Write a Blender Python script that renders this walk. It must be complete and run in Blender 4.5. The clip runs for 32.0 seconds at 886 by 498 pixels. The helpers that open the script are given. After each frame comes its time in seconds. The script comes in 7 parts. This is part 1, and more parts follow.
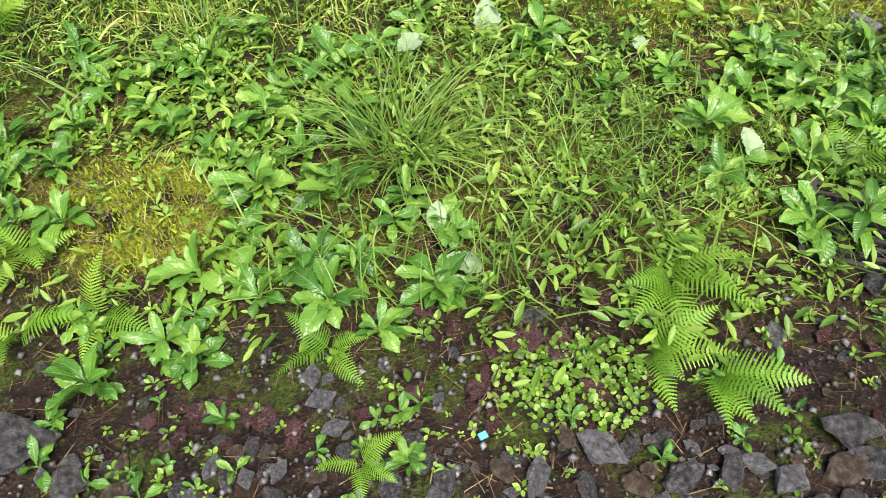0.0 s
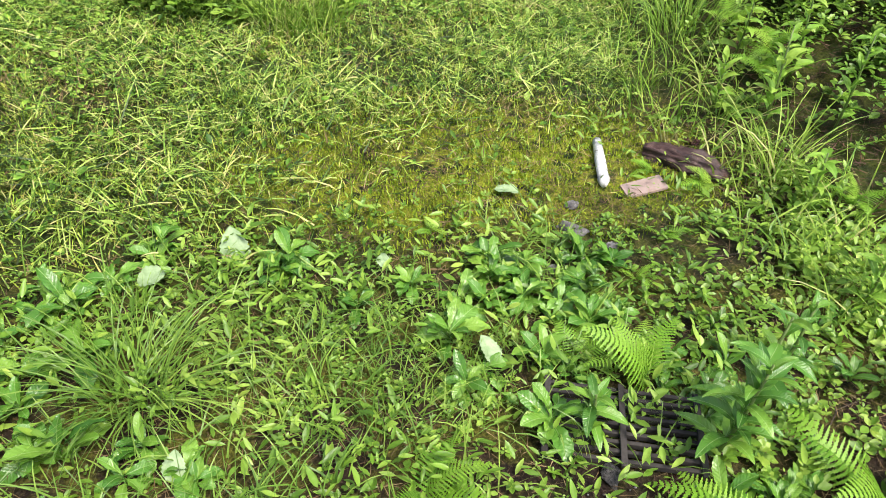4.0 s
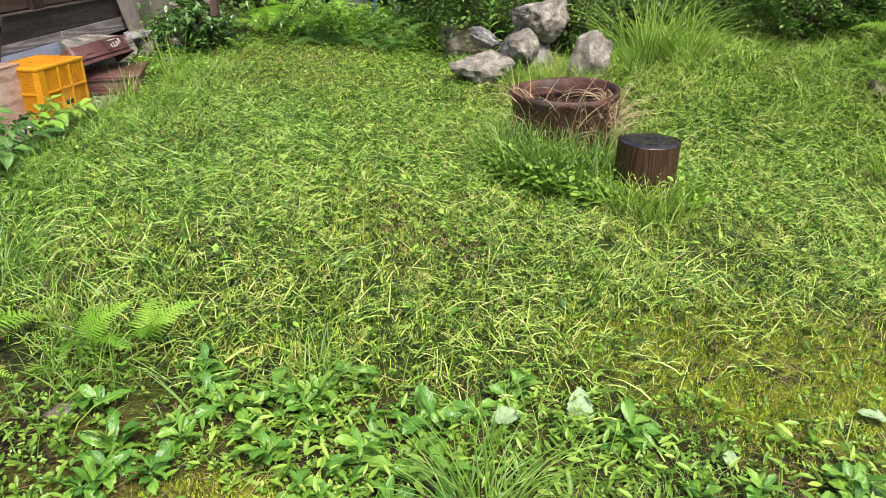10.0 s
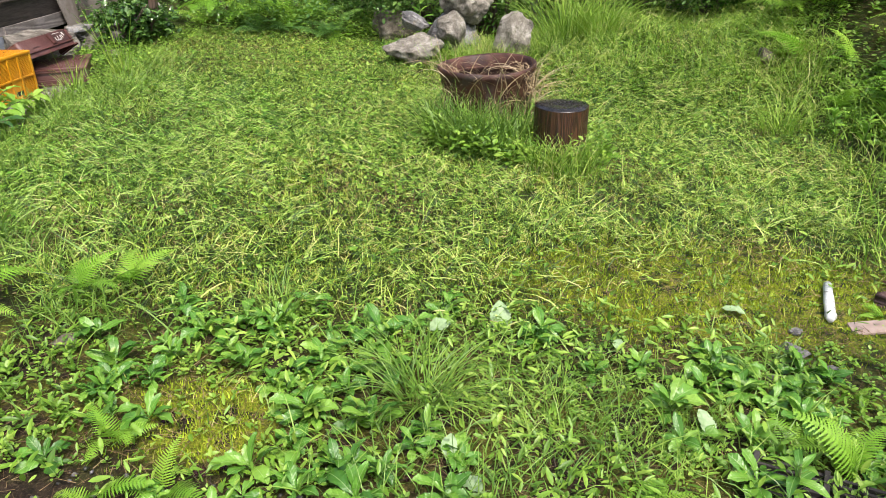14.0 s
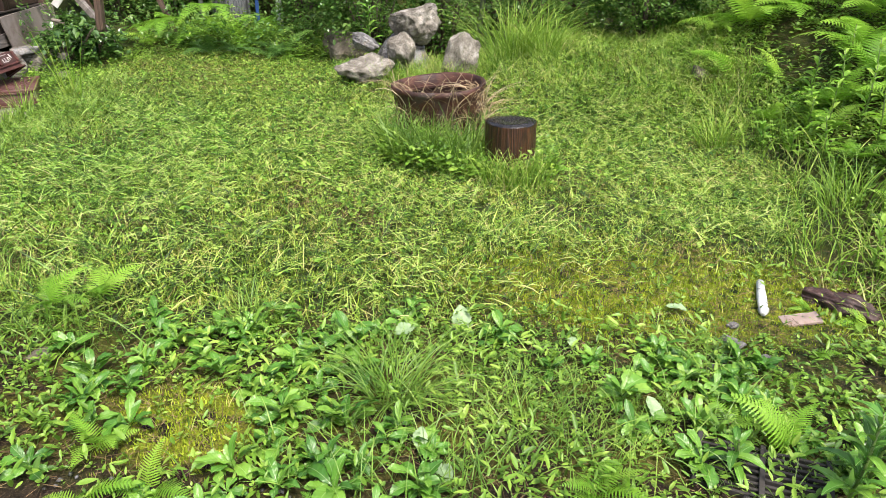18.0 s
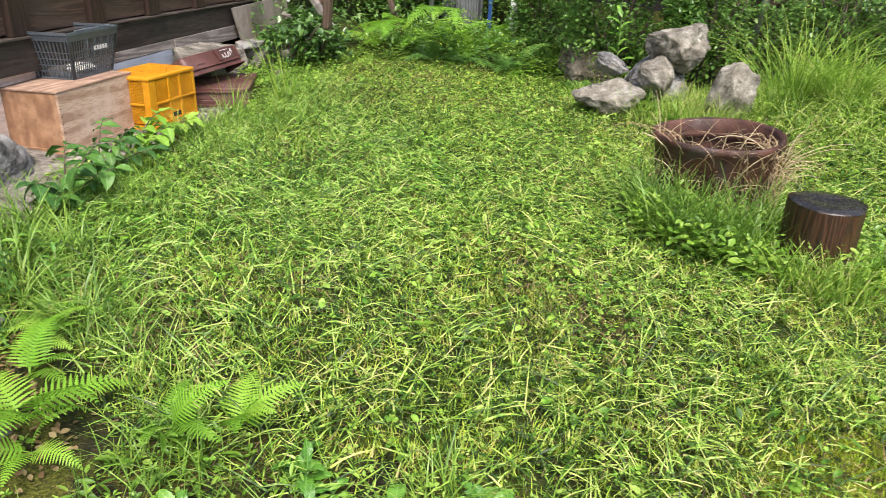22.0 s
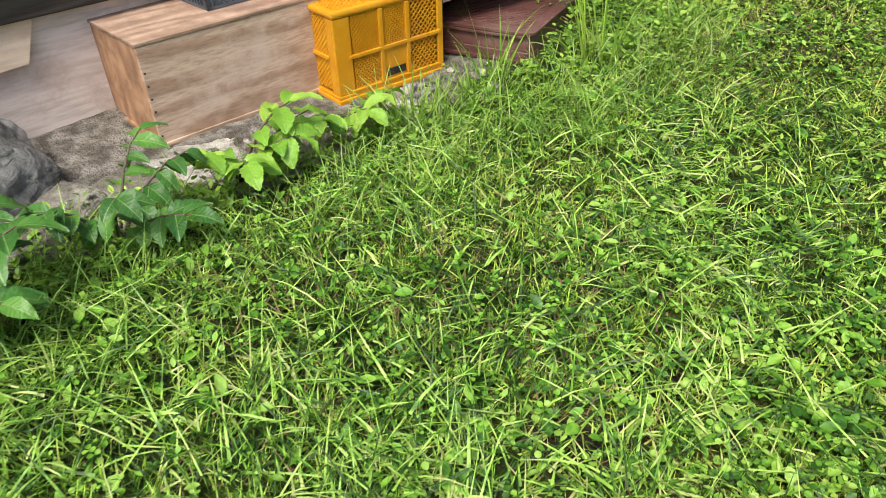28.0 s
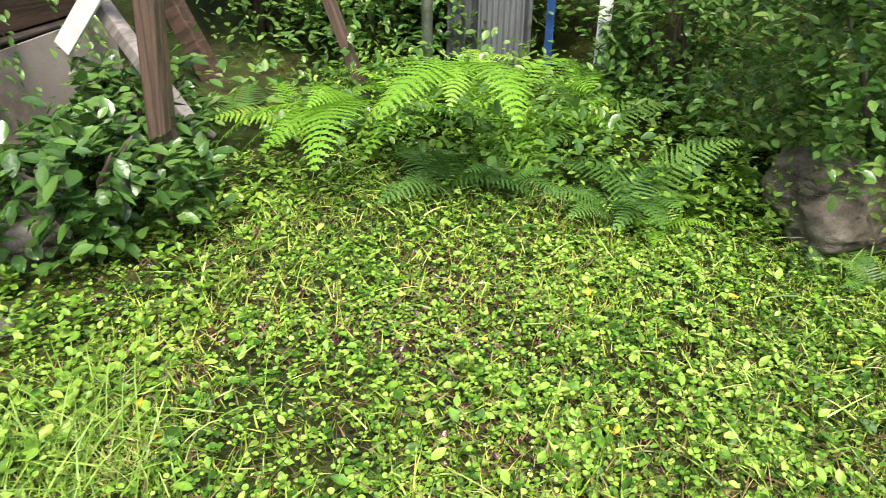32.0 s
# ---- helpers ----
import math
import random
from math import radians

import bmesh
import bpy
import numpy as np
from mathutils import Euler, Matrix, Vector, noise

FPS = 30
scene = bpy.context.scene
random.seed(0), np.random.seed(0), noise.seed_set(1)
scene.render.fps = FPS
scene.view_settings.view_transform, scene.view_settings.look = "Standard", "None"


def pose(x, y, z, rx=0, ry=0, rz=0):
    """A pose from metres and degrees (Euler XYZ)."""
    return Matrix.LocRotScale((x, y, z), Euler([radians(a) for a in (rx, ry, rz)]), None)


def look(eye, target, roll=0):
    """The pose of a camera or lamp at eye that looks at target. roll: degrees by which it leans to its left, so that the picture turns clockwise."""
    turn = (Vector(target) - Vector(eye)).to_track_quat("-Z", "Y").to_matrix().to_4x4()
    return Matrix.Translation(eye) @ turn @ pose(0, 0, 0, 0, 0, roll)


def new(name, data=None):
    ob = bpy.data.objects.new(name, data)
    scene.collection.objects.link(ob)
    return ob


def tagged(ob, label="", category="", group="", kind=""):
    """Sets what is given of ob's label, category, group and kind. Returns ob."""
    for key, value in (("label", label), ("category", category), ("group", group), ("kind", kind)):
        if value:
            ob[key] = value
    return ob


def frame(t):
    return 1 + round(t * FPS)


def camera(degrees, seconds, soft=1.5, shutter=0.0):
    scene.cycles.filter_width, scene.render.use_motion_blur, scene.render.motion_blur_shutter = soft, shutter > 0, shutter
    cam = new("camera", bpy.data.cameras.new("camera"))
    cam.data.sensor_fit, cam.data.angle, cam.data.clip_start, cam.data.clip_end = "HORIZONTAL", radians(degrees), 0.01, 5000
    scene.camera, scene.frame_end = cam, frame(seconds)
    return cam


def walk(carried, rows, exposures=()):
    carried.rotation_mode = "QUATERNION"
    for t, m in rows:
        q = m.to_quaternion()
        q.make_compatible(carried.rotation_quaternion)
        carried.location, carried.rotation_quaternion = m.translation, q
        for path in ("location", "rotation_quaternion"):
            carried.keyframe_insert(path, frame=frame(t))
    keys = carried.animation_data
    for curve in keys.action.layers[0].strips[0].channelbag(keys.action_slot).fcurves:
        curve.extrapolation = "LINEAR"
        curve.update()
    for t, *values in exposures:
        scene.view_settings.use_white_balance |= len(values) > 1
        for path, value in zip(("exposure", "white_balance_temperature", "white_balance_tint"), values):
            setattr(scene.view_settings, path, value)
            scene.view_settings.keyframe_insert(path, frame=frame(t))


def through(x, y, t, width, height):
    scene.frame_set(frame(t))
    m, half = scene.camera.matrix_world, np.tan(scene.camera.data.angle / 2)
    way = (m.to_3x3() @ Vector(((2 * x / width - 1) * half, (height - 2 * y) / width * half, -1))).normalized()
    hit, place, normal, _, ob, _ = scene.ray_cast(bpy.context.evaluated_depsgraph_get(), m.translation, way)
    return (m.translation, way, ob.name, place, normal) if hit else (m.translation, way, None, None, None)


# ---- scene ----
cam = camera(64.1, 32.0, soft=0.7, shutter=0.15)
PATH = [
    (0, (0.128, 0.382, 1.371), (-0.038, 1.581, -0.221), -8.6),
    (0.5, (0.168, 0.392, 1.371), (0.128, 1.584, -0.235), -5.6),
    (1, (0.208, 0.404, 1.37), (0.29, 1.59, -0.238), -2.7),
    (1.5, (0.247, 0.407, 1.369), (0.438, 1.603, -0.222), -0.2),
    (2, (0.27, 0.412, 1.377), (0.543, 1.636, -0.181), 1.2),
    (2.5, (0.287, 0.416, 1.387), (0.618, 1.7, -0.11), 1.8),
    (3, (0.294, 0.424, 1.403), (0.665, 1.783, -0.017), 2.0),
    (3.5, (0.296, 0.43, 1.415), (0.691, 1.868, 0.083), 1.9),
    (4, (0.293, 0.441, 1.43), (0.699, 1.951, 0.184), 2.1),
    (4.5, (0.292, 0.44, 1.443), (0.695, 2.014, 0.276), 2.3),
    (6.5, (0.246, 0.434, 1.45), (0.517, 2.178, 0.51), 2.4),
    (7, (0.218, 0.442, 1.436), (0.424, 2.212, 0.528), 2.5),
    (7.5, (0.214, 0.43, 1.444), (0.325, 2.215, 0.547), 2.0),
    (8, (0.185, 0.424, 1.444), (0.199, 2.221, 0.566), 2.0),
    (8.5, (0.148, 0.405, 1.452), (0.055, 2.207, 0.589), 1.7),
    (9, (0.103, 0.4, 1.451), (-0.087, 2.201, 0.602), 1.3),
    (9.5, (0.038, 0.375, 1.458), (-0.226, 2.172, 0.621), 1.0),
    (10, (0.003, 0.332, 1.459), (-0.32, 2.124, 0.632), 0.5),
    (10.5, (0.05, 0.265, 1.461), (-0.323, 2.049, 0.638), -0.2),
    (11, (0.101, 0.197, 1.467), (-0.326, 1.97, 0.645), -0.9),
    (11.5, (0.097, 0.171, 1.464), (-0.39, 1.917, 0.619), -2.2),
    (12, (0.062, 0.116, 1.458), (-0.337, 1.877, 0.6), -2.1),
    (12.5, (0.013, 0.036, 1.461), (-0.236, 1.831, 0.614), -1.5),
    (13, (0.0, 0.0, 1.457), (-0.189, 1.802, 0.611), -0.8),
    (13.5, (0.059, -0.07, 1.471), (-0.126, 1.73, 0.619), -0.4),
    (14, (0.122, -0.167, 1.487), (-0.053, 1.632, 0.632), -0.6),
    (14.5, (0.123, -0.226, 1.499), (-0.025, 1.573, 0.638), -0.7),
    (16.5, (0.09, -0.323, 1.509), (0.046, 1.481, 0.646), -0.2),
    (17, (0.088, -0.323, 1.511), (0.056, 1.487, 0.66), -0.2),
    (17.5, (0.084, -0.327, 1.513), (0.055, 1.491, 0.681), -0.3),
    (18, (0.084, -0.329, 1.515), (0.049, 1.499, 0.706), -0.2),
    (18.5, (0.09, -0.33, 1.523), (0.03, 1.513, 0.748), -0.4),
    (19, (0.098, -0.305, 1.532), (0.0, 1.563, 0.823), 0.2),
    (19.5, (0.074, -0.19, 1.537), (-0.06, 1.693, 0.878), 0.6),
    (20, (-0.032, 0.033, 1.535), (-0.202, 1.923, 0.902), 0.6),
    (20.5, (-0.079, 0.252, 1.516), (-0.287, 2.138, 0.884), 0.3),
    (21, (-0.1, 0.469, 1.513), (-0.417, 2.336, 0.87), 1.3),
    (21.5, (-0.204, 0.642, 1.477), (-0.616, 2.465, 0.766), 2.4),
    (22, (-0.334, 0.787, 1.457), (-0.878, 2.537, 0.656), 2.0),
    (22.5, (-0.422, 0.94, 1.432), (-1.184, 2.57, 0.559), 1.3),
    (23, (-0.49, 1.095, 1.434), (-1.392, 2.63, 0.523), 1.6),
    (23.5, (-0.63, 1.277, 1.413), (-1.579, 2.769, 0.48), 1.3),
    (24, (-0.711, 1.424, 1.411), (-1.684, 2.893, 0.464), 0.6),
    (24.5, (-0.767, 1.61, 1.405), (-1.788, 3.05, 0.465), 0.5),
    (25, (-0.79, 1.802, 1.416), (-1.869, 3.222, 0.512), 0.6),
    (25.5, (-0.876, 2.042, 1.378), (-1.972, 3.465, 0.499), 0.4),
    (27.5, (-1.184, 3.265, 1.391), (-2.458, 4.317, 0.265), 0.3),
    (28, (-1.309, 3.484, 1.36), (-2.62, 4.437, 0.188), -1.6),
    (28.5, (-1.41, 3.777, 1.366), (-2.686, 4.786, 0.203), -2.1),
    (29, (-1.572, 4.049, 1.346), (-2.741, 5.222, 0.225), -1.0),
    (29.5, (-1.696, 4.285, 1.375), (-2.779, 5.556, 0.275), -1.0),
    (30, (-1.771, 4.555, 1.376), (-2.785, 5.895, 0.293), -1.4),
    (30.5, (-1.811, 4.78, 1.415), (-2.719, 6.222, 0.369), -0.6),
    (31, (-1.919, 4.967, 1.42), (-2.693, 6.512, 0.414), -0.2),
    (31.5, (-2.027, 5.124, 1.446), (-2.668, 6.762, 0.494), -0.3),
    (32, (-2.018, 5.242, 1.451), (-2.48, 6.952, 0.522), 0.4),
]
EXPOSURES = [(t, stops, 6500, tint) for t, stops, tint in ((0.0, 0.75, 16), (4.0, 0.78, 15), (8.0, 0.84, 14), (10.0, 0.76, 14), (13.0, 0.73, 14), (19.0, 0.88, 14), (21.0, 0.90, 13), (23.0, 0.76, 13), (25.0, 0.74, 13), (28.0, 0.66, 7), (29.0, 0.68, 10), (30.0, 0.76, 6), (31.0, 0.96, 4), (32.0, 1.10, 12))]
walk(cam, [(t, look(eye, target, roll)) for t, eye, target, roll in PATH], EXPOSURES)

# ---- world, sun, exposure ----
world = bpy.data.worlds.new("overcast_sky")
scene.world = world
world.use_nodes = True
wn = world.node_tree
wn.nodes.clear()
w_out = wn.nodes.new("ShaderNodeOutputWorld")
w_bg = wn.nodes.new("ShaderNodeBackground")
w_sky = wn.nodes.new("ShaderNodeTexSky")
w_sky.sky_type = "NISHITA"
w_sky.sun_disc = False
w_sky.sun_elevation = radians(60)
w_sky.sun_rotation = radians(150)
w_sky.dust_density = 4.0
w_sky.air_density = 1.0
w_bg.inputs["Strength"].default_value = 0.150
wn.links.new(w_sky.outputs[0], w_bg.inputs["Color"])
wn.links.new(w_bg.outputs[0], w_out.inputs["Surface"])

sun_data = bpy.data.lights.new("sun", "SUN")
sun_data.energy = 2.8
sun_data.angle = radians(22)
sun_data.color = (1.0, 0.96, 0.88)
sun = new("sun", sun_data)
sun.matrix_world = look((0, 0, 20), (-2.9, 5.0, 10.0))

RNG = np.random.default_rng(7)


# ---- material kit ----
class Nodes:
    """A node tree of one material, with short calls for its nodes."""

    def __init__(self, name):
        self.m = bpy.data.materials.new(name)
        self.m.use_nodes = True
        self.t = self.m.node_tree
        self.t.nodes.clear()
        self.out = self.t.nodes.new("ShaderNodeOutputMaterial")

    def node(self, kind, **sets):
        n = self.t.nodes.new(kind)
        for k, v in sets.items():
            n.inputs[k].default_value = v
        return n

    def link(self, a, b):
        self.t.links.new(a, b)

    def coords(self, which="Object"):
        return self.node("ShaderNodeTexCoord").outputs[which]

    def world_pos(self):
        return self.node("ShaderNodeNewGeometry").outputs["Position"]

    def noise(self, co, scale, detail=5.0, rough=0.6):
        n = self.node("ShaderNodeTexNoise", Scale=scale, Detail=detail, Roughness=rough)
        self.link(co, n.inputs["Vector"])
        return n.outputs["Fac"]

    def stretch(self, co, sx, sy, sz):
        n = self.node("ShaderNodeMapping")
        n.inputs["Scale"].default_value = (sx, sy, sz)
        self.link(co, n.inputs["Vector"])
        return n.outputs[0]

    def ramp(self, fac, stops):
        n = self.node("ShaderNodeValToRGB")
        e = n.color_ramp.elements
        while len(e) < len(stops):
            e.new(0.5)
        for el, (p, c) in zip(e, stops):
            el.position = p
            el.color = (*c, 1.0)
        self.link(fac, n.inputs["Fac"])
        return n.outputs["Color"]

    def grade(self, fac, a, b, c=0.0, d=1.0):
        n = self.node("ShaderNodeMapRange")
        n.interpolation_type = "SMOOTHSTEP"
        for i, v in zip((1, 2, 3, 4), (a, b, c, d)):
            n.inputs[i].default_value = v
        self.link(fac, n.inputs[0])
        return n.outputs[0]

    def mix(self, fac, a, b, kind="MIX"):
        n = self.t.nodes.new("ShaderNodeMix")
        n.data_type = "RGBA"
        n.blend_type = kind
        for sock, v in ((n.inputs[0], fac), (n.inputs[6], a), (n.inputs[7], b)):
            if isinstance(v, (int, float)):
                sock.default_value = v
            elif isinstance(v, tuple):
                sock.default_value = (*v, 1.0)
            else:
                self.link(v, sock)
        return n.outputs[2]

    def calc(self, op, a, b):
        n = self.t.nodes.new("ShaderNodeMath")
        n.operation = op
        for sock, v in ((n.inputs[0], a), (n.inputs[1], b)):
            if isinstance(v, (int, float)):
                sock.default_value = v
            else:
                self.link(v, sock)
        return n.outputs[0]

    def bump(self, height, strength=0.4, distance=0.01):
        n = self.node("ShaderNodeBump", Strength=strength, Distance=distance)
        self.link(height, n.inputs["Height"])
        return n.outputs[0]

    def surface(self, color, rough=0.7, metal=0.0, normal=None, spec=0.5, through_color=None, through=0.0):
        p = self.node("ShaderNodeBsdfPrincipled", Metallic=metal)
        p.inputs["Specular IOR Level"].default_value = spec
        for key, v in (("Base Color", color), ("Roughness", rough)):
            if isinstance(v, tuple):
                p.inputs[key].default_value = (*v, 1.0)
            elif isinstance(v, (int, float)):
                p.inputs[key].default_value = v
            else:
                self.link(v, p.inputs[key])
        if normal is not None:
            self.link(normal, p.inputs["Normal"])
        last = p.outputs[0]
        if through > 0:
            t = self.node("ShaderNodeBsdfTranslucent")
            self.link(through_color, t.inputs["Color"])
            s = self.node("ShaderNodeMixShader", Fac=through)
            self.link(last, s.inputs[1])
            self.link(t.outputs[0], s.inputs[2])
            last = s.outputs[0]
        self.link(last, self.out.inputs["Surface"])
        return self.m


def leaf_material(name, stops, rough=0.42, through=0.3, whole=False, spec=0.4, patch=0.35, clump=0.0, rib=0.0, meadow=False):
    """Leaves: each one its own shade, wide patches of growth, fine blotches."""
    n = Nodes(name)
    stops = [(p, (0.90 * r, 0.93 * g, 1.05 * b)) for p, (r, g, b) in stops]
    geo = n.node("ShaderNodeNewGeometry")
    pick = n.node("ShaderNodeObjectInfo").outputs["Random"] if whole else geo.outputs["Random Per Island"]
    wide = n.noise(n.world_pos(), 1.7, 3.0)
    fac = n.calc("ADD", n.calc("MULTIPLY", pick, 1.0 - patch), n.calc("MULTIPLY", n.grade(wide, 0.3, 0.7), patch))
    if clump:
        # tufts a hand wide, darker and lighter ones: shaded gaps put into the colour
        knot = n.grade(n.noise(n.world_pos(), 17.0, 2.0), 0.36, 0.64)
        fac = n.calc("ADD", n.calc("MULTIPLY", fac, 1.0 - clump), n.calc("MULTIPLY", knot, clump))
        fac = n.grade(fac, 0.10, 0.90)
    color = n.ramp(fac, stops)
    if meadow:
        # red lowered along the house, colour unchanged in the open
        side = n.node("ShaderNodeSeparateXYZ")
        n.link(n.world_pos(), side.inputs[0])
        near_house = n.calc("MULTIPLY", n.grade(n.calc("ADD", side.outputs[0], n.calc("MULTIPLY", wide, 1.4)), -0.2, -1.6), n.grade(side.outputs[1], 6.2, 5.0))
        color = n.mix(near_house, color, (0.88, 1.0, 0.96), "MULTIPLY")
    blot = n.noise(n.world_pos(), 55.0, 3.0)
    color = n.mix(n.grade(blot, 0.35, 0.7, 0.0, 0.35), color, n.mix(0.5, color, (0.10, 0.16, 0.015)))
    relief = n.noise(n.world_pos(), 75.0, 3.0)
    if rib:
        # a pale midrib along the leaf, and side veins that run forward from it
        sep = n.node("ShaderNodeSeparateXYZ")
        n.link(n.coords("Object"), sep.inputs[0])
        off = n.calc("ABSOLUTE", sep.outputs[1], 0.0)
        color = n.mix(n.grade(off, 0.0003, 0.0014, rib, 0.0), color, (0.40, 0.54, 0.20))
        vein = n.calc("SINE", n.calc("MULTIPLY", n.calc("SUBTRACT", sep.outputs[0], n.calc("MULTIPLY", off, 0.7)), 620.0), 0.0)
        relief = n.calc("ADD", relief, n.calc("MULTIPLY", vein, 0.07))
    return n.surface(color, rough, spec=spec, normal=n.bump(relief, 0.5, 0.006), through_color=color, through=through)


def plain_material(name, c1, c2, scale=18.0, rough=0.6, metal=0.0, spots=None, bump=0.3, stretch=(1, 1, 1), spec=0.5, fine=90.0, dist=0.004):
    """A surface of two shades, with fine grain and, if given, spots of dirt or wear."""
    n = Nodes(name)
    co = n.stretch(n.coords("Object"), *stretch)
    a = n.noise(co, scale, 6.0)
    f = n.noise(co, fine, 4.0)
    color = n.mix(n.grade(a, 0.32, 0.68), c1, c2)
    color = n.mix(n.calc("MULTIPLY", f, 0.35), color, tuple(v * 0.45 for v in c1))
    if spots:
        s = n.noise(n.coords("Object"), scale * 0.45, 7.0, 0.7)
        color = n.mix(n.grade(s, 0.52, 0.66), color, spots)
    r = n.grade(f, 0.2, 0.8, max(rough - 0.15, 0.03), min(rough + 0.12, 1.0))
    return n.surface(color, r, metal, n.bump(n.calc("ADD", a, n.calc("MULTIPLY", f, 0.5)), bump, dist), spec)


def wood_material(name, dark, light, axis=(1.0, 14.0, 14.0), rough=0.65, dirt=None, bump=0.3):
    """Grain that runs along the object's local axis with the least stretch."""
    n = Nodes(name)
    co = n.stretch(n.coords("Object"), *axis)
    warp = n.noise(co, 1.4, 4.0)
    figure = n.calc("MULTIPLY", n.noise(co, 0.55, 2.5, 0.45), 95.0)
    ring = n.calc("ADD", n.calc("MULTIPLY", n.calc("SINE", figure, 0.0), 0.5), 0.5)
    fine = n.noise(n.stretch(n.coords("Object"), axis[0] * 2, axis[1] * 9, axis[2] * 9), 2.0, 5.0)
    color = n.mix(n.calc("MULTIPLY", n.grade(ring, 0.1, 1.0), 0.75), light, dark)
    color = n.mix(n.grade(warp, 0.4, 0.7, 0.0, 0.6), color, tuple(0.5 * (a + b) for a, b in zip(dark, light)))
    color = n.mix(n.grade(fine, 0.35, 0.75, 0.0, 0.55), color, tuple(v * 0.55 for v in dark))
    if dirt:
        d = n.noise(n.coords("Object"), 3.5, 7.0, 0.7)
        color = n.mix(n.grade(d, 0.48, 0.72, 0.0, 0.8), color, dirt)
    r = n.grade(fine, 0.2, 0.8, rough - 0.12, min(rough + 0.15, 1.0))
    return n.surface(color, r, normal=n.bump(n.calc("ADD", fine, ring), bump, 0.003))


def stone_material(name, low, mid, high, spot, rough=0.85, scale=3.2, seam=9.0):
    """Natural stone: clouded body, seams that run aslant, pits, pale and dark blotches."""
    n = Nodes(name)
    co = n.coords("Object")
    body = n.noise(co, scale, 9.0, 0.68)
    turn = n.node("ShaderNodeMapping")
    turn.inputs["Rotation"].default_value = (0.25, 0.35, 0.5)
    turn.inputs["Scale"].default_value = (1.2, 1.2, seam)
    n.link(co, turn.inputs["Vector"])
    seams = n.noise(turn.outputs[0], 2.2, 8.0, 0.7)
    fine = n.noise(co, 55.0, 7.0, 0.75)
    color = n.ramp(body, [(0.34, low), (0.5, mid), (0.64, high)])
    color = n.mix(n.grade(seams, 0.36, 0.44, 0.75, 0.0), color, tuple(v * 0.35 for v in low))
    color = n.mix(n.grade(fine, 0.30, 0.46, 0.7, 0.0), color, tuple(v * 0.5 for v in low))
    color = n.mix(n.grade(fine, 0.58, 0.72, 0.0, 0.6), color, tuple(min(v * 1.35, 0.8) for v in high))
    blot = n.noise(co, 5.5, 8.0, 0.72)
    color = n.mix(n.grade(blot, 0.56, 0.66, 0.0, 0.8), color, spot)
    relief = n.calc("ADD", n.calc("ADD", body, n.calc("MULTIPLY", n.grade(seams, 0.36, 0.46), 0.35)), n.calc("MULTIPLY", fine, 0.35))
    return n.surface(color, n.grade(fine, 0.2, 0.8, rough - 0.15, min(rough + 0.1, 1.0)), normal=n.bump(relief, 1.0, 0.035))


# ---- materials ----
GRASS = leaf_material("mown_grass", [(0.16, (0.016, 0.034, 0.003)), (0.40, (0.10, 0.185, 0.012)), (0.62, (0.28, 0.43, 0.028)), (0.86, (0.53, 0.65, 0.080)), (1.0, (0.58, 0.50, 0.13))], 0.42, 0.12, spec=0.32, patch=0.15, clump=0.40, meadow=True)
BED_GRASS = leaf_material("fresh_grass_blades", [(0.0, (0.06, 0.15, 0.02)), (0.5, (0.19, 0.34, 0.04)), (1.0, (0.37, 0.51, 0.08))], 0.36, 0.25)
BED_BLADE = leaf_material("sedge_blade", [(0.0, (0.06, 0.15, 0.02)), (0.5, (0.19, 0.34, 0.04)), (1.0, (0.37, 0.51, 0.08))], 0.36, 0.25, whole=True)
TALL_BLADE = leaf_material("tall_grass_blade", [(0.0, (0.09, 0.20, 0.02)), (0.4, (0.23, 0.41, 0.04)), (0.8, (0.42, 0.58, 0.08)), (1.0, (0.56, 0.52, 0.2))], 0.42, 0.28, whole=True, spec=0.3)
CUT = leaf_material("cut_blades", [(0.14, (0.022, 0.060, 0.007)), (0.40, (0.135, 0.27, 0.026)), (0.66, (0.33, 0.50, 0.062)), (0.90, (0.52, 0.65, 0.14)), (1.0, (0.56, 0.50, 0.18))], 0.42, 0.12, spec=0.32, patch=0.15, clump=0.34, meadow=True)
TALL = leaf_material("tall_grass_blades", [(0.0, (0.09, 0.20, 0.02)), (0.4, (0.23, 0.41, 0.04)), (0.8, (0.42, 0.58, 0.08)), (1.0, (0.56, 0.52, 0.2))], 0.42, 0.28, clump=0.2, spec=0.3)
CLOVER = leaf_material("ground_leaves", [(0.06, (0.040, 0.115, 0.012)), (0.40, (0.14, 0.31, 0.024)), (0.70, (0.27, 0.46, 0.045)), (1.0, (0.42, 0.57, 0.10))], 0.42, 0.22, spec=0.3, patch=0.15, clump=0.3, meadow=True)
MOSS = leaf_material("yellow_moss", [(0.0, (0.065, 0.115, 0.012)), (0.35, (0.20, 0.30, 0.02)), (0.7, (0.38, 0.48, 0.03)), (1.0, (0.56, 0.63, 0.05))], 0.8, 0.2, spec=0.15)
WEED = leaf_material("weed_leaves", [(0.0, (0.04, 0.14, 0.018)), (0.5, (0.12, 0.30, 0.03)), (1.0, (0.28, 0.48, 0.055))], 0.26, 0.22, whole=True, spec=0.55, rib=0.4)
WEED_SMALL = leaf_material("small_weed_leaves", [(0.0, (0.05, 0.13, 0.013)), (0.5, (0.19, 0.36, 0.030)), (1.0, (0.46, 0.62, 0.09))], 0.34, 0.26, spec=0.45)
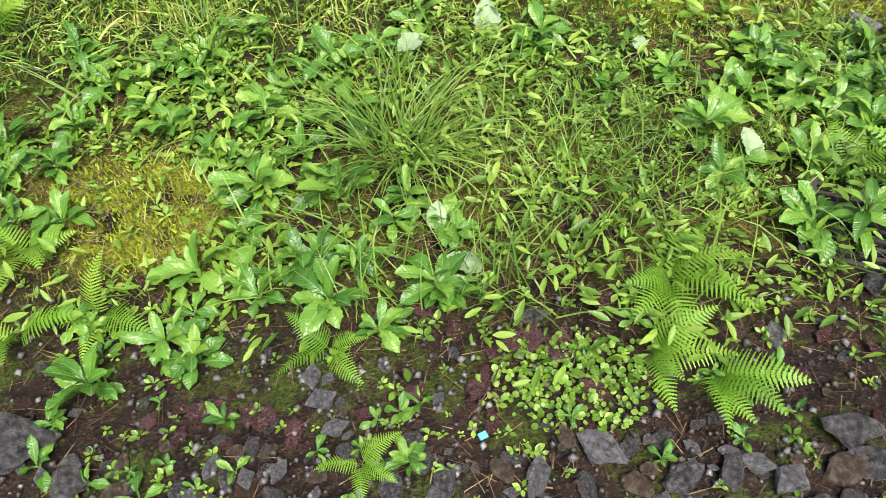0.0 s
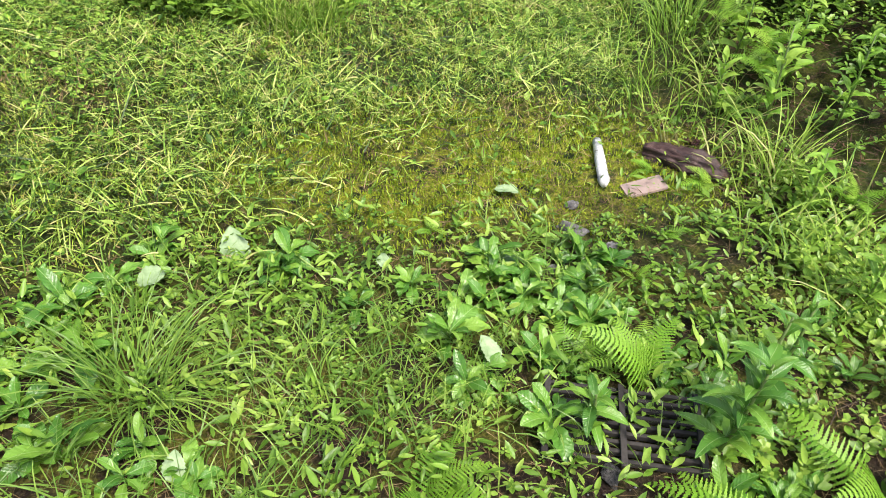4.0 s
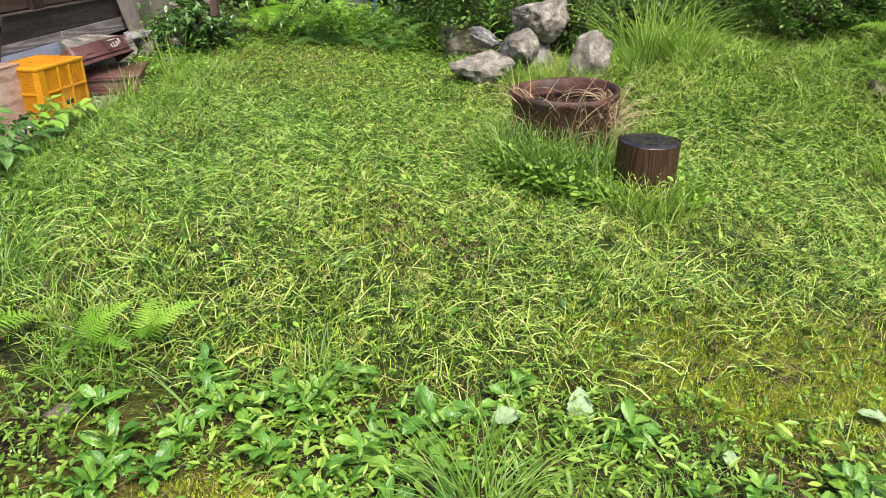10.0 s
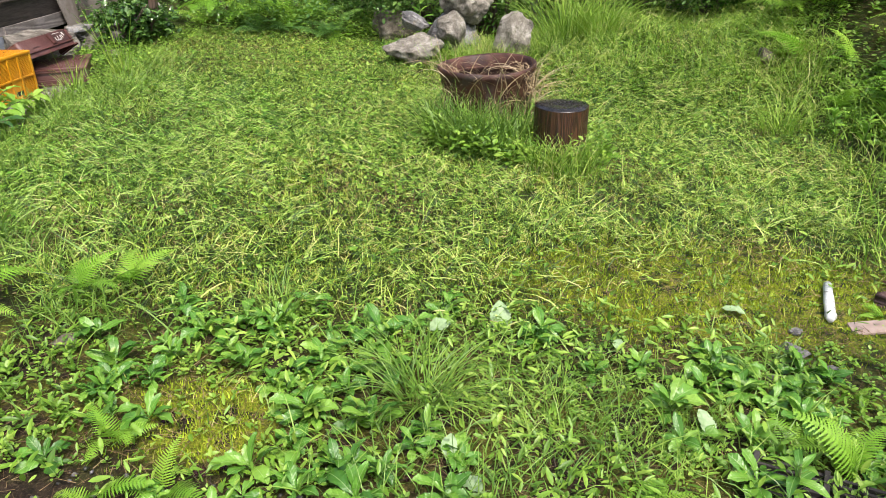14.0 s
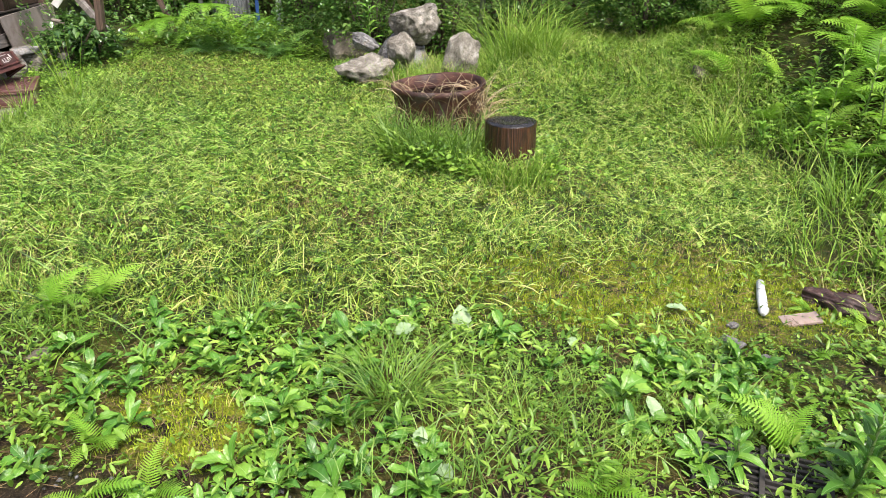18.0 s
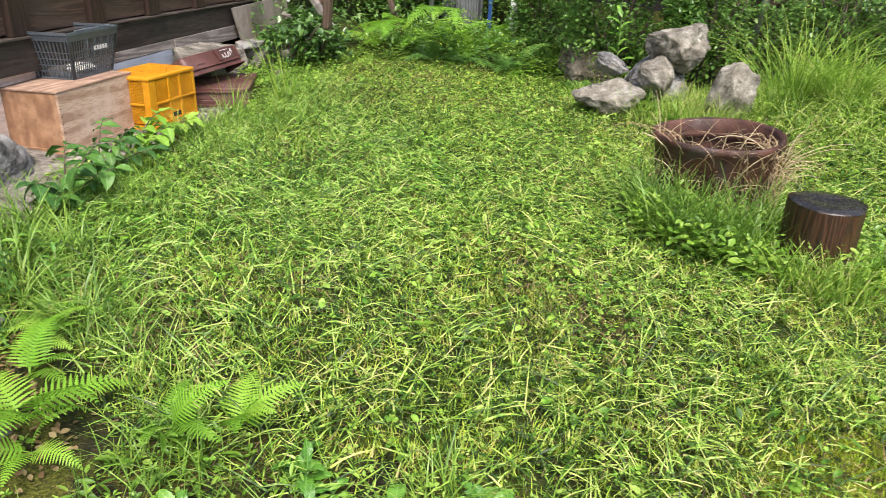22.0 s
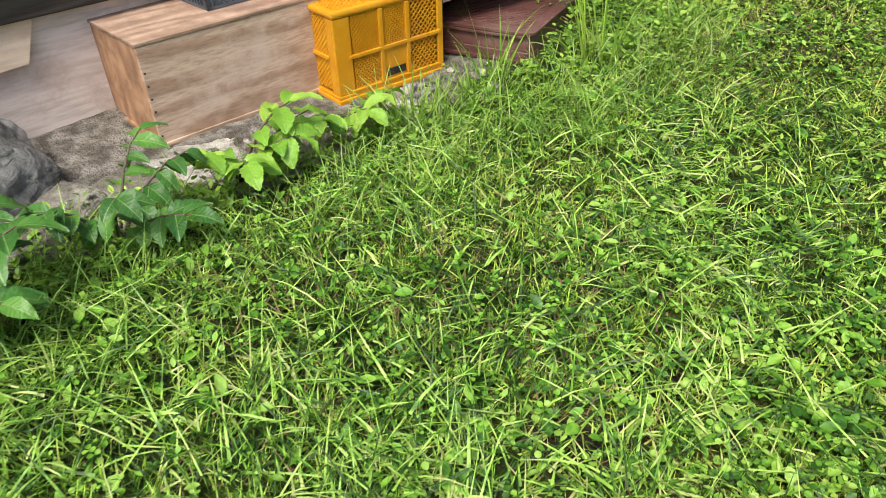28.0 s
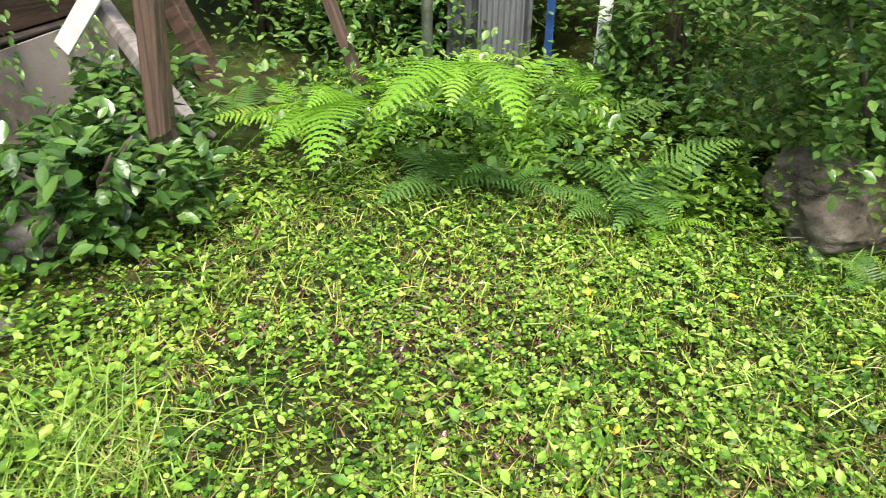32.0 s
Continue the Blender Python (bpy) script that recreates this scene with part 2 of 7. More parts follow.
FERN = leaf_material("fern_fronds", [(0.0, (0.14, 0.34, 0.022)), (0.5, (0.27, 0.53, 0.04)), (1.0, (0.44, 0.66, 0.075))], 0.4, 0.4, whole=True)
# Darker copy of FERN: the shade at the back is put into the colour.
FERN_DARK = leaf_material("fern_fronds_shade_tone", [(0.0, (0.075, 0.18, 0.035)), (0.6, (0.14, 0.29, 0.05)), (1.0, (0.24, 0.42, 0.07))], 0.35, 0.3, whole=True)
SHRUB = leaf_material("shrub_leaves", [(0.0, (0.06, 0.15, 0.03)), (0.5, (0.14, 0.28, 0.05)), (0.85, (0.27, 0.41, 0.085)), (1.0, (0.46, 0.54, 0.17))], 0.20, 0.38, spec=0.7)
SAPLING = leaf_material("sapling_leaves", [(0.0, (0.03, 0.10, 0.02)), (0.5, (0.065, 0.19, 0.03)), (1.0, (0.17, 0.35, 0.055))], 0.4, 0.25, whole=True, spec=0.4, rib=0.4)
GLOSSY = leaf_material("glossy_shrub_leaves", [(0.0, (0.030, 0.085, 0.018)), (0.5, (0.075, 0.17, 0.03)), (0.85, (0.15, 0.27, 0.05)), (1.0, (0.34, 0.45, 0.12))], 0.16, 0.22, spec=0.8)
FRESH = leaf_material("fresh_sapling_leaves", [(0.0, (0.12, 0.30, 0.03)), (0.5, (0.26, 0.48, 0.045)), (1.0, (0.42, 0.60, 0.08))], 0.45, 0.3, whole=True, spec=0.35, rib=0.4)
STRAW = leaf_material("dry_straw", [(0.0, (0.22, 0.13, 0.06)), (0.5, (0.46, 0.33, 0.17)), (1.0, (0.66, 0.56, 0.34))], 0.7, 0.15)
THATCH = leaf_material("brown_thatch", [(0.0, (0.05, 0.03, 0.015)), (0.5, (0.19, 0.11, 0.045)), (1.0, (0.42, 0.31, 0.14))], 0.7, 0.1)
GRIT = leaf_material("wet_grit", [(0.0, (0.02, 0.018, 0.016)), (0.5, (0.09, 0.08, 0.07)), (1.0, (0.34, 0.32, 0.29))], 0.4, 0.0)
LITTER = plain_material("wet_red_leaf_litter", (0.016, 0.006, 0.006), (0.11, 0.038, 0.032), 30.0, 0.18, bump=1.0, spots=(0.15, 0.075, 0.05), spec=0.7)
PALE_LEAF = plain_material("pale_leaf_underside", (0.20, 0.31, 0.13), (0.32, 0.44, 0.23), 40.0, 0.6, bump=0.5)
YELLOW = plain_material("yellow_fallen_leaf", (0.62, 0.42, 0.02), (0.75, 0.55, 0.05), 40.0, 0.5)
STEM = plain_material("green_stem", (0.10, 0.17, 0.03), (0.17, 0.25, 0.06), 30.0, 0.5)
BARK = plain_material("bark", (0.06, 0.042, 0.03), (0.16, 0.12, 0.09), 9.0, 0.9, stretch=(1, 1, 0.25), bump=0.9, dist=0.02, spots=(0.09, 0.11, 0.05))
PILE_BROWN = plain_material("dark_pile_brown", (0.022, 0.012, 0.011), (0.085, 0.045, 0.038), 40.0, 0.6, stretch=(0.15, 1, 1), bump=1.0, dist=0.01, spots=(0.12, 0.075, 0.06))
DRY_BARK = plain_material("pale_dry_bark", (0.20, 0.17, 0.14), (0.42, 0.37, 0.31), 20.0, 0.85, stretch=(0.4, 2, 2), bump=0.5, dist=0.004)
ROCK = stone_material("pale_granite", (0.10, 0.088, 0.066), (0.245, 0.222, 0.18), (0.44, 0.41, 0.36), (0.115, 0.115, 0.055), 0.85, 9.0, 3.0)
ROCK_MOSSY = stone_material("brown_mossy_stone", (0.07, 0.058, 0.04), (0.17, 0.145, 0.105), (0.34, 0.30, 0.24), (0.10, 0.13, 0.035), 0.9, 5.0, 5.0)
ROCK_BLUE = stone_material("blue_grey_stone", (0.065, 0.062, 0.060), (0.195, 0.19, 0.185), (0.40, 0.39, 0.375), (0.23, 0.18, 0.125), 0.8, 6.5, 7.0)
ROCK_BUFF = stone_material("buff_stone", (0.075, 0.064, 0.05), (0.21, 0.19, 0.155), (0.40, 0.37, 0.32), (0.10, 0.095, 0.05), 0.9, 6.5)
ROCK_PALE = stone_material("pale_broken_stone", (0.16, 0.135, 0.11), (0.42, 0.385, 0.335), (0.64, 0.60, 0.54), (0.20, 0.16, 0.115), 0.9, 8.0)
PEBBLE = stone_material("wet_pebble", (0.045, 0.045, 0.047), (0.13, 0.125, 0.12), (0.30, 0.295, 0.285), (0.16, 0.13, 0.10), 0.30, 3.0, 3.0)
PEBBLE_TAN = stone_material("wet_tan_pebble", (0.05, 0.036, 0.024), (0.16, 0.115, 0.075), (0.32, 0.25, 0.18), (0.08, 0.07, 0.05), 0.4, 2.2, 3.0)
PEBBLE_GREY = stone_material("damp_grey_pebble", (0.09, 0.09, 0.092), (0.24, 0.24, 0.235), (0.46, 0.45, 0.44), (0.22, 0.19, 0.15), 0.4, 3.0, 3.0)
CONCRETE = stone_material("weathered_concrete", (0.09, 0.08, 0.065), (0.23, 0.21, 0.175), (0.44, 0.40, 0.345), (0.06, 0.05, 0.035), 0.9, 6.0, 2.0)
RUST = plain_material("rusty_iron", (0.045, 0.020, 0.015), (0.13, 0.055, 0.035), 9.0, 0.6, 0.25, spots=(0.075, 0.055, 0.048), bump=0.6, dist=0.006)
NEEDLE = leaf_material("red_brown_needles", [(0.0, (0.03, 0.012, 0.008)), (0.5, (0.12, 0.05, 0.03)), (1.0, (0.28, 0.15, 0.09))], 0.7, 0.1)
STUMP_SIDE = wood_material("wet_stump_side", (0.012, 0.008, 0.006), (0.10, 0.042, 0.022), (16.0, 16.0, 0.9), 0.45, dirt=(0.02, 0.017, 0.015), bump=0.9)
STUMP_TOP = plain_material("wet_stump_top", (0.012, 0.011, 0.011), (0.04, 0.035, 0.033), 12.0, 0.25, bump=0.7)
DARK_WOOD = wood_material("dark_stained_boards", (0.030, 0.018, 0.013), (0.10, 0.062, 0.044), (8.0, 0.5, 8.0), 0.5, dirt=(0.06, 0.045, 0.036))
BROWN_WOOD = wood_material("brown_posts", (0.055, 0.036, 0.026), (0.14, 0.092, 0.065), (14.0, 14.0, 0.7), 0.6, dirt=(0.05, 0.04, 0.035))
BEAM_WOOD = wood_material("charred_beam", (0.012, 0.0095, 0.008), (0.045, 0.035, 0.030), (6.0, 0.35, 6.0), 0.6, dirt=(0.06, 0.045, 0.036), bump=0.5)
LEDGE_WOOD = wood_material("worn_ledge", (0.03, 0.023, 0.018), (0.08, 0.062, 0.05), (9.0, 0.6, 9.0), 0.6, dirt=(0.12, 0.10, 0.085))
STUD_WOOD = wood_material("dark_studs", (0.017, 0.010, 0.007), (0.05, 0.029, 0.020), (6.0, 6.0, 0.4), 0.5, dirt=(0.03, 0.022, 0.018))
PLY = wood_material("pale_plywood", (0.70, 0.52, 0.38), (0.80, 0.65, 0.51), (3.0, 0.3, 3.0), 0.75, dirt=(0.58, 0.42, 0.31), bump=0.1)
PLY_PINK = wood_material("grey_pink_plywood", (0.62, 0.50, 0.44), (0.76, 0.66, 0.60), (3.0, 0.3, 3.0), 0.8, dirt=(0.44, 0.33, 0.27), bump=0.1)
BOX_FRONT = wood_material("box_board", (0.33, 0.195, 0.125), (0.60, 0.44, 0.33), (6.0, 0.9, 6.0), 0.7, dirt=(0.64, 0.50, 0.41), bump=0.3)
BOX_SIDE = wood_material("box_end_board", (0.25, 0.125, 0.065), (0.45, 0.26, 0.15), (5.0, 5.0, 0.9), 0.65, dirt=(0.15, 0.085, 0.055), bump=0.25)
BOX_TOP = wood_material("box_lid", (0.26, 0.155, 0.105), (0.48, 0.33, 0.24), (5.0, 0.8, 5.0), 0.7, dirt=(0.22, 0.125, 0.09), bump=0.25)
GREY_WOOD = wood_material("grey_weathered_planks", (0.15, 0.13, 0.115), (0.33, 0.295, 0.265), (5.0, 0.4, 5.0), 0.85, dirt=(0.12, 0.10, 0.085), bump=0.6)
BLUE_BOARD = wood_material("blue_grey_painted_board", (0.30, 0.34, 0.41), (0.38, 0.42, 0.49), (2.5, 0.25, 2.5), 0.6, dirt=(0.24, 0.26, 0.31), bump=0.2)
PANEL = plain_material("grey_brown_panel", (0.25, 0.21, 0.18), (0.37, 0.32, 0.28), 3.0, 0.8, spots=(0.19, 0.145, 0.115), bump=0.3)
CRATE_Y = plain_material("yellow_plastic", (0.62, 0.26, 0.008), (0.72, 0.34, 0.015), 9.0, 0.4, spots=(0.56, 0.25, 0.02), bump=0.08, fine=160.0)
TRAY = plain_material("brown_red_plastic", (0.075, 0.028, 0.022), (0.135, 0.055, 0.045), 4.0, 0.45, spots=(0.15, 0.08, 0.07), bump=0.12)
TRAY_DARK = plain_material("dark_brown_plastic", (0.05, 0.022, 0.018), (0.085, 0.04, 0.034), 6.0, 0.5, bump=0.1)
BASKET = plain_material("slate_grey_plastic", (0.075, 0.09, 0.105), (0.11, 0.13, 0.15), 8.0, 0.4, bump=0.1)
PRINT = plain_material("faded_white_print", (0.55, 0.53, 0.5), (0.7, 0.68, 0.65), 90.0, 0.7, spots=(0.3, 0.2, 0.18))
BLACK = plain_material("black_label", (0.018, 0.014, 0.012), (0.035, 0.03, 0.026), 30.0, 0.6)
WHITE = plain_material("white_paint", (0.66, 0.66, 0.64), (0.8, 0.8, 0.78), 12.0, 0.5, spots=(0.45, 0.44, 0.38), bump=0.2)
BIRCH = plain_material("flaking_white_pipe", (0.6, 0.62, 0.6), (0.8, 0.82, 0.8), 70.0, 0.5, spots=(0.16, 0.16, 0.12), bump=0.6)
PINK_BOARD = plain_material("wet_pinkish_card", (0.30, 0.22, 0.18), (0.42, 0.33, 0.28), 12.0, 0.45, spots=(0.26, 0.18, 0.14))
STEEL = plain_material("galvanised_pipe", (0.26, 0.27, 0.27), (0.42, 0.43, 0.43), 15.0, 0.5, 0.6, spots=(0.2, 0.17, 0.13))
RUSTY_POLE = plain_material("rusty_pipe", (0.13, 0.06, 0.045), (0.22, 0.11, 0.085), 10.0, 0.7, 0.2)
SHEET = plain_material("corrugated_metal", (0.14, 0.148, 0.15), (0.26, 0.272, 0.272), 4.0, 0.45, 0.5, spots=(0.15, 0.12, 0.10), stretch=(1, 1, 0.2))
SHEET_DARK = plain_material("dull_corrugated_metal", (0.09, 0.095, 0.1), (0.16, 0.165, 0.17), 4.0, 0.5, 0.4)
BLUE = plain_material("blue_sheet", (0.035, 0.11, 0.33), (0.06, 0.16, 0.42), 6.0, 0.5)
ENAMEL = plain_material("white_enamel", (0.62, 0.63, 0.62), (0.75, 0.75, 0.74), 9.0, 0.25, spots=(0.25, 0.2, 0.15), bump=0.1)
CURTAIN = plain_material("pale_curtain", (0.50, 0.56, 0.58), (0.66, 0.70, 0.71), 6.0, 0.9, stretch=(1, 6, 0.4), bump=0.2)
RUBBER = plain_material("black_rubber", (0.016, 0.017, 0.018), (0.04, 0.042, 0.045), 14.0, 0.45)
BLUE_BIT = plain_material("turquoise_plastic", (0.1, 0.5, 0.58), (0.16, 0.58, 0.65), 30.0, 0.4)
NEAR_BLACK = plain_material("near_black_brown", (0.02, 0.018, 0.016), (0.05, 0.044, 0.038), 4.0, 0.9)


def frosted_glass():
    n = Nodes("frosted_window_glass")
    tex = n.node("ShaderNodeTexVoronoi", Scale=13.0)
    n.link(n.coords("Object"), tex.inputs["Vector"])
    p = n.node("ShaderNodeBsdfPrincipled", Roughness=0.35)
    p.inputs["Base Color"].default_value = (0.78, 0.82, 0.84, 1.0)
    p.inputs["Transmission Weight"].default_value = 0.6
    n.link(n.bump(tex.outputs["Distance"], 0.8, 0.01), p.inputs["Normal"])
    n.link(p.outputs[0], n.out.inputs["Surface"])
    return n.m


FROSTED = frosted_glass()


def ground_material():
    """Dark soil with needles and crumbs, thin green growth on the lawn, yellow moss in patches, wet grit in front."""
    n = Nodes("earth")
    pos = n.world_pos()
    sep = n.node("ShaderNodeSeparateXYZ")
    n.link(pos, sep.inputs[0])
    x, y = sep.outputs[0], sep.outputs[1]
    a, b, c = n.noise(pos, 2.3, 6.0), n.noise(pos, 17.0, 6.0), n.noise(pos, 110.0, 4.0)
    soil = n.mix(n.grade(b, 0.3, 0.7), (0.010, 0.006, 0.0045), (0.042, 0.026, 0.017))
    soil = n.mix(n.grade(c, 0.5, 0.75, 0.0, 0.7), soil, (0.14, 0.10, 0.06))
    bed = n.calc("MULTIPLY", n.grade(y, 1.1, 1.5), n.grade(n.noise(pos, 5.0, 6.0, 0.7), 0.42, 0.56))
    soil = n.mix(n.calc("MULTIPLY", bed, 0.75), soil, n.mix(n.grade(c, 0.3, 0.7), (0.05, 0.06, 0.008), (0.20, 0.20, 0.025)))
    green = n.mix(n.grade(b, 0.3, 0.7), (0.016, 0.034, 0.006), (0.05, 0.075, 0.012))
    lawn = n.calc("MULTIPLY", n.grade(y, 1.5, 2.6), n.grade(a, 0.3, 0.55))
    color = n.mix(n.calc("MULTIPLY", lawn, 0.85), soil, green)
    dx = n.calc("DIVIDE", n.calc("SUBTRACT", x, 1.05), 1.0)
    dy = n.calc("DIVIDE", n.calc("SUBTRACT", y, 2.72), 0.5)
    r2 = n.calc("ADD", n.calc("MULTIPLY", dx, dx), n.calc("MULTIPLY", dy, dy))
    ex = n.calc("DIVIDE", n.calc("ADD", x, 0.78), 0.24)
    ey = n.calc("DIVIDE", n.calc("SUBTRACT", y, 1.5), 0.2)
    r3 = n.calc("ADD", n.calc("MULTIPLY", ex, ex), n.calc("MULTIPLY", ey, ey))
    near = n.calc("MINIMUM", r2, r3)
    patch = n.calc("MULTIPLY", n.grade(near, 1.35, 0.4), n.calc("MULTIPLY", n.grade(b, 0.4, 0.56), n.grade(a, 0.32, 0.5, 0.25, 0.9)))
    moss = n.mix(n.grade(c, 0.3, 0.7), (0.14, 0.165, 0.014), (0.36, 0.39, 0.03))
    color = n.mix(patch, color, moss)
    film = n.calc("MULTIPLY", n.grade(y, 1.35, 1.05), n.grade(n.noise(pos, 6.0, 6.0, 0.7), 0.5, 0.6))
    color = n.mix(n.calc("MULTIPLY", film, 0.8), color, n.mix(n.grade(c, 0.3, 0.7), (0.025, 0.045, 0.006), (0.09, 0.12, 0.015)))
    # pale grit and crushed stone along the foot of the house
    grit = n.mix(n.grade(b, 0.35, 0.7), (0.10, 0.085, 0.068), (0.36, 0.33, 0.29))
    grit = n.mix(n.grade(c, 0.5, 0.7, 0.0, 0.8), grit, (0.05, 0.04, 0.032))
    foot = n.calc("ADD", x, n.calc("MULTIPLY", a, 0.5))
    along = n.calc("MULTIPLY", n.grade(y, 2.3, 2.9), n.grade(y, 5.6, 5.2))
    color = n.mix(n.calc("MULTIPLY", n.grade(foot, -3.12, -3.3), along), color, grit)
    rough = n.grade(b, 0.3, 0.7, 0.55, 0.95)
    return n.surface(color, rough, normal=n.bump(n.calc("ADD", b, c), 1.0, 0.02), spec=0.22)


EARTH = ground_material()


# ---- mesh kit ----
def np_mesh(name, verts, faces, material):
    """A mesh from arrays: verts (n, 3), faces (m, k)."""
    me = bpy.data.meshes.new(name)
    nv, (nf, k) = len(verts), faces.shape
    me.vertices.add(nv)
    me.vertices.foreach_set("co", np.ascontiguousarray(verts, np.float32).ravel())
    me.loops.add(nf * k)
    me.loops.foreach_set("vertex_index", np.ascontiguousarray(faces, np.int32).ravel())
    me.polygons.add(nf)
    me.polygons.foreach_set("loop_start", np.arange(nf, dtype=np.int32) * k)
    me.polygons.foreach_set("loop_total", np.full(nf, k, np.int32))
    me.update(calc_edges=True)
    me.materials.append(material)
    return me


def smooth(me, on=True):
    me.polygons.foreach_set("use_smooth", np.full(len(me.polygons), on))
    me.update()
    return me


def bm_mesh(name, bm, material, flat=True):
    me = bpy.data.meshes.new(name)
    bmesh.ops.recalc_face_normals(bm, faces=bm.faces)
    bm.to_mesh(me)
    bm.free()
    me.materials.append(material)
    return me if flat else smooth(me)


def part(name, bm, material, parent, label="", flat=True, m=None):
    """One mesh object under a thing or a part."""
    ob = new(name, bm_mesh(name, bm, material, flat) if isinstance(bm, bmesh.types.BMesh) else bm)
    ob.parent = parent
    if m is not None:
        ob.matrix_basis = m
    return tagged(ob, label)


def thing(name, m, label, category, group="", kind=""):
    ob = new(name)
    ob.empty_display_size = 0.1
    ob.matrix_basis = m
    return tagged(ob, label, category, group, kind)


def single(name, me, m, label, category, group="", kind=""):
    ob = new(name, me)
    ob.matrix_basis = m
    return tagged(ob, label, category, group, kind)


def box_into(bm, x0, x1, y0, y1, z0, z1, bevel=0.0, m=None):
    g = bmesh.ops.create_cube(bm, size=1.0)
    vs = g["verts"]
    for v in vs:
        v.co = Vector((x0 + (v.co.x + 0.5) * (x1 - x0), y0 + (v.co.y + 0.5) * (y1 - y0), z0 + (v.co.z + 0.5) * (z1 - z0)))
        if m is not None:
            v.co = m @ v.co
    if bevel:
        es = list({e for v in vs for e in v.link_edges})
        bmesh.ops.bevel(bm, geom=es, offset=bevel, segments=2, affect="EDGES", profile=0.6)
    return bm


def slab(x0, x1, y0, y1, z0, z1, bevel=0.004):
    return box_into(bmesh.new(), x0, x1, y0, y1, z0, z1, bevel)


def tube(points, radii, sides=10, cap=True):
    """A bent pipe through points with a radius at each."""
    bm = bmesh.new()
    rings = []
    pts = [Vector(p) for p in points]
    for i, p in enumerate(pts):
        d = (pts[min(i + 1, len(pts) - 1)] - pts[max(i - 1, 0)]).normalized()
        a = d.orthogonal().normalized() if i == 0 else (rings_axis - d * rings_axis.dot(d)).normalized()
        rings_axis = a
        b = d.cross(a)
        r = radii[i] if isinstance(radii, (list, tuple)) else radii
        rings.append([bm.verts.new(p + r * (math.cos(t) * a + math.sin(t) * b)) for t in (2 * math.pi * k / sides for k in range(sides))])
    for r0, r1 in zip(rings, rings[1:]):
        for k in range(sides):
            bm.faces.new((r0[k], r0[(k + 1) % sides], r1[(k + 1) % sides], r1[k]))
    if cap:
        bm.faces.new(rings[0][::-1])
        bm.faces.new(rings[-1])
    return bm


def stone_bm(sx, sy, sz, seed, rough=0.22, cuts=3, facets=0.85):
    """A boulder: a ball cut flat by planes, its edges worn, its faces pitted."""
    rnd = random.Random(seed)
    bm = bmesh.new()
    bmesh.ops.create_icosphere(bm, subdivisions=cuts, radius=1.0)
    planes = []
    for _ in range(13):
        d = Vector((rnd.uniform(-1, 1), rnd.uniform(-1, 1), rnd.uniform(-0.7, 1))).normalized()
        planes.append((d, rnd.uniform(0.58, 0.86)))
    off = Vector((rnd.uniform(-50, 50), rnd.uniform(-50, 50), 0))
    for v in bm.verts:
        p = v.co * 1.12
        for d, h in planes:
            over = p.dot(d) - h
            if over > 0:
                p -= d * over * facets
        n = noise.noise(p * 1.3 + off) * rough * 0.8 + noise.noise(p * 4.0 + off) * rough * 0.35 + noise.noise(p * 10.0 + off) * rough * 0.18 + noise.noise(p * 22.0 + off) * rough * 0.07
        p *= 1.0 + n
        v.co = Vector((p.x * sx, p.y * sy, p.z * sz))
    return bm


def block_bm(sx, sy, sz, seed, rough=0.10, cuts=5, sharp=9.0):
    """A quarried block: flat top, chipped corners, slanting breaks on its sides."""
    rnd = random.Random(seed)
    bm = bmesh.new()
    bmesh.ops.create_icosphere(bm, subdivisions=cuts, radius=1.0)
    off = Vector((rnd.uniform(-50, 50), rnd.uniform(-50, 50), rnd.uniform(-50, 50)))
    planes = []
    for k in range(9):
        a = 6.283 * (k + rnd.uniform(0, 0.8)) / 9
        d = Vector((math.cos(a), math.sin(a), rnd.uniform(-0.25, 0.4))).normalized()
        planes.append((d, rnd.uniform(0.80, 1.06)))
    for v in bm.verts:
        p = v.co.copy()
        p /= (abs(p.x) ** sharp + abs(p.y) ** sharp + abs(p.z) ** sharp) ** (1 / sharp)
        for d, h in planes:
            over = p.dot(d) - h
            if over > 0:
                p -= d * over * 0.93
        q = Vector((p.x * sx, p.y * sy, p.z * sz))
        s = Vector((q.x * 5, q.y * 5, q.z * 16)) + off
        ledge = round(noise.noise(s * 0.8) * 3) / 3
        g = noise.noise(q * 6 + off) * 0.9 - abs(noise.noise(q * 11 + off)) * 1.1 + abs(noise.noise(q * 26 + off)) * 0.4 + noise.noise(q * 60 + off) * 0.2 + ledge * 0.7 * (1 - abs(v.co.z))
        v.co = q + Vector((p.x, p.y, p.z * 0.45)) * g * rough * min(sx, sy)
    return bm


# ---- the lie of the land ----
def step(t):
    t = np.clip(t, 0.0, 1.0)
    return t * t * (3 - 2 * t)


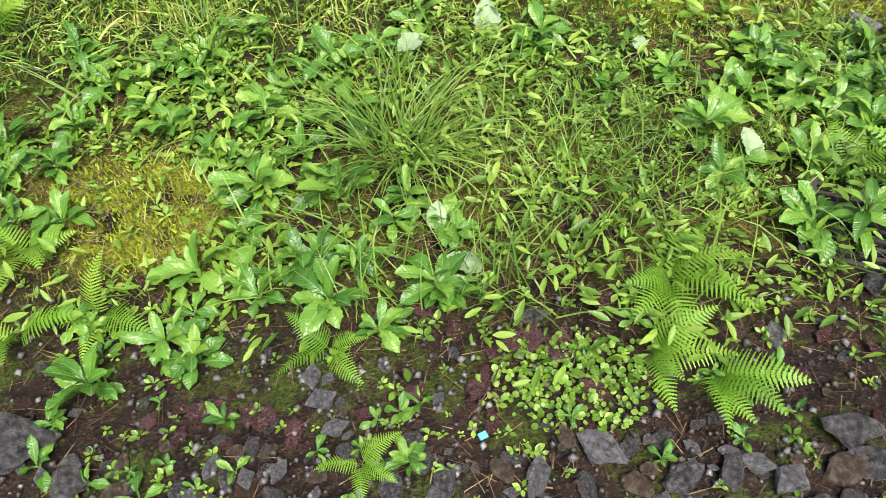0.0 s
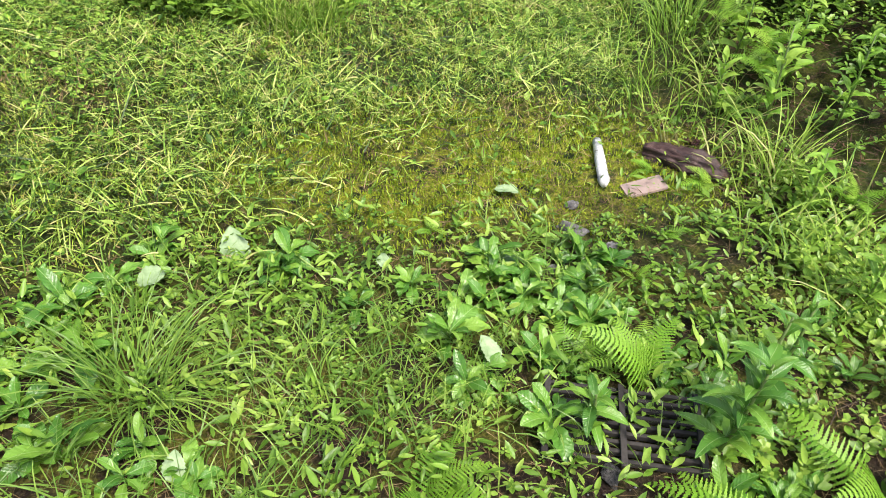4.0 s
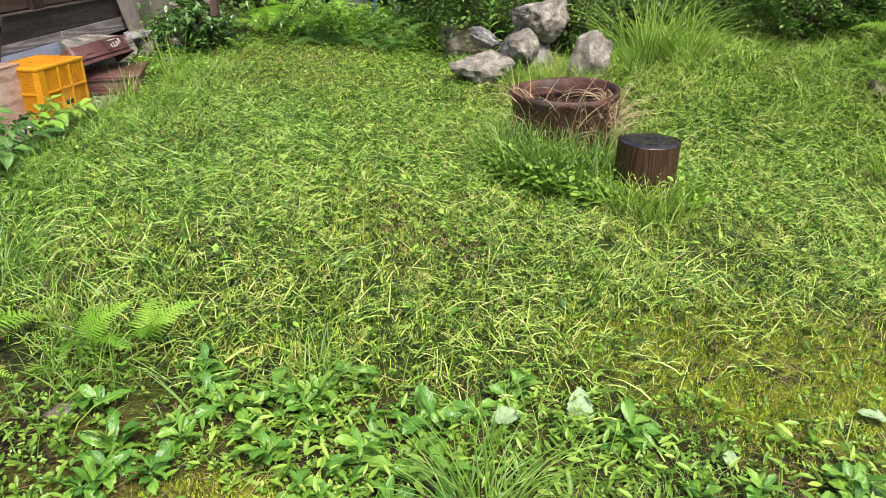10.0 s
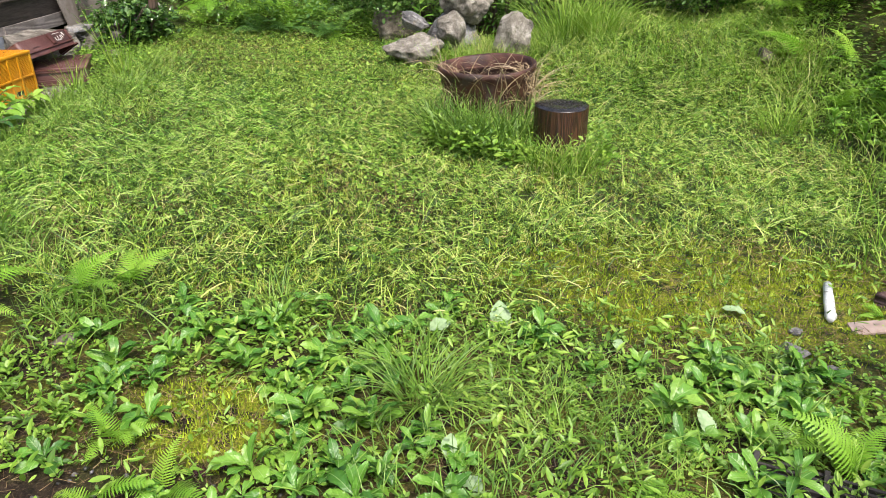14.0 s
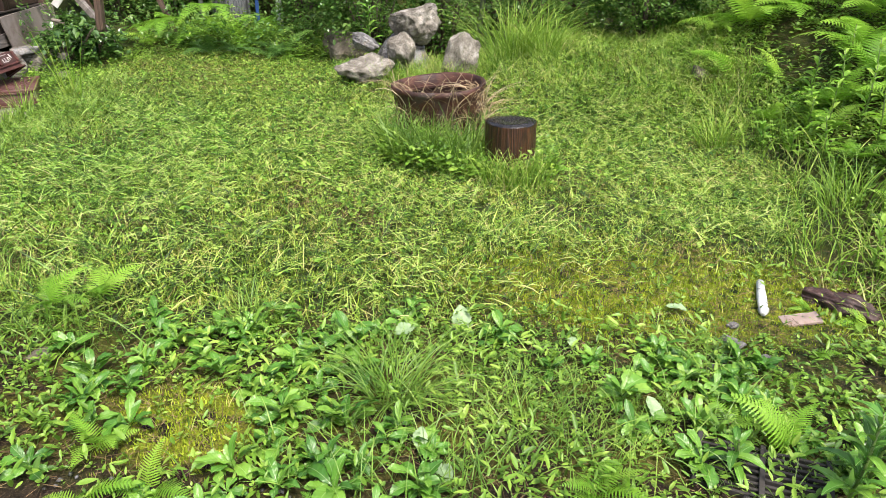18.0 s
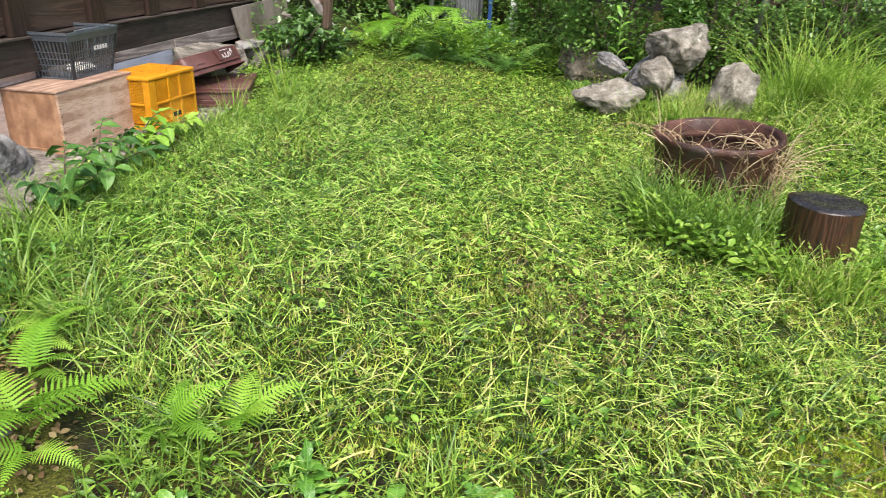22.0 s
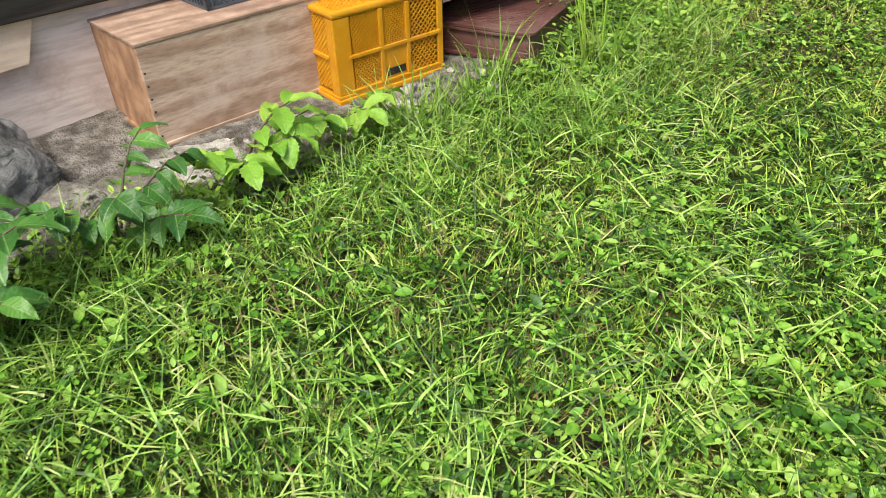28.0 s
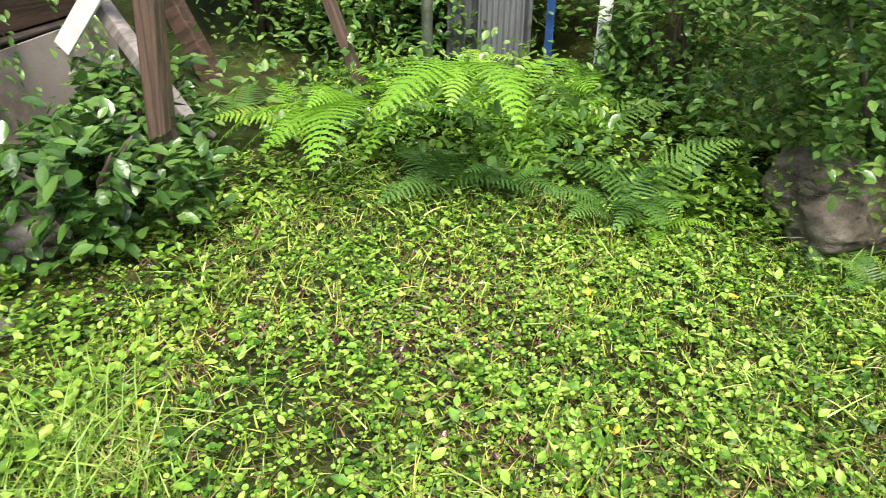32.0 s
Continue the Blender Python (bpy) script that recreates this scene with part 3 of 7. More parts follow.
def land(x, y):
    x, y = np.asarray(x, float), np.asarray(y, float)
    z = 0.03 - 0.066 * np.clip(x, -4.5, 3.0) + 0.003 * (np.clip(y, 0, 9) - 2)
    z = z - 0.09 * step((-2.7 - x) / 0.8) * step((5.7 - y) / 0.7)
    z = z + 0.50 * step((y - 5.2) / 2.2) * step((x + 0.4) / 2.0)
    z = z + 0.75 * step((x - 2.0) / 1.8) * step((y - 0.6) / 3.0)
    z = z + 0.10 * step((y - 7.3) / 1.5)
    z = z + 0.13 * np.exp(-((x + 0.4) / 0.75) ** 2 - ((y - 7.05) / 0.6) ** 2)
    z = z + 0.55 * np.clip(y - 9.6, 0, 6) + 0.4 * np.clip(x - 4.0, 0, 5)
    z = z + 0.015 * np.sin(1.7 * x + 0.6 * y) * np.cos(1.3 * y - 0.4 * x) + 0.006 * np.sin(6.1 * x + 1.3) * np.sin(5.3 * y)
    return z


def at_land(x, y, dz=0.0, rz=0.0, rx=0.0, ry=0.0):
    return pose(x, y, float(land(x, y)) + dz, rx, ry, rz)


def build_ground():
    xs = np.concatenate([[-300, -120, -50, -25, -14, -9], np.arange(-6.5, 6.51, 0.065), [8, 11, 16, 28, 55, 130, 300]])
    ys = np.concatenate([[-300, -120, -50, -20, -8, -4, -2], np.arange(-1.0, 12.0, 0.065), [13, 14.5, 16, 20, 30, 60, 140, 300]])
    gx, gy = np.meshgrid(xs, ys)
    gz = land(gx, gy)
    near = (np.abs(gx) < 6.5) & (gy > -1) & (gy < 12)
    gz = gz + near * (0.006 * np.sin(23 * gx + 3 * np.sin(17 * gy)) * np.sin(19 * gy + 2 * np.sin(13 * gx)))
    v = np.stack([gx.ravel(), gy.ravel(), gz.ravel()], 1)
    i = (np.arange(len(ys) - 1)[:, None] * len(xs) + np.arange(len(xs) - 1)).ravel()
    f = np.stack([i, i + 1, i + 1 + len(xs), i + len(xs)], 1)
    ob = new("ground", smooth(np_mesh("ground", v, f, EARTH)))
    tagged(ob, "dark damp soil with thin moss and turf", "ground", kind="structure")


build_ground()


# ---- blades and leaves in bulk ----
def ribbons(px, py, length, width, lean, curl, turn, segs=2, lift=0.0):
    """Blades from the ground: arrays of one value a blade; lean is the angle from upright at the root, curl what the tip adds."""
    n = len(px)
    px, py = np.asarray(px), np.asarray(py)
    p = np.stack([px, py, land(px, py) + lift], 1)
    d = np.stack([np.cos(turn), np.sin(turn), np.zeros(n)], 1)
    s = np.stack([-np.sin(turn), np.cos(turn), np.zeros(n)], 1)
    roll = RNG.uniform(-0.9, 0.9, n)
    rows = []
    for k in range(segs + 1):
        t = k / segs
        th = lean + curl * t
        w = width * (1 - t) ** 0.6 * 0.5 + 0.0004
        up = np.stack([np.zeros(n), np.zeros(n), np.ones(n)], 1)
        nrm = d * np.cos(th)[:, None] - up * np.sin(th)[:, None]
        side = s * np.cos(roll)[:, None] + nrm * np.sin(roll)[:, None]
        rows += [p - side * w[:, None], p + side * w[:, None]]
        p = p + (length / segs)[:, None] * (d * np.sin(th)[:, None] + up * np.cos(th)[:, None])
        p[:, 2] = np.maximum(p[:, 2], land(p[:, 0], p[:, 1]) + 0.004)
    v = np.stack(rows, 1).reshape(-1, 3)
    base = np.arange(n)[:, None] * (2 * segs + 2)
    f = np.concatenate([base + np.array([2 * k, 2 * k + 1, 2 * k + 3, 2 * k + 2]) for k in range(segs)], 0)
    return v, f


LEAF6 = np.array([(0, 0), (0.2, 0.21), (0.5, 0.29), (0.8, 0.17), (1, 0), (0.8, -0.17), (0.5, -0.29), (0.2, -0.21)])
LEAF8 = np.array([(0, 0), (0.10, 0.10), (0.30, 0.25), (0.55, 0.30), (0.82, 0.17), (1, 0), (0.82, -0.17), (0.55, -0.30), (0.30, -0.25), (0.10, -0.10)])
LANCE = np.array([(0, 0), (0.2, 0.11), (0.45, 0.15), (0.75, 0.10), (1, 0), (0.75, -0.10), (0.45, -0.15), (0.2, -0.11)])
ROUND = np.array([(0, 0), (0.14, 0.33), (0.5, 0.5), (0.86, 0.36), (0.96, 0), (0.86, -0.36), (0.5, -0.5), (0.14, -0.33)])


def leaf_cloud(pos, size, turn, tilt, shape=LEAF6, fold=0.25, sideways=None):
    """Leaves at points: size along the leaf, azimuth, tilt up from level; folded a little along the midrib."""
    n = len(pos)
    k = len(shape)
    u, w = shape[:, 0] - 0.3, shape[:, 1]
    side = RNG.uniform(-0.5, 0.5, n) if sideways is None else sideways
    d = np.stack([np.cos(turn) * np.cos(tilt), np.sin(turn) * np.cos(tilt), np.sin(tilt)], 1)
    s0 = np.stack([-np.sin(turn), np.cos(turn), np.zeros(n)], 1)
    up = np.cross(d, s0)
    s = s0 * np.cos(side)[:, None] + up * np.sin(side)[:, None]
    nn = np.cross(d, s)
    sag = fold * np.abs(w) - 0.12 * u * u
    v = pos[:, None] + size[:, None, None] * (u[None, :, None] * d[:, None] + w[None, :, None] * s[:, None] + sag[None, :, None] * nn[:, None])
    f = np.arange(n * k).reshape(n, k)
    h = k // 2
    a = np.concatenate([f[:, :h + 1], np.concatenate([f[:, :1], f[:, h:]], 1)], 0)
    return v.reshape(-1, 3), a


def joined(sets):
    vs, fs, n = [], [], 0
    for v, f in sets:
        vs.append(v)
        fs.append(f + n)
        n += len(v)
    return np.concatenate(vs), np.concatenate(fs)


def scatter(n, x0, x1, y0, y1, keep):
    """About n points of the rectangle, kept by a chance that keep(x, y) gives."""
    x, y = RNG.uniform(x0, x1, n), RNG.uniform(y0, y1, n)
    ok = RNG.uniform(0, 1, n) < keep(x, y)
    return x[ok], y[ok]


def wobble(x, y, f, s):
    """A soft random field in 0..1."""
    a = np.sin(f * (x + 0.31 * y) + s) + np.sin(f * (0.83 * y - 0.47 * x) + 1.7 * s) + np.sin(1.9 * f * (0.6 * x + 0.8 * y) + 2.3 * s) * 0.6
    return np.clip(0.5 + a / 4.2, 0, 1)


def lawn_left(y):
    return np.interp(y, [1.6, 2.2, 2.8, 3.4, 4.5, 5.6, 6.3, 7.2, 8.3], [-1.2, -2.05, -2.8, -3.1, -3.35, -3.25, -3.5, -3.5, -3.3])


def lawn_front(x):
    return np.interp(x, [-2.2, -1.2, -0.4, 0.2, 0.8, 1.5, 2.2], [2.15, 2.1, 2.25, 2.4, 2.75, 3.0, 3.1])


def in_lawn(x, y):
    right = np.interp(y, [2.4, 3.2, 4.2, 5.5, 8.0], [1.9, 2.05, 2.5, 2.6, 3.0])
    return step((x - lawn_left(y)) / 0.25) * step((y - lawn_front(x) + 0.3) / 0.8) * step((right - x) / 0.3) * step((8.2 - y) / 0.4)


def bare_back(x, y):
    """The worn patch near the back corner, with small leaves and open soil."""
    return step(1.35 - np.hypot((x + 2.5) / 1.0, (y - 6.9) / 0.75))


def mossy(x, y):
    a = np.hypot((x - 1.05) / 1.0, (y - 2.72) / 0.48)
    b = np.hypot((x + 0.78) / 0.26, (y - 1.5) / 0.22)
    return step((1.5 - np.minimum(a, b)) / 1.0)


def scuffed(x, y):
    """Small bare spots where the turf is worn through."""
    d = np.full(np.shape(x), 9.0)
    for cx, cy, r in ((0.80, 3.58, 0.15), (0.35, 2.84, 0.17), (-0.44, 3.3, 0.09), (-1.28, 2.62, 0.07), (1.35, 4.1, 0.12), (-1.9, 2.5, 0.12), (0.25, 3.62, 0.08), (-0.9, 3.75, 0.07), (1.6, 3.35, 0.12)):
        d = np.minimum(d, np.hypot((x - cx) / (1.5 * r), (y - cy) / r))
    return step(1.5 - d)


def build_lawn():
    clover_back = lambda x, y: step((y - 4.6) / 1.8) * step((0.5 - x) / 1.4)
    # standing stubble
    x, y = scatter(600000, -3.7, 3.0, 2.0, 8.3, lambda x, y: in_lawn(x, y) * (1 - 0.8 * scuffed(x, y)) * (0.35 + 0.65 * wobble(x, y, 5.0, 1.0)) * (0.35 + 0.65 * wobble(x, y, 23.0, 6.0)) * (1 - 0.5 * bare_back(x, y)) * (1 - 0.55 * mossy(x, y)) * (1 - 0.35 * clover_back(x, y)))
    n = len(x)
    v1 = ribbons(x, y, RNG.uniform(0.025, 0.085, n) * (0.5 + 0.9 * wobble(x, y, 31.0, 3.0)), RNG.uniform(0.003, 0.0066, n), RNG.uniform(0.3, 1.4, n), RNG.uniform(0.2, 1.2, n), RNG.uniform(0, 6.283, n), segs=1)
    tagged(new("lawn_grass", np_mesh("lawn_grass", *v1, GRASS)), "short bright green mown grass", "grass", kind="stuff")
    # cut blades that lie about in swathes, mostly across the yard
    x, y = scatter(270000, -3.7, 3.0, 2.0, 8.2, lambda x, y: in_lawn(x, y) * (1 - 0.75 * scuffed(x, y)) * (0.25 + 0.75 * wobble(x, y, 3.3, 4.0) ** 1.3) * (0.35 + 0.65 * wobble(x, y, 15.0, 8.0)) * (1 - 0.72 * clover_back(x, y)) * (1 - 0.7 * bare_back(x, y)) * (1 - 0.6 * mossy(x, y)))
    n = len(x)
    turn = np.where(RNG.uniform(0, 1, n) < 0.5, RNG.uniform(0, 6.283, n), RNG.integers(0, 2, n) * 3.1416 + 3.0 * (wobble(x, y, 4.4, 2.0) - 0.5) + RNG.normal(0, 0.7, n))
    long = RNG.uniform(0, 1, n) ** 3.2
    v2 = ribbons(x, y, 0.025 + 0.045 * RNG.uniform(0, 1, n) + 0.16 * long, RNG.uniform(0.0022, 0.0044, n) + 0.0035 * RNG.uniform(0, 1, n) ** 3, RNG.uniform(0.85, 1.45, n), RNG.uniform(-0.1, 1.1, n), turn, segs=3, lift=RNG.uniform(0.008, 0.055, n))
    tagged(new("grass_clippings", np_mesh("grass_clippings", *v2, CUT)), "pale cut grass blades lying in swathes", "grass", kind="stuff")
    # brown thatch and dry bits
    x, y = scatter(90000, -3.6, 2.9, 2.0, 8.2, lambda x, y: np.maximum(in_lawn(x, y), 0.9 * bare_back(x, y)) * (0.06 + 0.94 * wobble(x, y, 4.0, 12.0) ** 2.8))
    n = len(x)
    v4 = ribbons(x, y, RNG.uniform(0.02, 0.07, n), RNG.uniform(0.002, 0.0048, n), RNG.uniform(0.6, 1.5, n), RNG.uniform(-0.05, 0.3, n), RNG.uniform(0, 6.283, n), segs=1, lift=RNG.uniform(0.008, 0.04, n))
    tagged(new("thatch", np_mesh("thatch", *v4, THATCH)), "brown dry thatch between the grass blades", "grass", kind="stuff")
    # small broad leaves in the turf
    x, y = scatter(230000, -3.9, 3.0, 1.9, 8.5, lambda x, y: np.maximum(in_lawn(x, y), 0.8 * bare_back(x, y)) * (0.16 + 0.84 * wobble(x, y, 2.1, 7.0) ** 1.3) * (1 - 0.3 * bare_back(x, y)) * (1 - 0.8 * mossy(x, y)) * (0.32 + 0.68 * step((y - 3.0) / 2.0)) * (0.3 + 0.7 * wobble(x, y, 9.0, 3.0)) * (1 - 0.9 * bare_back(x, y) * step((wobble(x, y, 6.0, 9.0) - 0.5) / 0.12)))
    n = len(x)
    pos = np.stack([x, y, land(x, y) + RNG.uniform(0.012, 0.065, n)], 1)
    k = n // 2
    sets = [leaf_cloud(pos[k:], 0.012 + 0.038 * RNG.uniform(0, 1, n - k) ** 1.9, RNG.uniform(0, 6.283, n - k), RNG.normal(0.15, 0.45, n - k), LEAF6)]
    c, turn, size = pos[:k], RNG.uniform(0, 6.283, k), RNG.uniform(0.008, 0.018, k)
    tip = RNG.normal(0.1, 0.3, k)
    for q in range(3):
        a = turn + q * 2.094
        off = np.stack([np.cos(a), np.sin(a), 0 * a], 1) * (size * 0.45)[:, None]
        sets.append(leaf_cloud(c + off, size, a, tip, ROUND, sideways=RNG.uniform(-0.3, 0.3, k)))
    v3 = joined(sets)
    tagged(new("lawn_clover", np_mesh("lawn_clover", *v3, CLOVER)), "small green leaves of clover and ivy in the turf", "ground cover", kind="stuff")


def build_moss():
    x, y = scatter(130000, -1.1, 2.1, 1.2, 3.4, lambda x, y: mossy(x, y) * wobble(x, y, 11.0, 5.0) ** 0.7)
    n = len(x)
    v = ribbons(x, y, RNG.uniform(0.008, 0.022, n), RNG.uniform(0.003, 0.007, n), RNG.uniform(0, 0.9, n), RNG.uniform(0, 0.8, n), RNG.uniform(0, 6.283, n), segs=1)
    tagged(new("moss", np_mesh("moss", *v, MOSS)), "yellow-green cushion moss on damp soil", "moss", kind="stuff")


build_lawn()
build_moss()


# ---- the house: local x points out of the wall, local y runs along it to the back ----
HOUSE = pose(-3.88, 2.95, 0, 0, 0, 10)


def build_house():
    house = thing("house", HOUSE, "old wooden house wall, dark stained boards above stone footings", "house")

    def add(name, mat, x0, x1, y0, y1, z0, z1, bevel=0.005, label="", parent=house):
        c = Vector(((x0 + x1) / 2, (y0 + y1) / 2, (z0 + z1) / 2))
        hx, hy, hz = (x1 - x0) / 2, (y1 - y0) / 2, (z1 - z0) / 2
        return part(name, slab(-hx, hx, -hy, hy, -hz, hz, bevel), mat, parent, label, m=Matrix.Translation(c))

    slope = pose(0, 0, 0.0, -0.55, 0, 0)
    part("sill_beam", slab(-0.14, 0.02, -3.0, 5.60, 0.643, 0.838, 0.008), BEAM_WOOD, house, "charred black-brown sill beam", m=slope)
    part("sill_ledge", slab(-0.14, 0.038, -3.0, 5.62, 0.840, 0.853, 0.003), LEDGE_WOOD, house, "thin worn ledge on the beam", m=slope)
    # lower wall panels between studs
    studs = [-2.2, -1.0, 0.28, 1.28, 2.08, 2.84, 3.65, 4.58]
    for y in studs:
        add("stud", STUD_WOOD, -0.09, 0.012, y - 0.085, y + 0.085, 0.855 - 0.0096 * y, 2.5)
    for a, b in zip(studs, studs[1:] + [5.6]):
        z1 = 1.03 if a > 2.0 else 2.5
        z = 0.858 - 0.0096 * a
        while z < z1 - 0.02:
            add("board", DARK_WOOD, -0.07, -0.03, a + 0.087, b - 0.087 + (0.08 if b > 5.5 else 0), z, min(z + 0.21, z1) - 0.004, 0.004)
            z += 0.21
    add("corner_post", BROWN_WOOD, -0.16, 0.02, 5.62, 5.83, 0.24, 2.5, 0.008, "weathered brown corner post")
    # windows over the lower panels, at the far end
    for a, b in zip(studs[4:], studs[5:] + [5.6]):
        win = part("window", slab(-0.06, -0.005, a + 0.087, b - 0.087 + (0.08 if b > 5.5 else 0), 1.035, 1.075, 0.004), BROWN_WOOD, house, "wooden window with frosted glass")
        y0, y1 = a + 0.1, b - 0.1 + (0.08 if b > 5.5 else 0)
        part("window_frame", slab(-0.06, -0.012, y0, y1, 2.2, 2.26, 0.004), BROWN_WOOD, win)
        pane = part("pane", slab(-0.042, -0.038, y0, y1, 1.076, 2.2, 0), FROSTED, win, "frosted patterned glass")
        pane.visible_shadow = False
        bm = bmesh.new()
        nseg = 30
        rows = [[bm.verts.new((-0.10 + 0.014 * math.sin(2.6 * k + 3 * a) + 0.006 * math.sin(7.1 * k), y0 + (y1 - y0) * k / nseg, z)) for k in range(nseg + 1)] for z in (1.0, 1.6, 2.25)]
        for r0, r1 in zip(rows, rows[1:]):
            for k in range(nseg):
                bm.faces.new((r0[k], r0[k + 1], r1[k + 1], r1[k]))
        part("curtain", bm, CURTAIN, win, "pale folded curtain behind the glass", flat=False)
    # the closed rest of the building
    add("end_wall", DARK_WOOD, -4.0, -0.165, 5.66, 5.80, 0.2, 2.5)
    add("near_wall", DARK_WOOD, -4.0, -0.145, -3.1, -3.0, 0.2, 2.5)
    add("back_wall", DARK_WOOD, -4.1, -4.0, -3.1, 5.8, 0.2, 2.5)
    add("upper_floor", DARK_WOOD, -4.0, -0.15, -2.99, 5.65, 0.66, 0.72)
    add("roof", DARK_WOOD, -4.3, 0.12, -3.3, 6.1, 2.52, 2.6)
    # boards that close the gap below the beam
    def sheet(name, mat, c, x, lean, label, thick=0.016):
        bm = bmesh.new()
        lo = [bm.verts.new((x + (0.8 - z) * lean, u, z)) for u, z in c]
        hi = [bm.verts.new((x + thick + (0.8 - z) * lean, u, z)) for u, z in c]
        bm.faces.new(lo)
        bm.faces.new(hi[::-1])
        for k in range(4):
            bm.faces.new((lo[k], hi[k], hi[(k + 1) % 4], lo[(k + 1) % 4]))
        o = Vector((x, sum(u for u, z in c) / 4, sum(z for u, z in c) / 4))
        bmesh.ops.translate(bm, verts=bm.verts, vec=-o)
        part(name, bm, mat, house, label, m=Matrix.Translation(o))

    sheet("skirting_board", PANEL, [(-1.4, 0.44), (-0.03, 0.455), (-0.03, 0.642), (-1.4, 0.652)], -0.04, 0, "grey-brown skirting board")
    sheet("skirting_board", PLY, [(-0.012, 0.47), (0.80, 0.49), (0.86, 0.632), (-0.012, 0.641)], -0.02, 0, "pale plywood skirting board, cut on a slant")
    sheet("skirting_board", PLY_PINK, [(0.50, 0.22), (1.42, 0.20), (1.42, 0.626), (0.50, 0.635)], -0.05, 0, "stained pinkish plywood sheet")
    # added dark sheet that closes the view below the floor
    add("crawlspace_backing", NEAR_BLACK, -0.62, -0.6, -2.9, 5.6, 0.05, 0.65, 0.0)
    # planks along the far half
    sheet("skirting_plank", BLUE_BOARD, [(1.44, 0.20), (3.07, 0.20), (3.07, 0.540), (1.44, 0.555)], 0.0, 0.05, "blue-grey painted board")
    sheet("skirting_plank", GREY_WOOD, [(1.44, 0.562), (3.09, 0.545), (3.09, 0.613), (1.44, 0.628)], 0.012, 0, "grey splintered batten")
    sheet("skirting_plank", GREY_WOOD, [(3.06, 0.495), (4.36, 0.475), (4.36, 0.602), (3.06, 0.615)], 0.022, 0, "grey weathered plank", 0.02)
    sheet("corner_panel", PANEL, [(4.34, 0.30), (5.70, 0.25), (5.72, 0.80), (4.17, 0.775)], 0.06, 0.08, "grey-brown panel leaning at the corner")


build_house()


def rock(x, y, z, sx, sy, sz, seed, mat, label, name="boulder", cat="rock", rz=0, rx=0, ry=0, group="", cuts=5, rough=0.24):
    me = bm_mesh(name, stone_bm(sx, sy, sz, seed, rough, cuts), mat, flat=False)
    return single(name, me, pose(x, y, z, rx, ry, rz), label, cat, group)


def build_footings():
    g = "stone footings of the house"

    def block(x, y, z, sx, sy, sz, seed, mat, label, rz=0.0, rx=0.0, ry=0.0, rough=0.065, sharp=14.0):
        single("footing_stone", bm_mesh("footing_stone", block_bm(sx, sy, sz, seed, rough, 6 if sx > 0.33 and seed < 10 else 5 if sx > 0.2 else 4, sharp), mat, False), pose(x, y, z, rx, ry, rz), label, "rock", g)

    block(-3.66, 3.24, 0.335, 0.34, 0.42, 0.155, 3, ROCK_BLUE, "large flat-topped blue-grey footing stone under the beam", 8, -3, 6)
    block(-3.40, 2.68, 0.19, 0.30, 0.31, 0.20, 5, ROCK_BLUE, "blocky dark grey footing stone beside the slab", -14, 3, 4)
    block(-3.30, 3.20, 0.15, 0.24, 0.25, 0.13, 8, ROCK_BUFF, "flat-topped buff footing stone at the lawn's edge", 24, 0, 5)
    block(-3.50, 3.52, 0.14, 0.25, 0.24, 0.12, 11, ROCK_BUFF, "buff stone with moss below the flat stone", -5, 0, 3)
    block(-3.98, 2.50, 0.20, 0.30, 0.42, 0.22, 13, ROCK_BLUE, "grey stone in the shade of the beam", 10)
    block(-3.66, 2.05, 0.12, 0.38, 0.32, 0.22, 17, ROCK_BLUE, "mossy grey stone at the foot of the wall", 30)
    for i, (x, y, sx, sy, top) in enumerate(((-3.52, 3.86, 0.20, 0.16, 0.20), (-3.34, 3.66, 0.13, 0.14, 0.19), (-3.30, 3.95, 0.15, 0.13, 0.185), (-3.42, 4.2, 0.19, 0.16, 0.185), (-3.66, 4.1, 0.22, 0.22, 0.195), (-3.85, 4.5, 0.3, 0.24, 0.195), (-3.50, 4.52, 0.2, 0.15, 0.19), (-3.46, 4.84, 0.17, 0.16, 0.18), (-3.74, 4.9, 0.26, 0.22, 0.182), (-3.42, 5.12, 0.16, 0.12, 0.185), (-3.66, 5.2, 0.22, 0.13, 0.183), (-3.2, 4.15, 0.1, 0.12, 0.18))):
        block(x, y, top - 0.075, sx, sy, 0.075, 60 + i, ROCK_PALE if i % 3 else ROCK_BUFF, "flat pale stone of the kerb under box and crate", 17 * i % 40 - 20, 0, 0, 0.06)
    block(-4.20, 6.22, 0.32, 0.30, 0.58, 0.20, 31, ROCK_BUFF, "large buff footing stone behind the trays", 12, 0, 6, 0.10)
    block(-4.12, 6.98, 0.30, 0.28, 0.36, 0.19, 37, ROCK_BUFF, "buff footing stone by the corner shrub", 4, 0, 8)
    block(-4.06, 6.62, 0.52, 0.06, 0.15, 0.025, 38, ROCK_BLUE, "flat grey stone lying on the footing stone", -20, 0, 6)
    rock(-3.72, 6.55, 0.25, 0.12, 0.16, 0.08, 39, ROCK_BUFF, "small pale stone by the corner shrub", "footing_stone", rz=40, group=g)
    block(-2.50, 2.16, 0.20, 0.15, 0.10, 0.07, 71, ROCK_PALE, "pale broken stone lying beside the slab", 20, 6, -8)
    block(-2.72, 2.02, 0.20, 0.12, 0.09, 0.06, 72, ROCK_BUFF, "buff broken stone lying beside the slab", -30, 0, 6)
    block(-2.30, 2.04, 0.18, 0.16, 0.05, 0.05, 73, ROCK_PALE, "pale broken stone along the slab's edge", 12, 4, 0)
    rnd = random.Random(77)
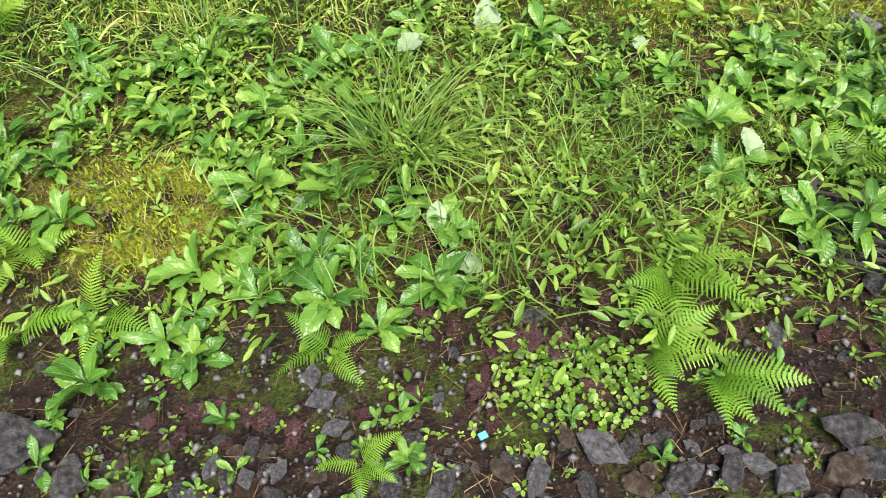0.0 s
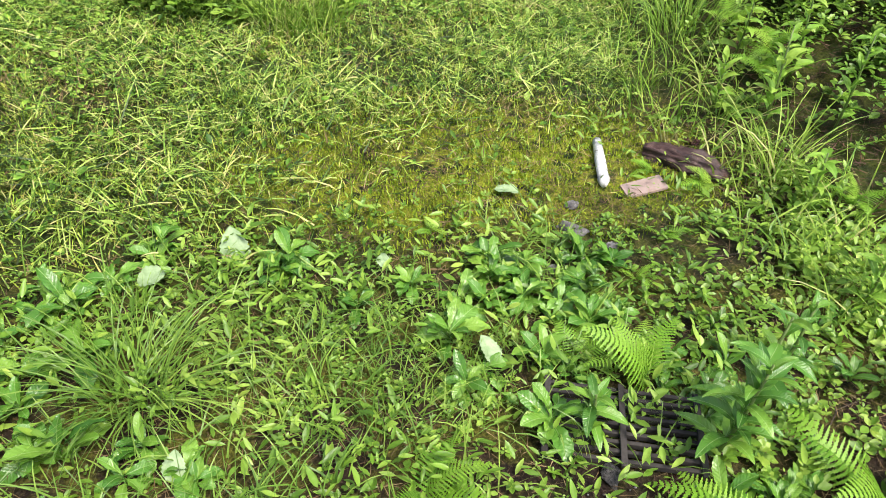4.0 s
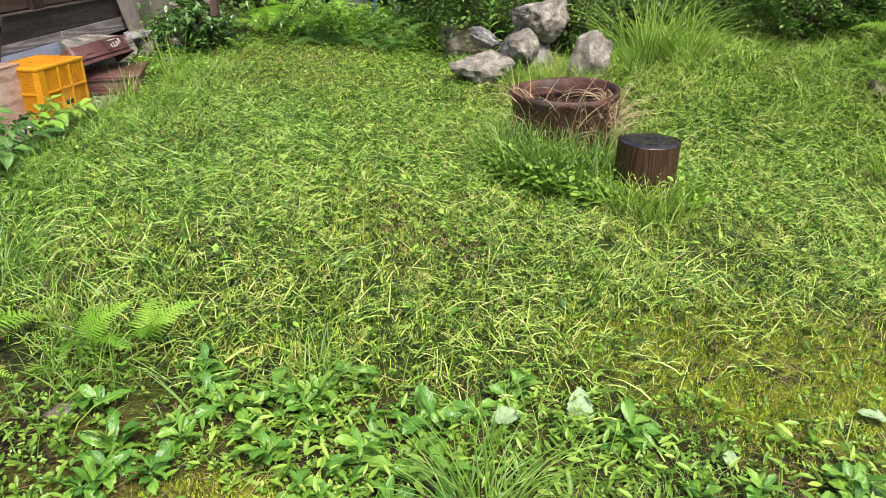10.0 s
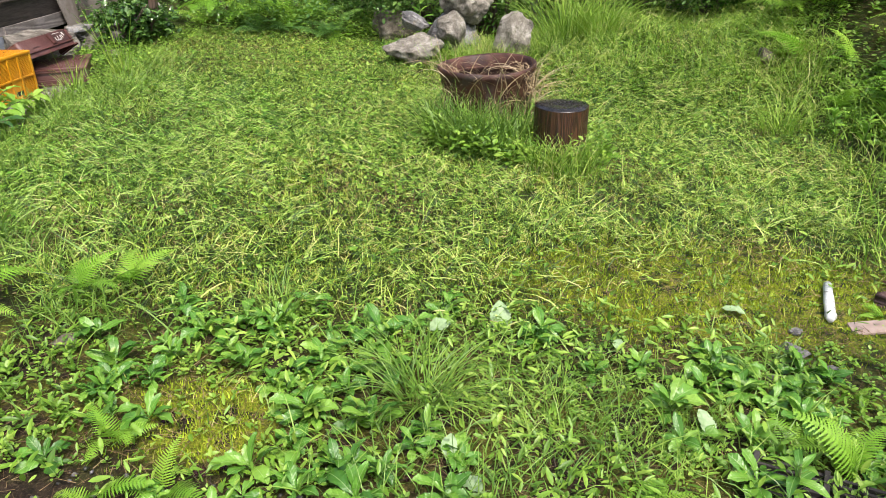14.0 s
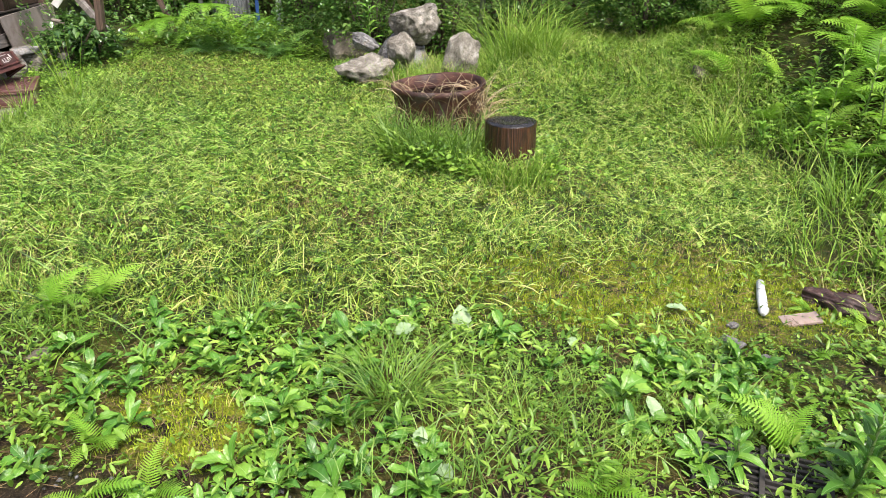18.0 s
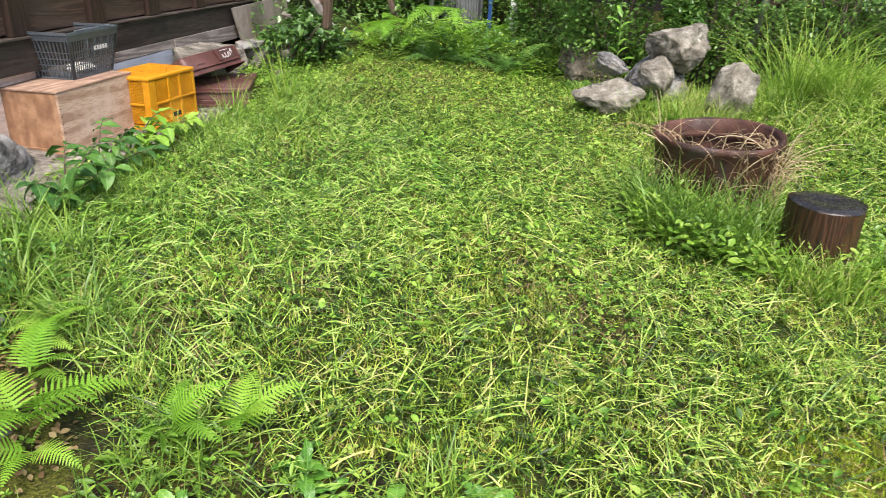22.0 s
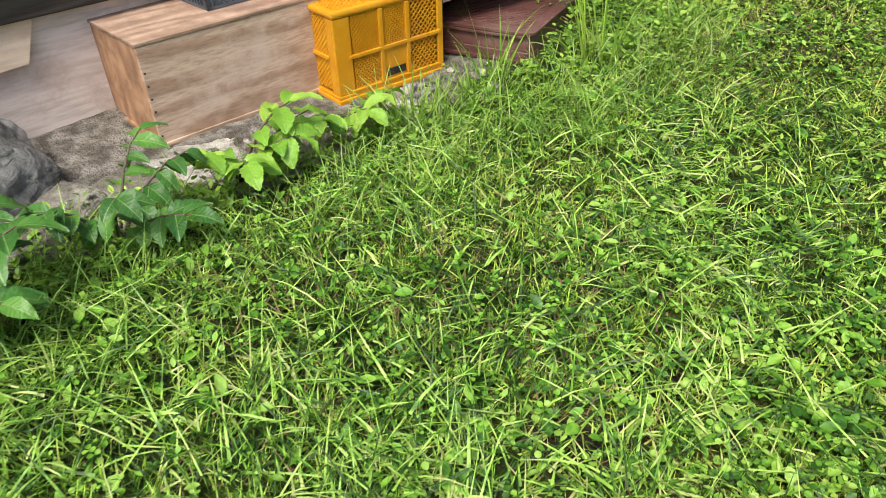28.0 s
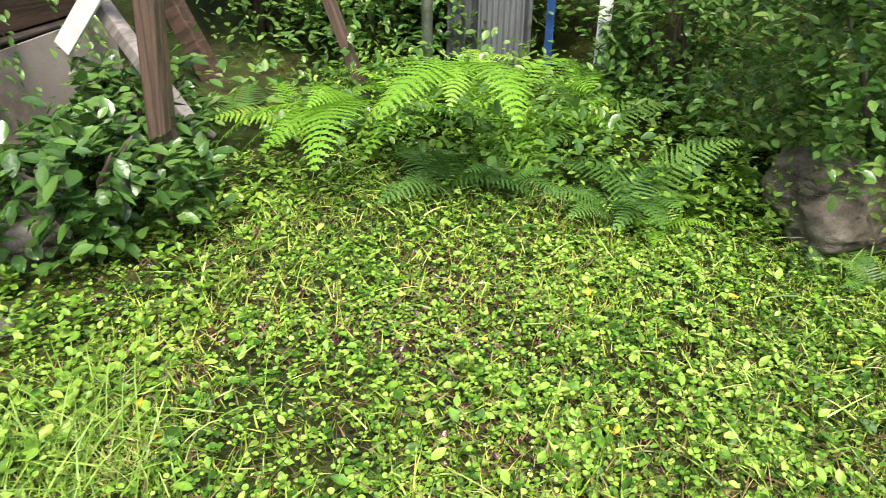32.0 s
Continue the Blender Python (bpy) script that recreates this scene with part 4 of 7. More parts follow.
    for k in range(70):
        x, y = rnd.uniform(-3.62, -3.28), rnd.uniform(3.4, 5.3)
        s = rnd.uniform(0.012, 0.04)
        rock(x, y, float(land(x, y)) + s * 0.35, s, s * 1.2, s * 0.6, 500 + k, (ROCK_PALE, ROCK_BUFF, ROCK_PALE, ROCK_BLUE)[k % 4], "small pale stone chip at the foot of the house", "stone_chip", "stone", rz=k * 37, group="stone chips by the house", cuts=2)
    for x, y, s, k in ((-2.62, 2.10, 0.10, 41), (-2.50, 2.24, 0.075, 42), (-2.35, 2.14, 0.06, 43), (-2.75, 2.3, 0.09, 44), (-2.9, 2.05, 0.12, 45), (-2.42, 2.32, 0.04, 46), (-2.2, 2.1, 0.035, 47)):
        rock(x, y, float(land(x, y)) + s * 0.3, s, s * 1.25, s * 0.6, k, ROCK_BUFF if k % 2 else ROCK, "small pale broken stone beside the slab", "rubble_stone", "stone", rz=k * 31, group="rubble by the slab", cuts=3)


def build_slab():
    bm = bmesh.new()
    bmesh.ops.create_grid(bm, x_segments=36, y_segments=36, size=0.5)
    for v in bm.verts:
        v.co.x *= 1.15
        v.co.y *= 0.95
        edge = max(abs(v.co.x) / 0.575, abs(v.co.y) / 0.475)
        v.co.z = 0.035 + 0.018 * noise.noise(v.co * 6) + 0.008 * noise.noise(v.co * 21) - 0.03 * max(0.0, noise.noise(v.co * 4 + Vector((5, 2, 0))) - 0.25) - 0.10 * max(0, edge - 0.93) / 0.07
        if edge > 0.9:
            v.co.x += 0.10 * noise.noise(v.co * 7 + Vector((3, 1, 0)))
            v.co.y += 0.10 * noise.noise(v.co * 7 + Vector((9, 4, 0)))
    single("concrete_slab", bm_mesh("concrete_slab", bm, CONCRETE, False), at_land(-2.45, 1.47, 0.0, 8, 0, 3), "broken weathered concrete slab with dirt in its cracks", "slab")


build_footings()
build_slab()


def build_wooden_box():
    b = thing("wooden_box", pose(-3.72, 4.02, 0.2, 0, 0, 7), "old plywood box with a pale lid, upside down on stones", "box")
    L, D, H = 0.73, 0.42, 0.375
    part("front_board", slab(-0.014, 0.0, 0.0, L, 0.012, H - 0.012, 0.002), BOX_FRONT, b)
    part("end_board", slab(-D, -0.015, 0.002, 0.016, 0.012, H - 0.012, 0.002), BOX_SIDE, b, "orange-brown end board")
    part("end_board", slab(-D, -0.015, L - 0.016, L - 0.002, 0.012, H - 0.012, 0.002), BOX_SIDE, b)
    part("back_board", slab(-D - 0.014, -D, 0.0, L, 0.012, H - 0.012, 0.002), BOX_FRONT, b)
    part("top_board", slab(-D - 0.016, 0.003, -0.004, L + 0.004, H - 0.011, H, 0.002), BOX_TOP, b, "pale scuffed top board")
    part("base_batten", slab(-D, -0.012, -0.012, 0.001, 0.0, 0.028, 0.002), BOX_SIDE, b)
    part("base_batten", slab(0.001, 0.008, 0.01, L - 0.01, 0.0, 0.016, 0.002), BOX_FRONT, b)
    part("base_board", slab(-D, -0.015, 0.017, L - 0.017, 0.0, 0.011, 0.0), BOX_TOP, b)
    for k in range(6):
        part("nail", slab(0.0, 0.003, 0.005, 0.011, 0.04 + 0.046 * k, 0.046 + 0.046 * k, 0), RUST, b)


def lattice(bm, y0, y1, z0, z1, x, n, w=0.0042, d=0.006):
    """Diagonal bars that cross in a panel of the plane x."""
    W, Hh = y1 - y0, z1 - z0
    stepd = W / n
    for sgn in (1, -1):
        c = -Hh if sgn > 0 else 0.0
        while c < W + (0 if sgn > 0 else Hh):
            pts = []
            for z in (0.0, Hh):
                yy = c + z if sgn > 0 else c - z
                pts.append((yy, z))
            (a, za), (b, zb) = pts
            if a > b:
                a, za, b, zb = b, zb, a, za
            if b > 0 and a < W:
                s = (zb - za) / (b - a)
                if a < 0:
                    za, a = za + s * (0 - a), 0
                if b > W:
                    zb, b = zb - s * (b - W), W
                if b - a > 0.004:
                    q = Vector((0, b - a, zb - za)).normalized()
                    nn = Vector((0, -q.z, q.y)) * w * 0.5
                    p0, p1 = Vector((x, y0 + a, z0 + za)), Vector((x, y0 + b, z0 + zb))
                    vs = [bm.verts.new(p + k * nn + Vector((e, 0, 0))) for e in (-d / 2, d / 2) for p, k in ((p0, -1), (p0, 1), (p1, 1), (p1, -1))]
                    for q4 in ((0, 1, 2, 3), (7, 6, 5, 4), (0, 4, 5, 1), (1, 5, 6, 2), (2, 6, 7, 3), (3, 7, 4, 0)):
                        bm.faces.new([vs[k] for k in q4])
            c += stepd


def build_crate():
    c = thing("plastic_crate", pose(-3.645, 4.705, 0.188, 0, 0, 3), "yellow plastic harvest crate, upside down, with lattice sides", "crate")
    L, D, H = 0.53, 0.37, 0.367
    t = 0.012
    rim = bmesh.new()
    box_into(rim, -D - 0.012, 0.012, -0.012, L + 0.012, 0.0, 0.022, 0.006)
    part("rim", rim, CRATE_Y, c)
    part("rim_step", box_into(bmesh.new(), -D - 0.004, 0.004, -0.004, L + 0.004, 0.023, 0.034, 0.003), CRATE_Y, c)
    for y0, y1 in ((0.0, 0.075), (L - 0.03, L)):
        for x0, x1 in ((-t, 0.0), (-D, -D + t)):
            part("corner_post", slab(x0, x1, y0, y1, 0.035, H - 0.031, 0.004), CRATE_Y, c)
    for x0, x1 in ((-0.05, -t - 0.001), (-D + t + 0.001, -D + 0.05)):
        for y0, y1 in ((0.0, t), (L - t, L)):
            part("corner_post", slab(x0, x1, y0, y1, 0.035, H - 0.031, 0.004), CRATE_Y, c)
    cols = [0.075, 0.215, 0.345, L - 0.03]
    for y in cols[1:-1]:
        part("rib", slab(-t - 0.001, 0.005, y - 0.009, y + 0.009, 0.047, H - 0.031, 0.002), CRATE_Y, c)
    part("rib", slab(-t - 0.002, 0.006, 0.06, L - 0.02, 0.172, 0.186, 0.002), CRATE_Y, c)
    part("rib", slab(-t - 0.002, 0.006, 0.06, L - 0.02, 0.035, 0.046, 0.002), CRATE_Y, c)
    part("rib", slab(-D + 0.05, -0.05, -0.006, t, 0.172, 0.186, 0.002), CRATE_Y, c)
    part("rib", slab(-D / 2 - 0.01, -D / 2 + 0.01, -0.005, t, 0.036, H - 0.031, 0.002), CRATE_Y, c)
    for j, (y0, y1) in enumerate(zip(cols, cols[1:])):
        for z0, z1 in ((0.046, 0.172), (0.186, H - 0.03)):
            if j == 1 and z0 < 0.1:
                p = part("name_panel", slab(-0.010, -0.002, y0 + 0.009, y1 - 0.009, z0, z1, 0.001), CRATE_Y, c)
                part("label", slab(-0.001, 0.001, y0 + 0.02, y1 - 0.018, z0 + 0.012, z0 + 0.042, 0), BLACK, p, "dark strip in the panel")
                continue
            bm = bmesh.new()
            lattice(bm, y0 + 0.007, y1 - 0.007, z0, z1, -0.006, 7 if j != 2 else 6)
            part("lattice_panel", bm, CRATE_Y, c)
    for x0, x1 in ((-D + 0.05, -D / 2 - 0.01), (-D / 2 + 0.01, -0.05)):
        for z0, z1 in ((0.046, 0.172), (0.186, H - 0.03)):
            bm = bmesh.new()
            lattice(bm, x0, x1, z0, z1, 0.0, 6)
            for v in bm.verts:
                v.co = Vector((v.co.y, 0.006 + v.co.x, v.co.z))
            part("lattice_panel", bm, CRATE_Y, c)
    part("back_panel", slab(-D, -D + 0.008, 0.076, L - 0.031, 0.036, H - 0.031, 0), CRATE_Y, c)
    part("back_panel", slab(-D + 0.051, -0.051, L - 0.008, L, 0.036, H - 0.031, 0), CRATE_Y, c)
    top = bmesh.new()
    box_into(top, -D - 0.004, 0.004, -0.004, L + 0.004, H - 0.03, H - 0.004, 0.01)
    part("top_panel", top, CRATE_Y, c)
    grid = bmesh.new()
    lattice(grid, 0.02, L - 0.02, -D + 0.02, -0.02, 0.0, 22, 0.004, 0.005)
    for v in grid.verts:
        v.co = Vector((v.co.z, v.co.y, H - 0.0035 + v.co.x))
    part("top_lattice", grid, CRATE_Y, c)
    for x, y, s in ((-0.17, 0.18, 0.02), (-0.1, 0.35, 0.014), (-0.22, 0.12, 0.018), (-0.05, 0.28, 0.012)):
        v, f = leaf_cloud(np.array([(x, y, H + 0.002)]), np.array([s]), np.array([y * 20]), np.array([0.05]), LEAF6)
        part("fallen_leaf", np_mesh("fallen_leaf", v, f, LITTER), None, c, "dry leaf scrap")


def build_tray(m, label, logo, W, L, H):
    """A tray upside down: open rim below, ridged floor on top with a stacking lip."""
    t = thing("bread_tray", m, label, "tray", "brown plastic trays")
    body = bmesh.new()
    rings = []
    lip = 0.0 if logo else 0.016
    for z, g in ((0.0, 0.024), (0.010, 0.024), (0.012, 0.004), (0.040, 0.002), (0.042, 0.016 * logo), (0.050, 0.016 * logo), (0.052, 0.0), (H - 0.016, -0.010), (H - 0.014, -0.010 + lip), (H - 0.004, -0.010 + lip), (H, -0.02 + lip)):
        pts = []
        for cx, cy, a0 in ((W / 2, L / 2, 0), (-W / 2, L / 2, 90), (-W / 2, -L / 2, 180), (W / 2, -L / 2, 270)):
            for k in range(7):
                a = radians(a0 + 15 * k)
                r = 0.04
                pts.append(body.verts.new((cx - math.copysign(r, cx) + (r + g) * math.cos(a), cy - math.copysign(r, cy) + (r + g) * math.sin(a), z - 0.012 * logo * max(0.0, 1 - abs(cy + math.copysign(0, cy)) / L))))
        rings.append(pts)
    nk = len(rings[0])
    for r0, r1 in zip(rings, rings[1:]):
        for k in range(nk):
            body.faces.new((r0[k], r0[(k + 1) % nk], r1[(k + 1) % nk], r1[k]))
    body.faces.new(rings[-1])
    part("body", body, TRAY, t)
    for k in range(int((L - 0.1) / 0.02)):
        y = -L / 2 + 0.055 + k * 0.02
        part("ridge", slab(-W / 2 + 0.05, W / 2 - (0.10 if logo else 0.05), y - 0.004, y + 0.004, H - 0.001, H + 0.004, 0.001), TRAY, t)
    if not logo:
        part("lip_edge", slab(-W / 2 + 0.04, W / 2 - 0.04, -L / 2 - 0.008, -L / 2 + 0.006, H - 0.03, H - 0.017, 0.003), TRAY, t)
        return t
    # raised pilasters and a sunk field with faded print on the long side
    y0 = 0.075
    part("pilaster", slab(W / 2 - 0.03, W / 2 + 0.014, y0 - 0.025, y0 + 0.025, 0.053, H - 0.018, 0.010), TRAY, t)
    part("pilaster", slab(W / 2 - 0.03, W / 2 + 0.012, L / 2 - 0.045, L / 2 - 0.015, 0.053, H - 0.018, 0.008), TRAY, t)
    field = part("print_field", slab(W / 2 - 0.02, W / 2 + 0.0015, y0 + 0.03, L / 2 - 0.05, 0.056, H - 0.02, 0.001), TRAY_DARK, t, "darker field with faded white print")
    for a, w, z, h in ((0.075, 0.012, 0.050, 0.030), (0.094, 0.010, 0.046, 0.012), (0.112, 0.010, 0.052, 0.036), (0.128, 0.018, 0.047, 0.010), (0.150, 0.010, 0.052, 0.032), (0.160, 0.022, 0.080, 0.008), (0.176, 0.009, 0.058, 0.026), (0.200, 0.020, 0.085, 0.024), (0.205, 0.010, 0.072, 0.012)):
        part("print_mark", slab(W / 2 + 0.002, W / 2 + 0.003, y0 - 0.02 + a - w / 2, y0 - 0.02 + a + w / 2, z + 0.022, z + h + 0.022, 0), PRINT, field, "faded white lettering, illegible")
    part("print_line", slab(W / 2 + 0.002, W / 2 + 0.003, y0 + 0.045, y0 + 0.145, H - 0.034, H - 0.029, 0), PRINT, field)
    part("scuff", slab(W / 2 + 0.001, W / 2 + 0.0035, -0.22, -0.13, 0.07, 0.078, 0), TRAY_DARK, t, "dark scuff")
    return t


def build_basket():
    b = thing("shopping_basket", pose(-4.07, 4.52, 0.578, 0, 0, 9), "dark slate-grey plastic shopping basket on the wooden box", "basket")
    H, W0, L0, W1, L1 = 0.28, 0.145, 0.20, 0.19, 0.26

    def corner(s, t, z):
        f = z / H
        return Vector((s * (W0 + (W1 - W0) * f), t * (L0 + (L1 - L0) * f), z))

    def bar(bm, p, q, w):
        d = (q - p).normalized()
        a = d.orthogonal().normalized() * w / 2
        e = d.cross(a)
        vs = [bm.verts.new(o + k) for o in (p, q) for k in (a, e, -a, -e)]
        for k in range(4):
            bm.faces.new((vs[k], vs[(k + 1) % 4], vs[4 + (k + 1) % 4], vs[4 + k]))
        bm.faces.new(vs[3::-1])
        bm.faces.new(vs[4:])

    sides = [((1, -1), (1, 1), 20), ((-1, 1), (-1, -1), 20), ((1, 1), (-1, 1), 14), ((-1, -1), (1, -1), 14)]
    for (s0, t0), (s1, t1), n in sides:
        side = part("side", slab(-0.001, 0.001, -0.001, 0.001, 0, 0.002, 0), BASKET, b)
        for k in range(n + 1):
            bm = bmesh.new()
            f = k / n
            lo = corner(s0, t0, 0.0).lerp(corner(s1, t1, 0.0), f)
            hi = corner(s0, t0, H - 0.03).lerp(corner(s1, t1, H - 0.03), f)
            bar(bm, lo, hi, 0.0085 if 0 < k < n else 0.02)
            part("slat", bm, BASKET, side)
        for z in (0.004, 0.045, 0.085, 0.125, 0.165, H - 0.035):
            bm = bmesh.new()
            bar(bm, corner(s0, t0, z), corner(s1, t1, z), 0.007 if 0.01 < z < 0.2 else 0.014)
            part("crossbar", bm, BASKET, side)
        band = bmesh.new()
        q = [corner(s0, t0, H - 0.045), corner(s1, t1, H - 0.045), corner(s1, t1, H), corner(s0, t0, H)]
        out = (q[1] - q[0]).cross(Vector((0, 0, 1))).normalized() * 0.006
        vs = [band.verts.new(p + e) for e in (out * 0, out) for p in q]
        for q4 in ((0, 1, 2, 3), (7, 6, 5, 4), (0, 4, 5, 1), (1, 5, 6, 2), (2, 6, 7, 3), (3, 7, 4, 0)):
            band.faces.new([vs[k] for k in q4])
        part("rim_band", band, BASKET, b)
    part("base", slab(-W0, W0, -L0, L0, -0.002, 0.005, 0.002), BASKET, b)
    plate = part("sign_plate", slab(0.172, 0.176, -0.02, 0.16, 0.145, 0.195, 0), BASKET, b)
    for k in range(5):
        part("print_mark", slab(0.1765, 0.178, 0.0 + 0.03 * k, 0.021 + 0.03 * k, 0.157, 0.183, 0), WHITE, plate, "white printed characters, illegible")
    rim = bmesh.new()
    loop = [corner(1, -1, H), corner(1, 1, H), corner(-1, 1, H), corner(-1, -1, H)]
    for p, q in zip(loop, loop[1:] + loop[:1]):
        bar(rim, p, q, 0.022)
    part("rim", rim, BASKET, b)
    for s in (1, -1):
        part("handle", tube([corner(s, -0.7, H + 0.006), corner(s * 0.97, -0.66, H + 0.012), corner(s * 0.97, 0.66, H + 0.012), corner(s, 0.7, H + 0.006)], 0.007, 8), BASKET, b)
    single("paper_scrap", bm_mesh("paper_scrap", stone_bm(0.09, 0.11, 0.025, 77, 0.7, 3), WHITE), pose(-4.05, 4.58, 0.61, 0, 0, 20), "crumpled white wrapper lying in the basket", "wrapper")


build_wooden_box()
build_crate()
build_tray(pose(-3.76, 5.69, 0.24, 0, 0, 26), "dark red-brown plastic bread tray lying upside down", False, 0.48, 0.70, 0.13)
build_tray(pose(-3.86, 5.60, 0.385, 1.5, -31, 0), "red-brown plastic bread tray tilted on the other tray", True, 0.36, 0.70, 0.165)
build_basket()


# ---- things on the lawn ----
def build_cauldron():
    c = thing("iron_cauldron", at_land(-0.03, 4.93, -0.03, 0, 2, -2), "large rusty iron cauldron sunk in long grass", "cauldron")
    prof = [(0.27, 0.0), (0.285, 0.06), (0.305, 0.2), (0.325, 0.36), (0.335, 0.46), (0.348, 0.475), (0.35, 0.51), (0.335, 0.515), (0.315, 0.50), (0.31, 0.42), (0.285, 0.2), (0.25, 0.05), (0.0, 0.04)]
    bm = bmesh.new()
    rings = []
    for r, z in prof:
        rings.append([bm.verts.new((r * math.cos(a) * (1 + 0.012 * math.sin(3 * a)), r * math.sin(a), z + 0.006 * math.sin(2 * a))) for a in (2 * math.pi * k / 56 for k in range(56))])
    for r0, r1 in zip(rings, rings[1:]):
        for k in range(56):
            bm.faces.new((r0[k], r0[(k + 1) % 56], r1[(k + 1) % 56], r1[k]))
    part("pot", bm, RUST, c, flat=False)
    ring = bmesh.new()
    r2 = []
    for r, z in ((0.308, 0.405), (0.285, 0.41), (0.285, 0.425), (0.308, 0.43)):
        r2.append([ring.verts.new((r * math.cos(a) + 0.002, r * math.sin(a), z)) for a in (2 * math.pi * k / 48 for k in range(48))])
    for r0, r1 in zip(r2, r2[1:]):
        for k in range(48):
            ring.faces.new((r0[k], r0[(k + 1) % 48], r1[(k + 1) % 48], r1[k]))
    part("inner_ledge", ring, RUST, c, "rusty ledge inside the pot")


def build_stump():
    s = thing("tree_stump", at_land(0.455, 4.36, -0.04, 20), "short dark wet tree stump with a black top", "stump")
    bm = bmesh.new()
    rings = []
    for z in np.linspace(0, 0.405, 14):
        ring = []
        for k in range(64):
            a = 2 * math.pi * k / 64
            r = 0.168 + 0.012 * math.sin(3 * a + 1) + 0.006 * noise.noise(Vector((math.cos(a) * 9, math.sin(a) * 9, z * 1.5))) + 0.004 * noise.noise(Vector((math.cos(a) * 30, math.sin(a) * 30, z * 3)))
            r += 0.02 * max(0, 0.1 - z) * 5
            ring.append(bm.verts.new((r * math.cos(a), r * math.sin(a), z)))
        rings.append(ring)
    for r0, r1 in zip(rings, rings[1:]):
        for k in range(64):
            bm.faces.new((r0[k], r0[(k + 1) % 64], r1[(k + 1) % 64], r1[k]))
    part("trunk", bm, STUMP_SIDE, s, flat=False)
    top = bmesh.new()
    rs = []
    for r, z in ((0.168, 0.402), (0.160, 0.412), (0.11, 0.414), (0.05, 0.409), (0.004, 0.406)):
        rs.append([top.verts.new((r * math.cos(a) * (1 + 0.06 * math.sin(3 * a + 1)), r * math.sin(a), z + 0.003 * noise.noise(Vector((r * 40 * math.cos(a), r * 40 * math.sin(a), 0))))) for a in (2 * math.pi * k / 64 for k in range(64))])
    for r0, r1 in zip(rs, rs[1:]):
        for k in range(64):
            top.faces.new((r0[k], r0[(k + 1) % 64], r1[(k + 1) % 64], r1[k]))
    part("cut_face", top, STUMP_TOP, s, "black wet cut face", flat=False)
    single("rubber_pad", bm_mesh("rubber_pad", stone_bm(0.10, 0.075, 0.02, 91, 0.3, 3), RUBBER), at_land(0.20, 4.30, 0.02, 30), "flat black rubber pad lying in the grass", "rubber pad")


def build_rocks():
    g = "rock pile at the back"
    rock(-0.79, 6.88, 0.31, 0.29, 0.22, 0.16, 51, ROCK, "pale speckled boulder at the foot of the pile", group=g, rough=0.3)
    rock(-0.84, 7.12, 0.52, 0.18, 0.13, 0.08, 52, ROCK_BLUE, "flat grey streaked stone lying on the pile", rz=-10, ry=14, group=g)
    rock(-0.45, 6.98, 0.47, 0.175, 0.15, 0.17, 53, ROCK, "rounded grey boulder in the pile", rz=30, group=g)
    rock(-0.33, 7.2, 0.70, 0.27, 0.21, 0.20, 54, ROCK, "large pale granite boulder on top", rz=15, ry=-16, group=g, rough=0.3)
    rock(0.13, 6.95, 0.44, 0.19, 0.16, 0.25, 55, ROCK, "pointed pale boulder beside the pile", rz=-10, ry=8, group=g, rough=0.2)
    rock(-0.50, 7.22, 0.36, 0.34, 0.26, 0.24, 56, ROCK_BLUE, "grey stone deep in the pile", group=g)
    rock(-1.2, 8.1, 0.33, 0.32, 0.24, 0.20, 57, ROCK_MOSSY, "mossy brown stone in front of the shrubs", rz=20, group=g)
    rock(-1.4, 1.82, 0.135, 0.065, 0.05, 0.045, 59, ROCK_MOSSY, "small brown stone at the edge of the bed", rz=30)
    rock(2.36, 6.42, 0.33, 0.10, 0.09, 0.08, 58, ROCK_MOSSY, "small brown stone under the ferns", group=g)


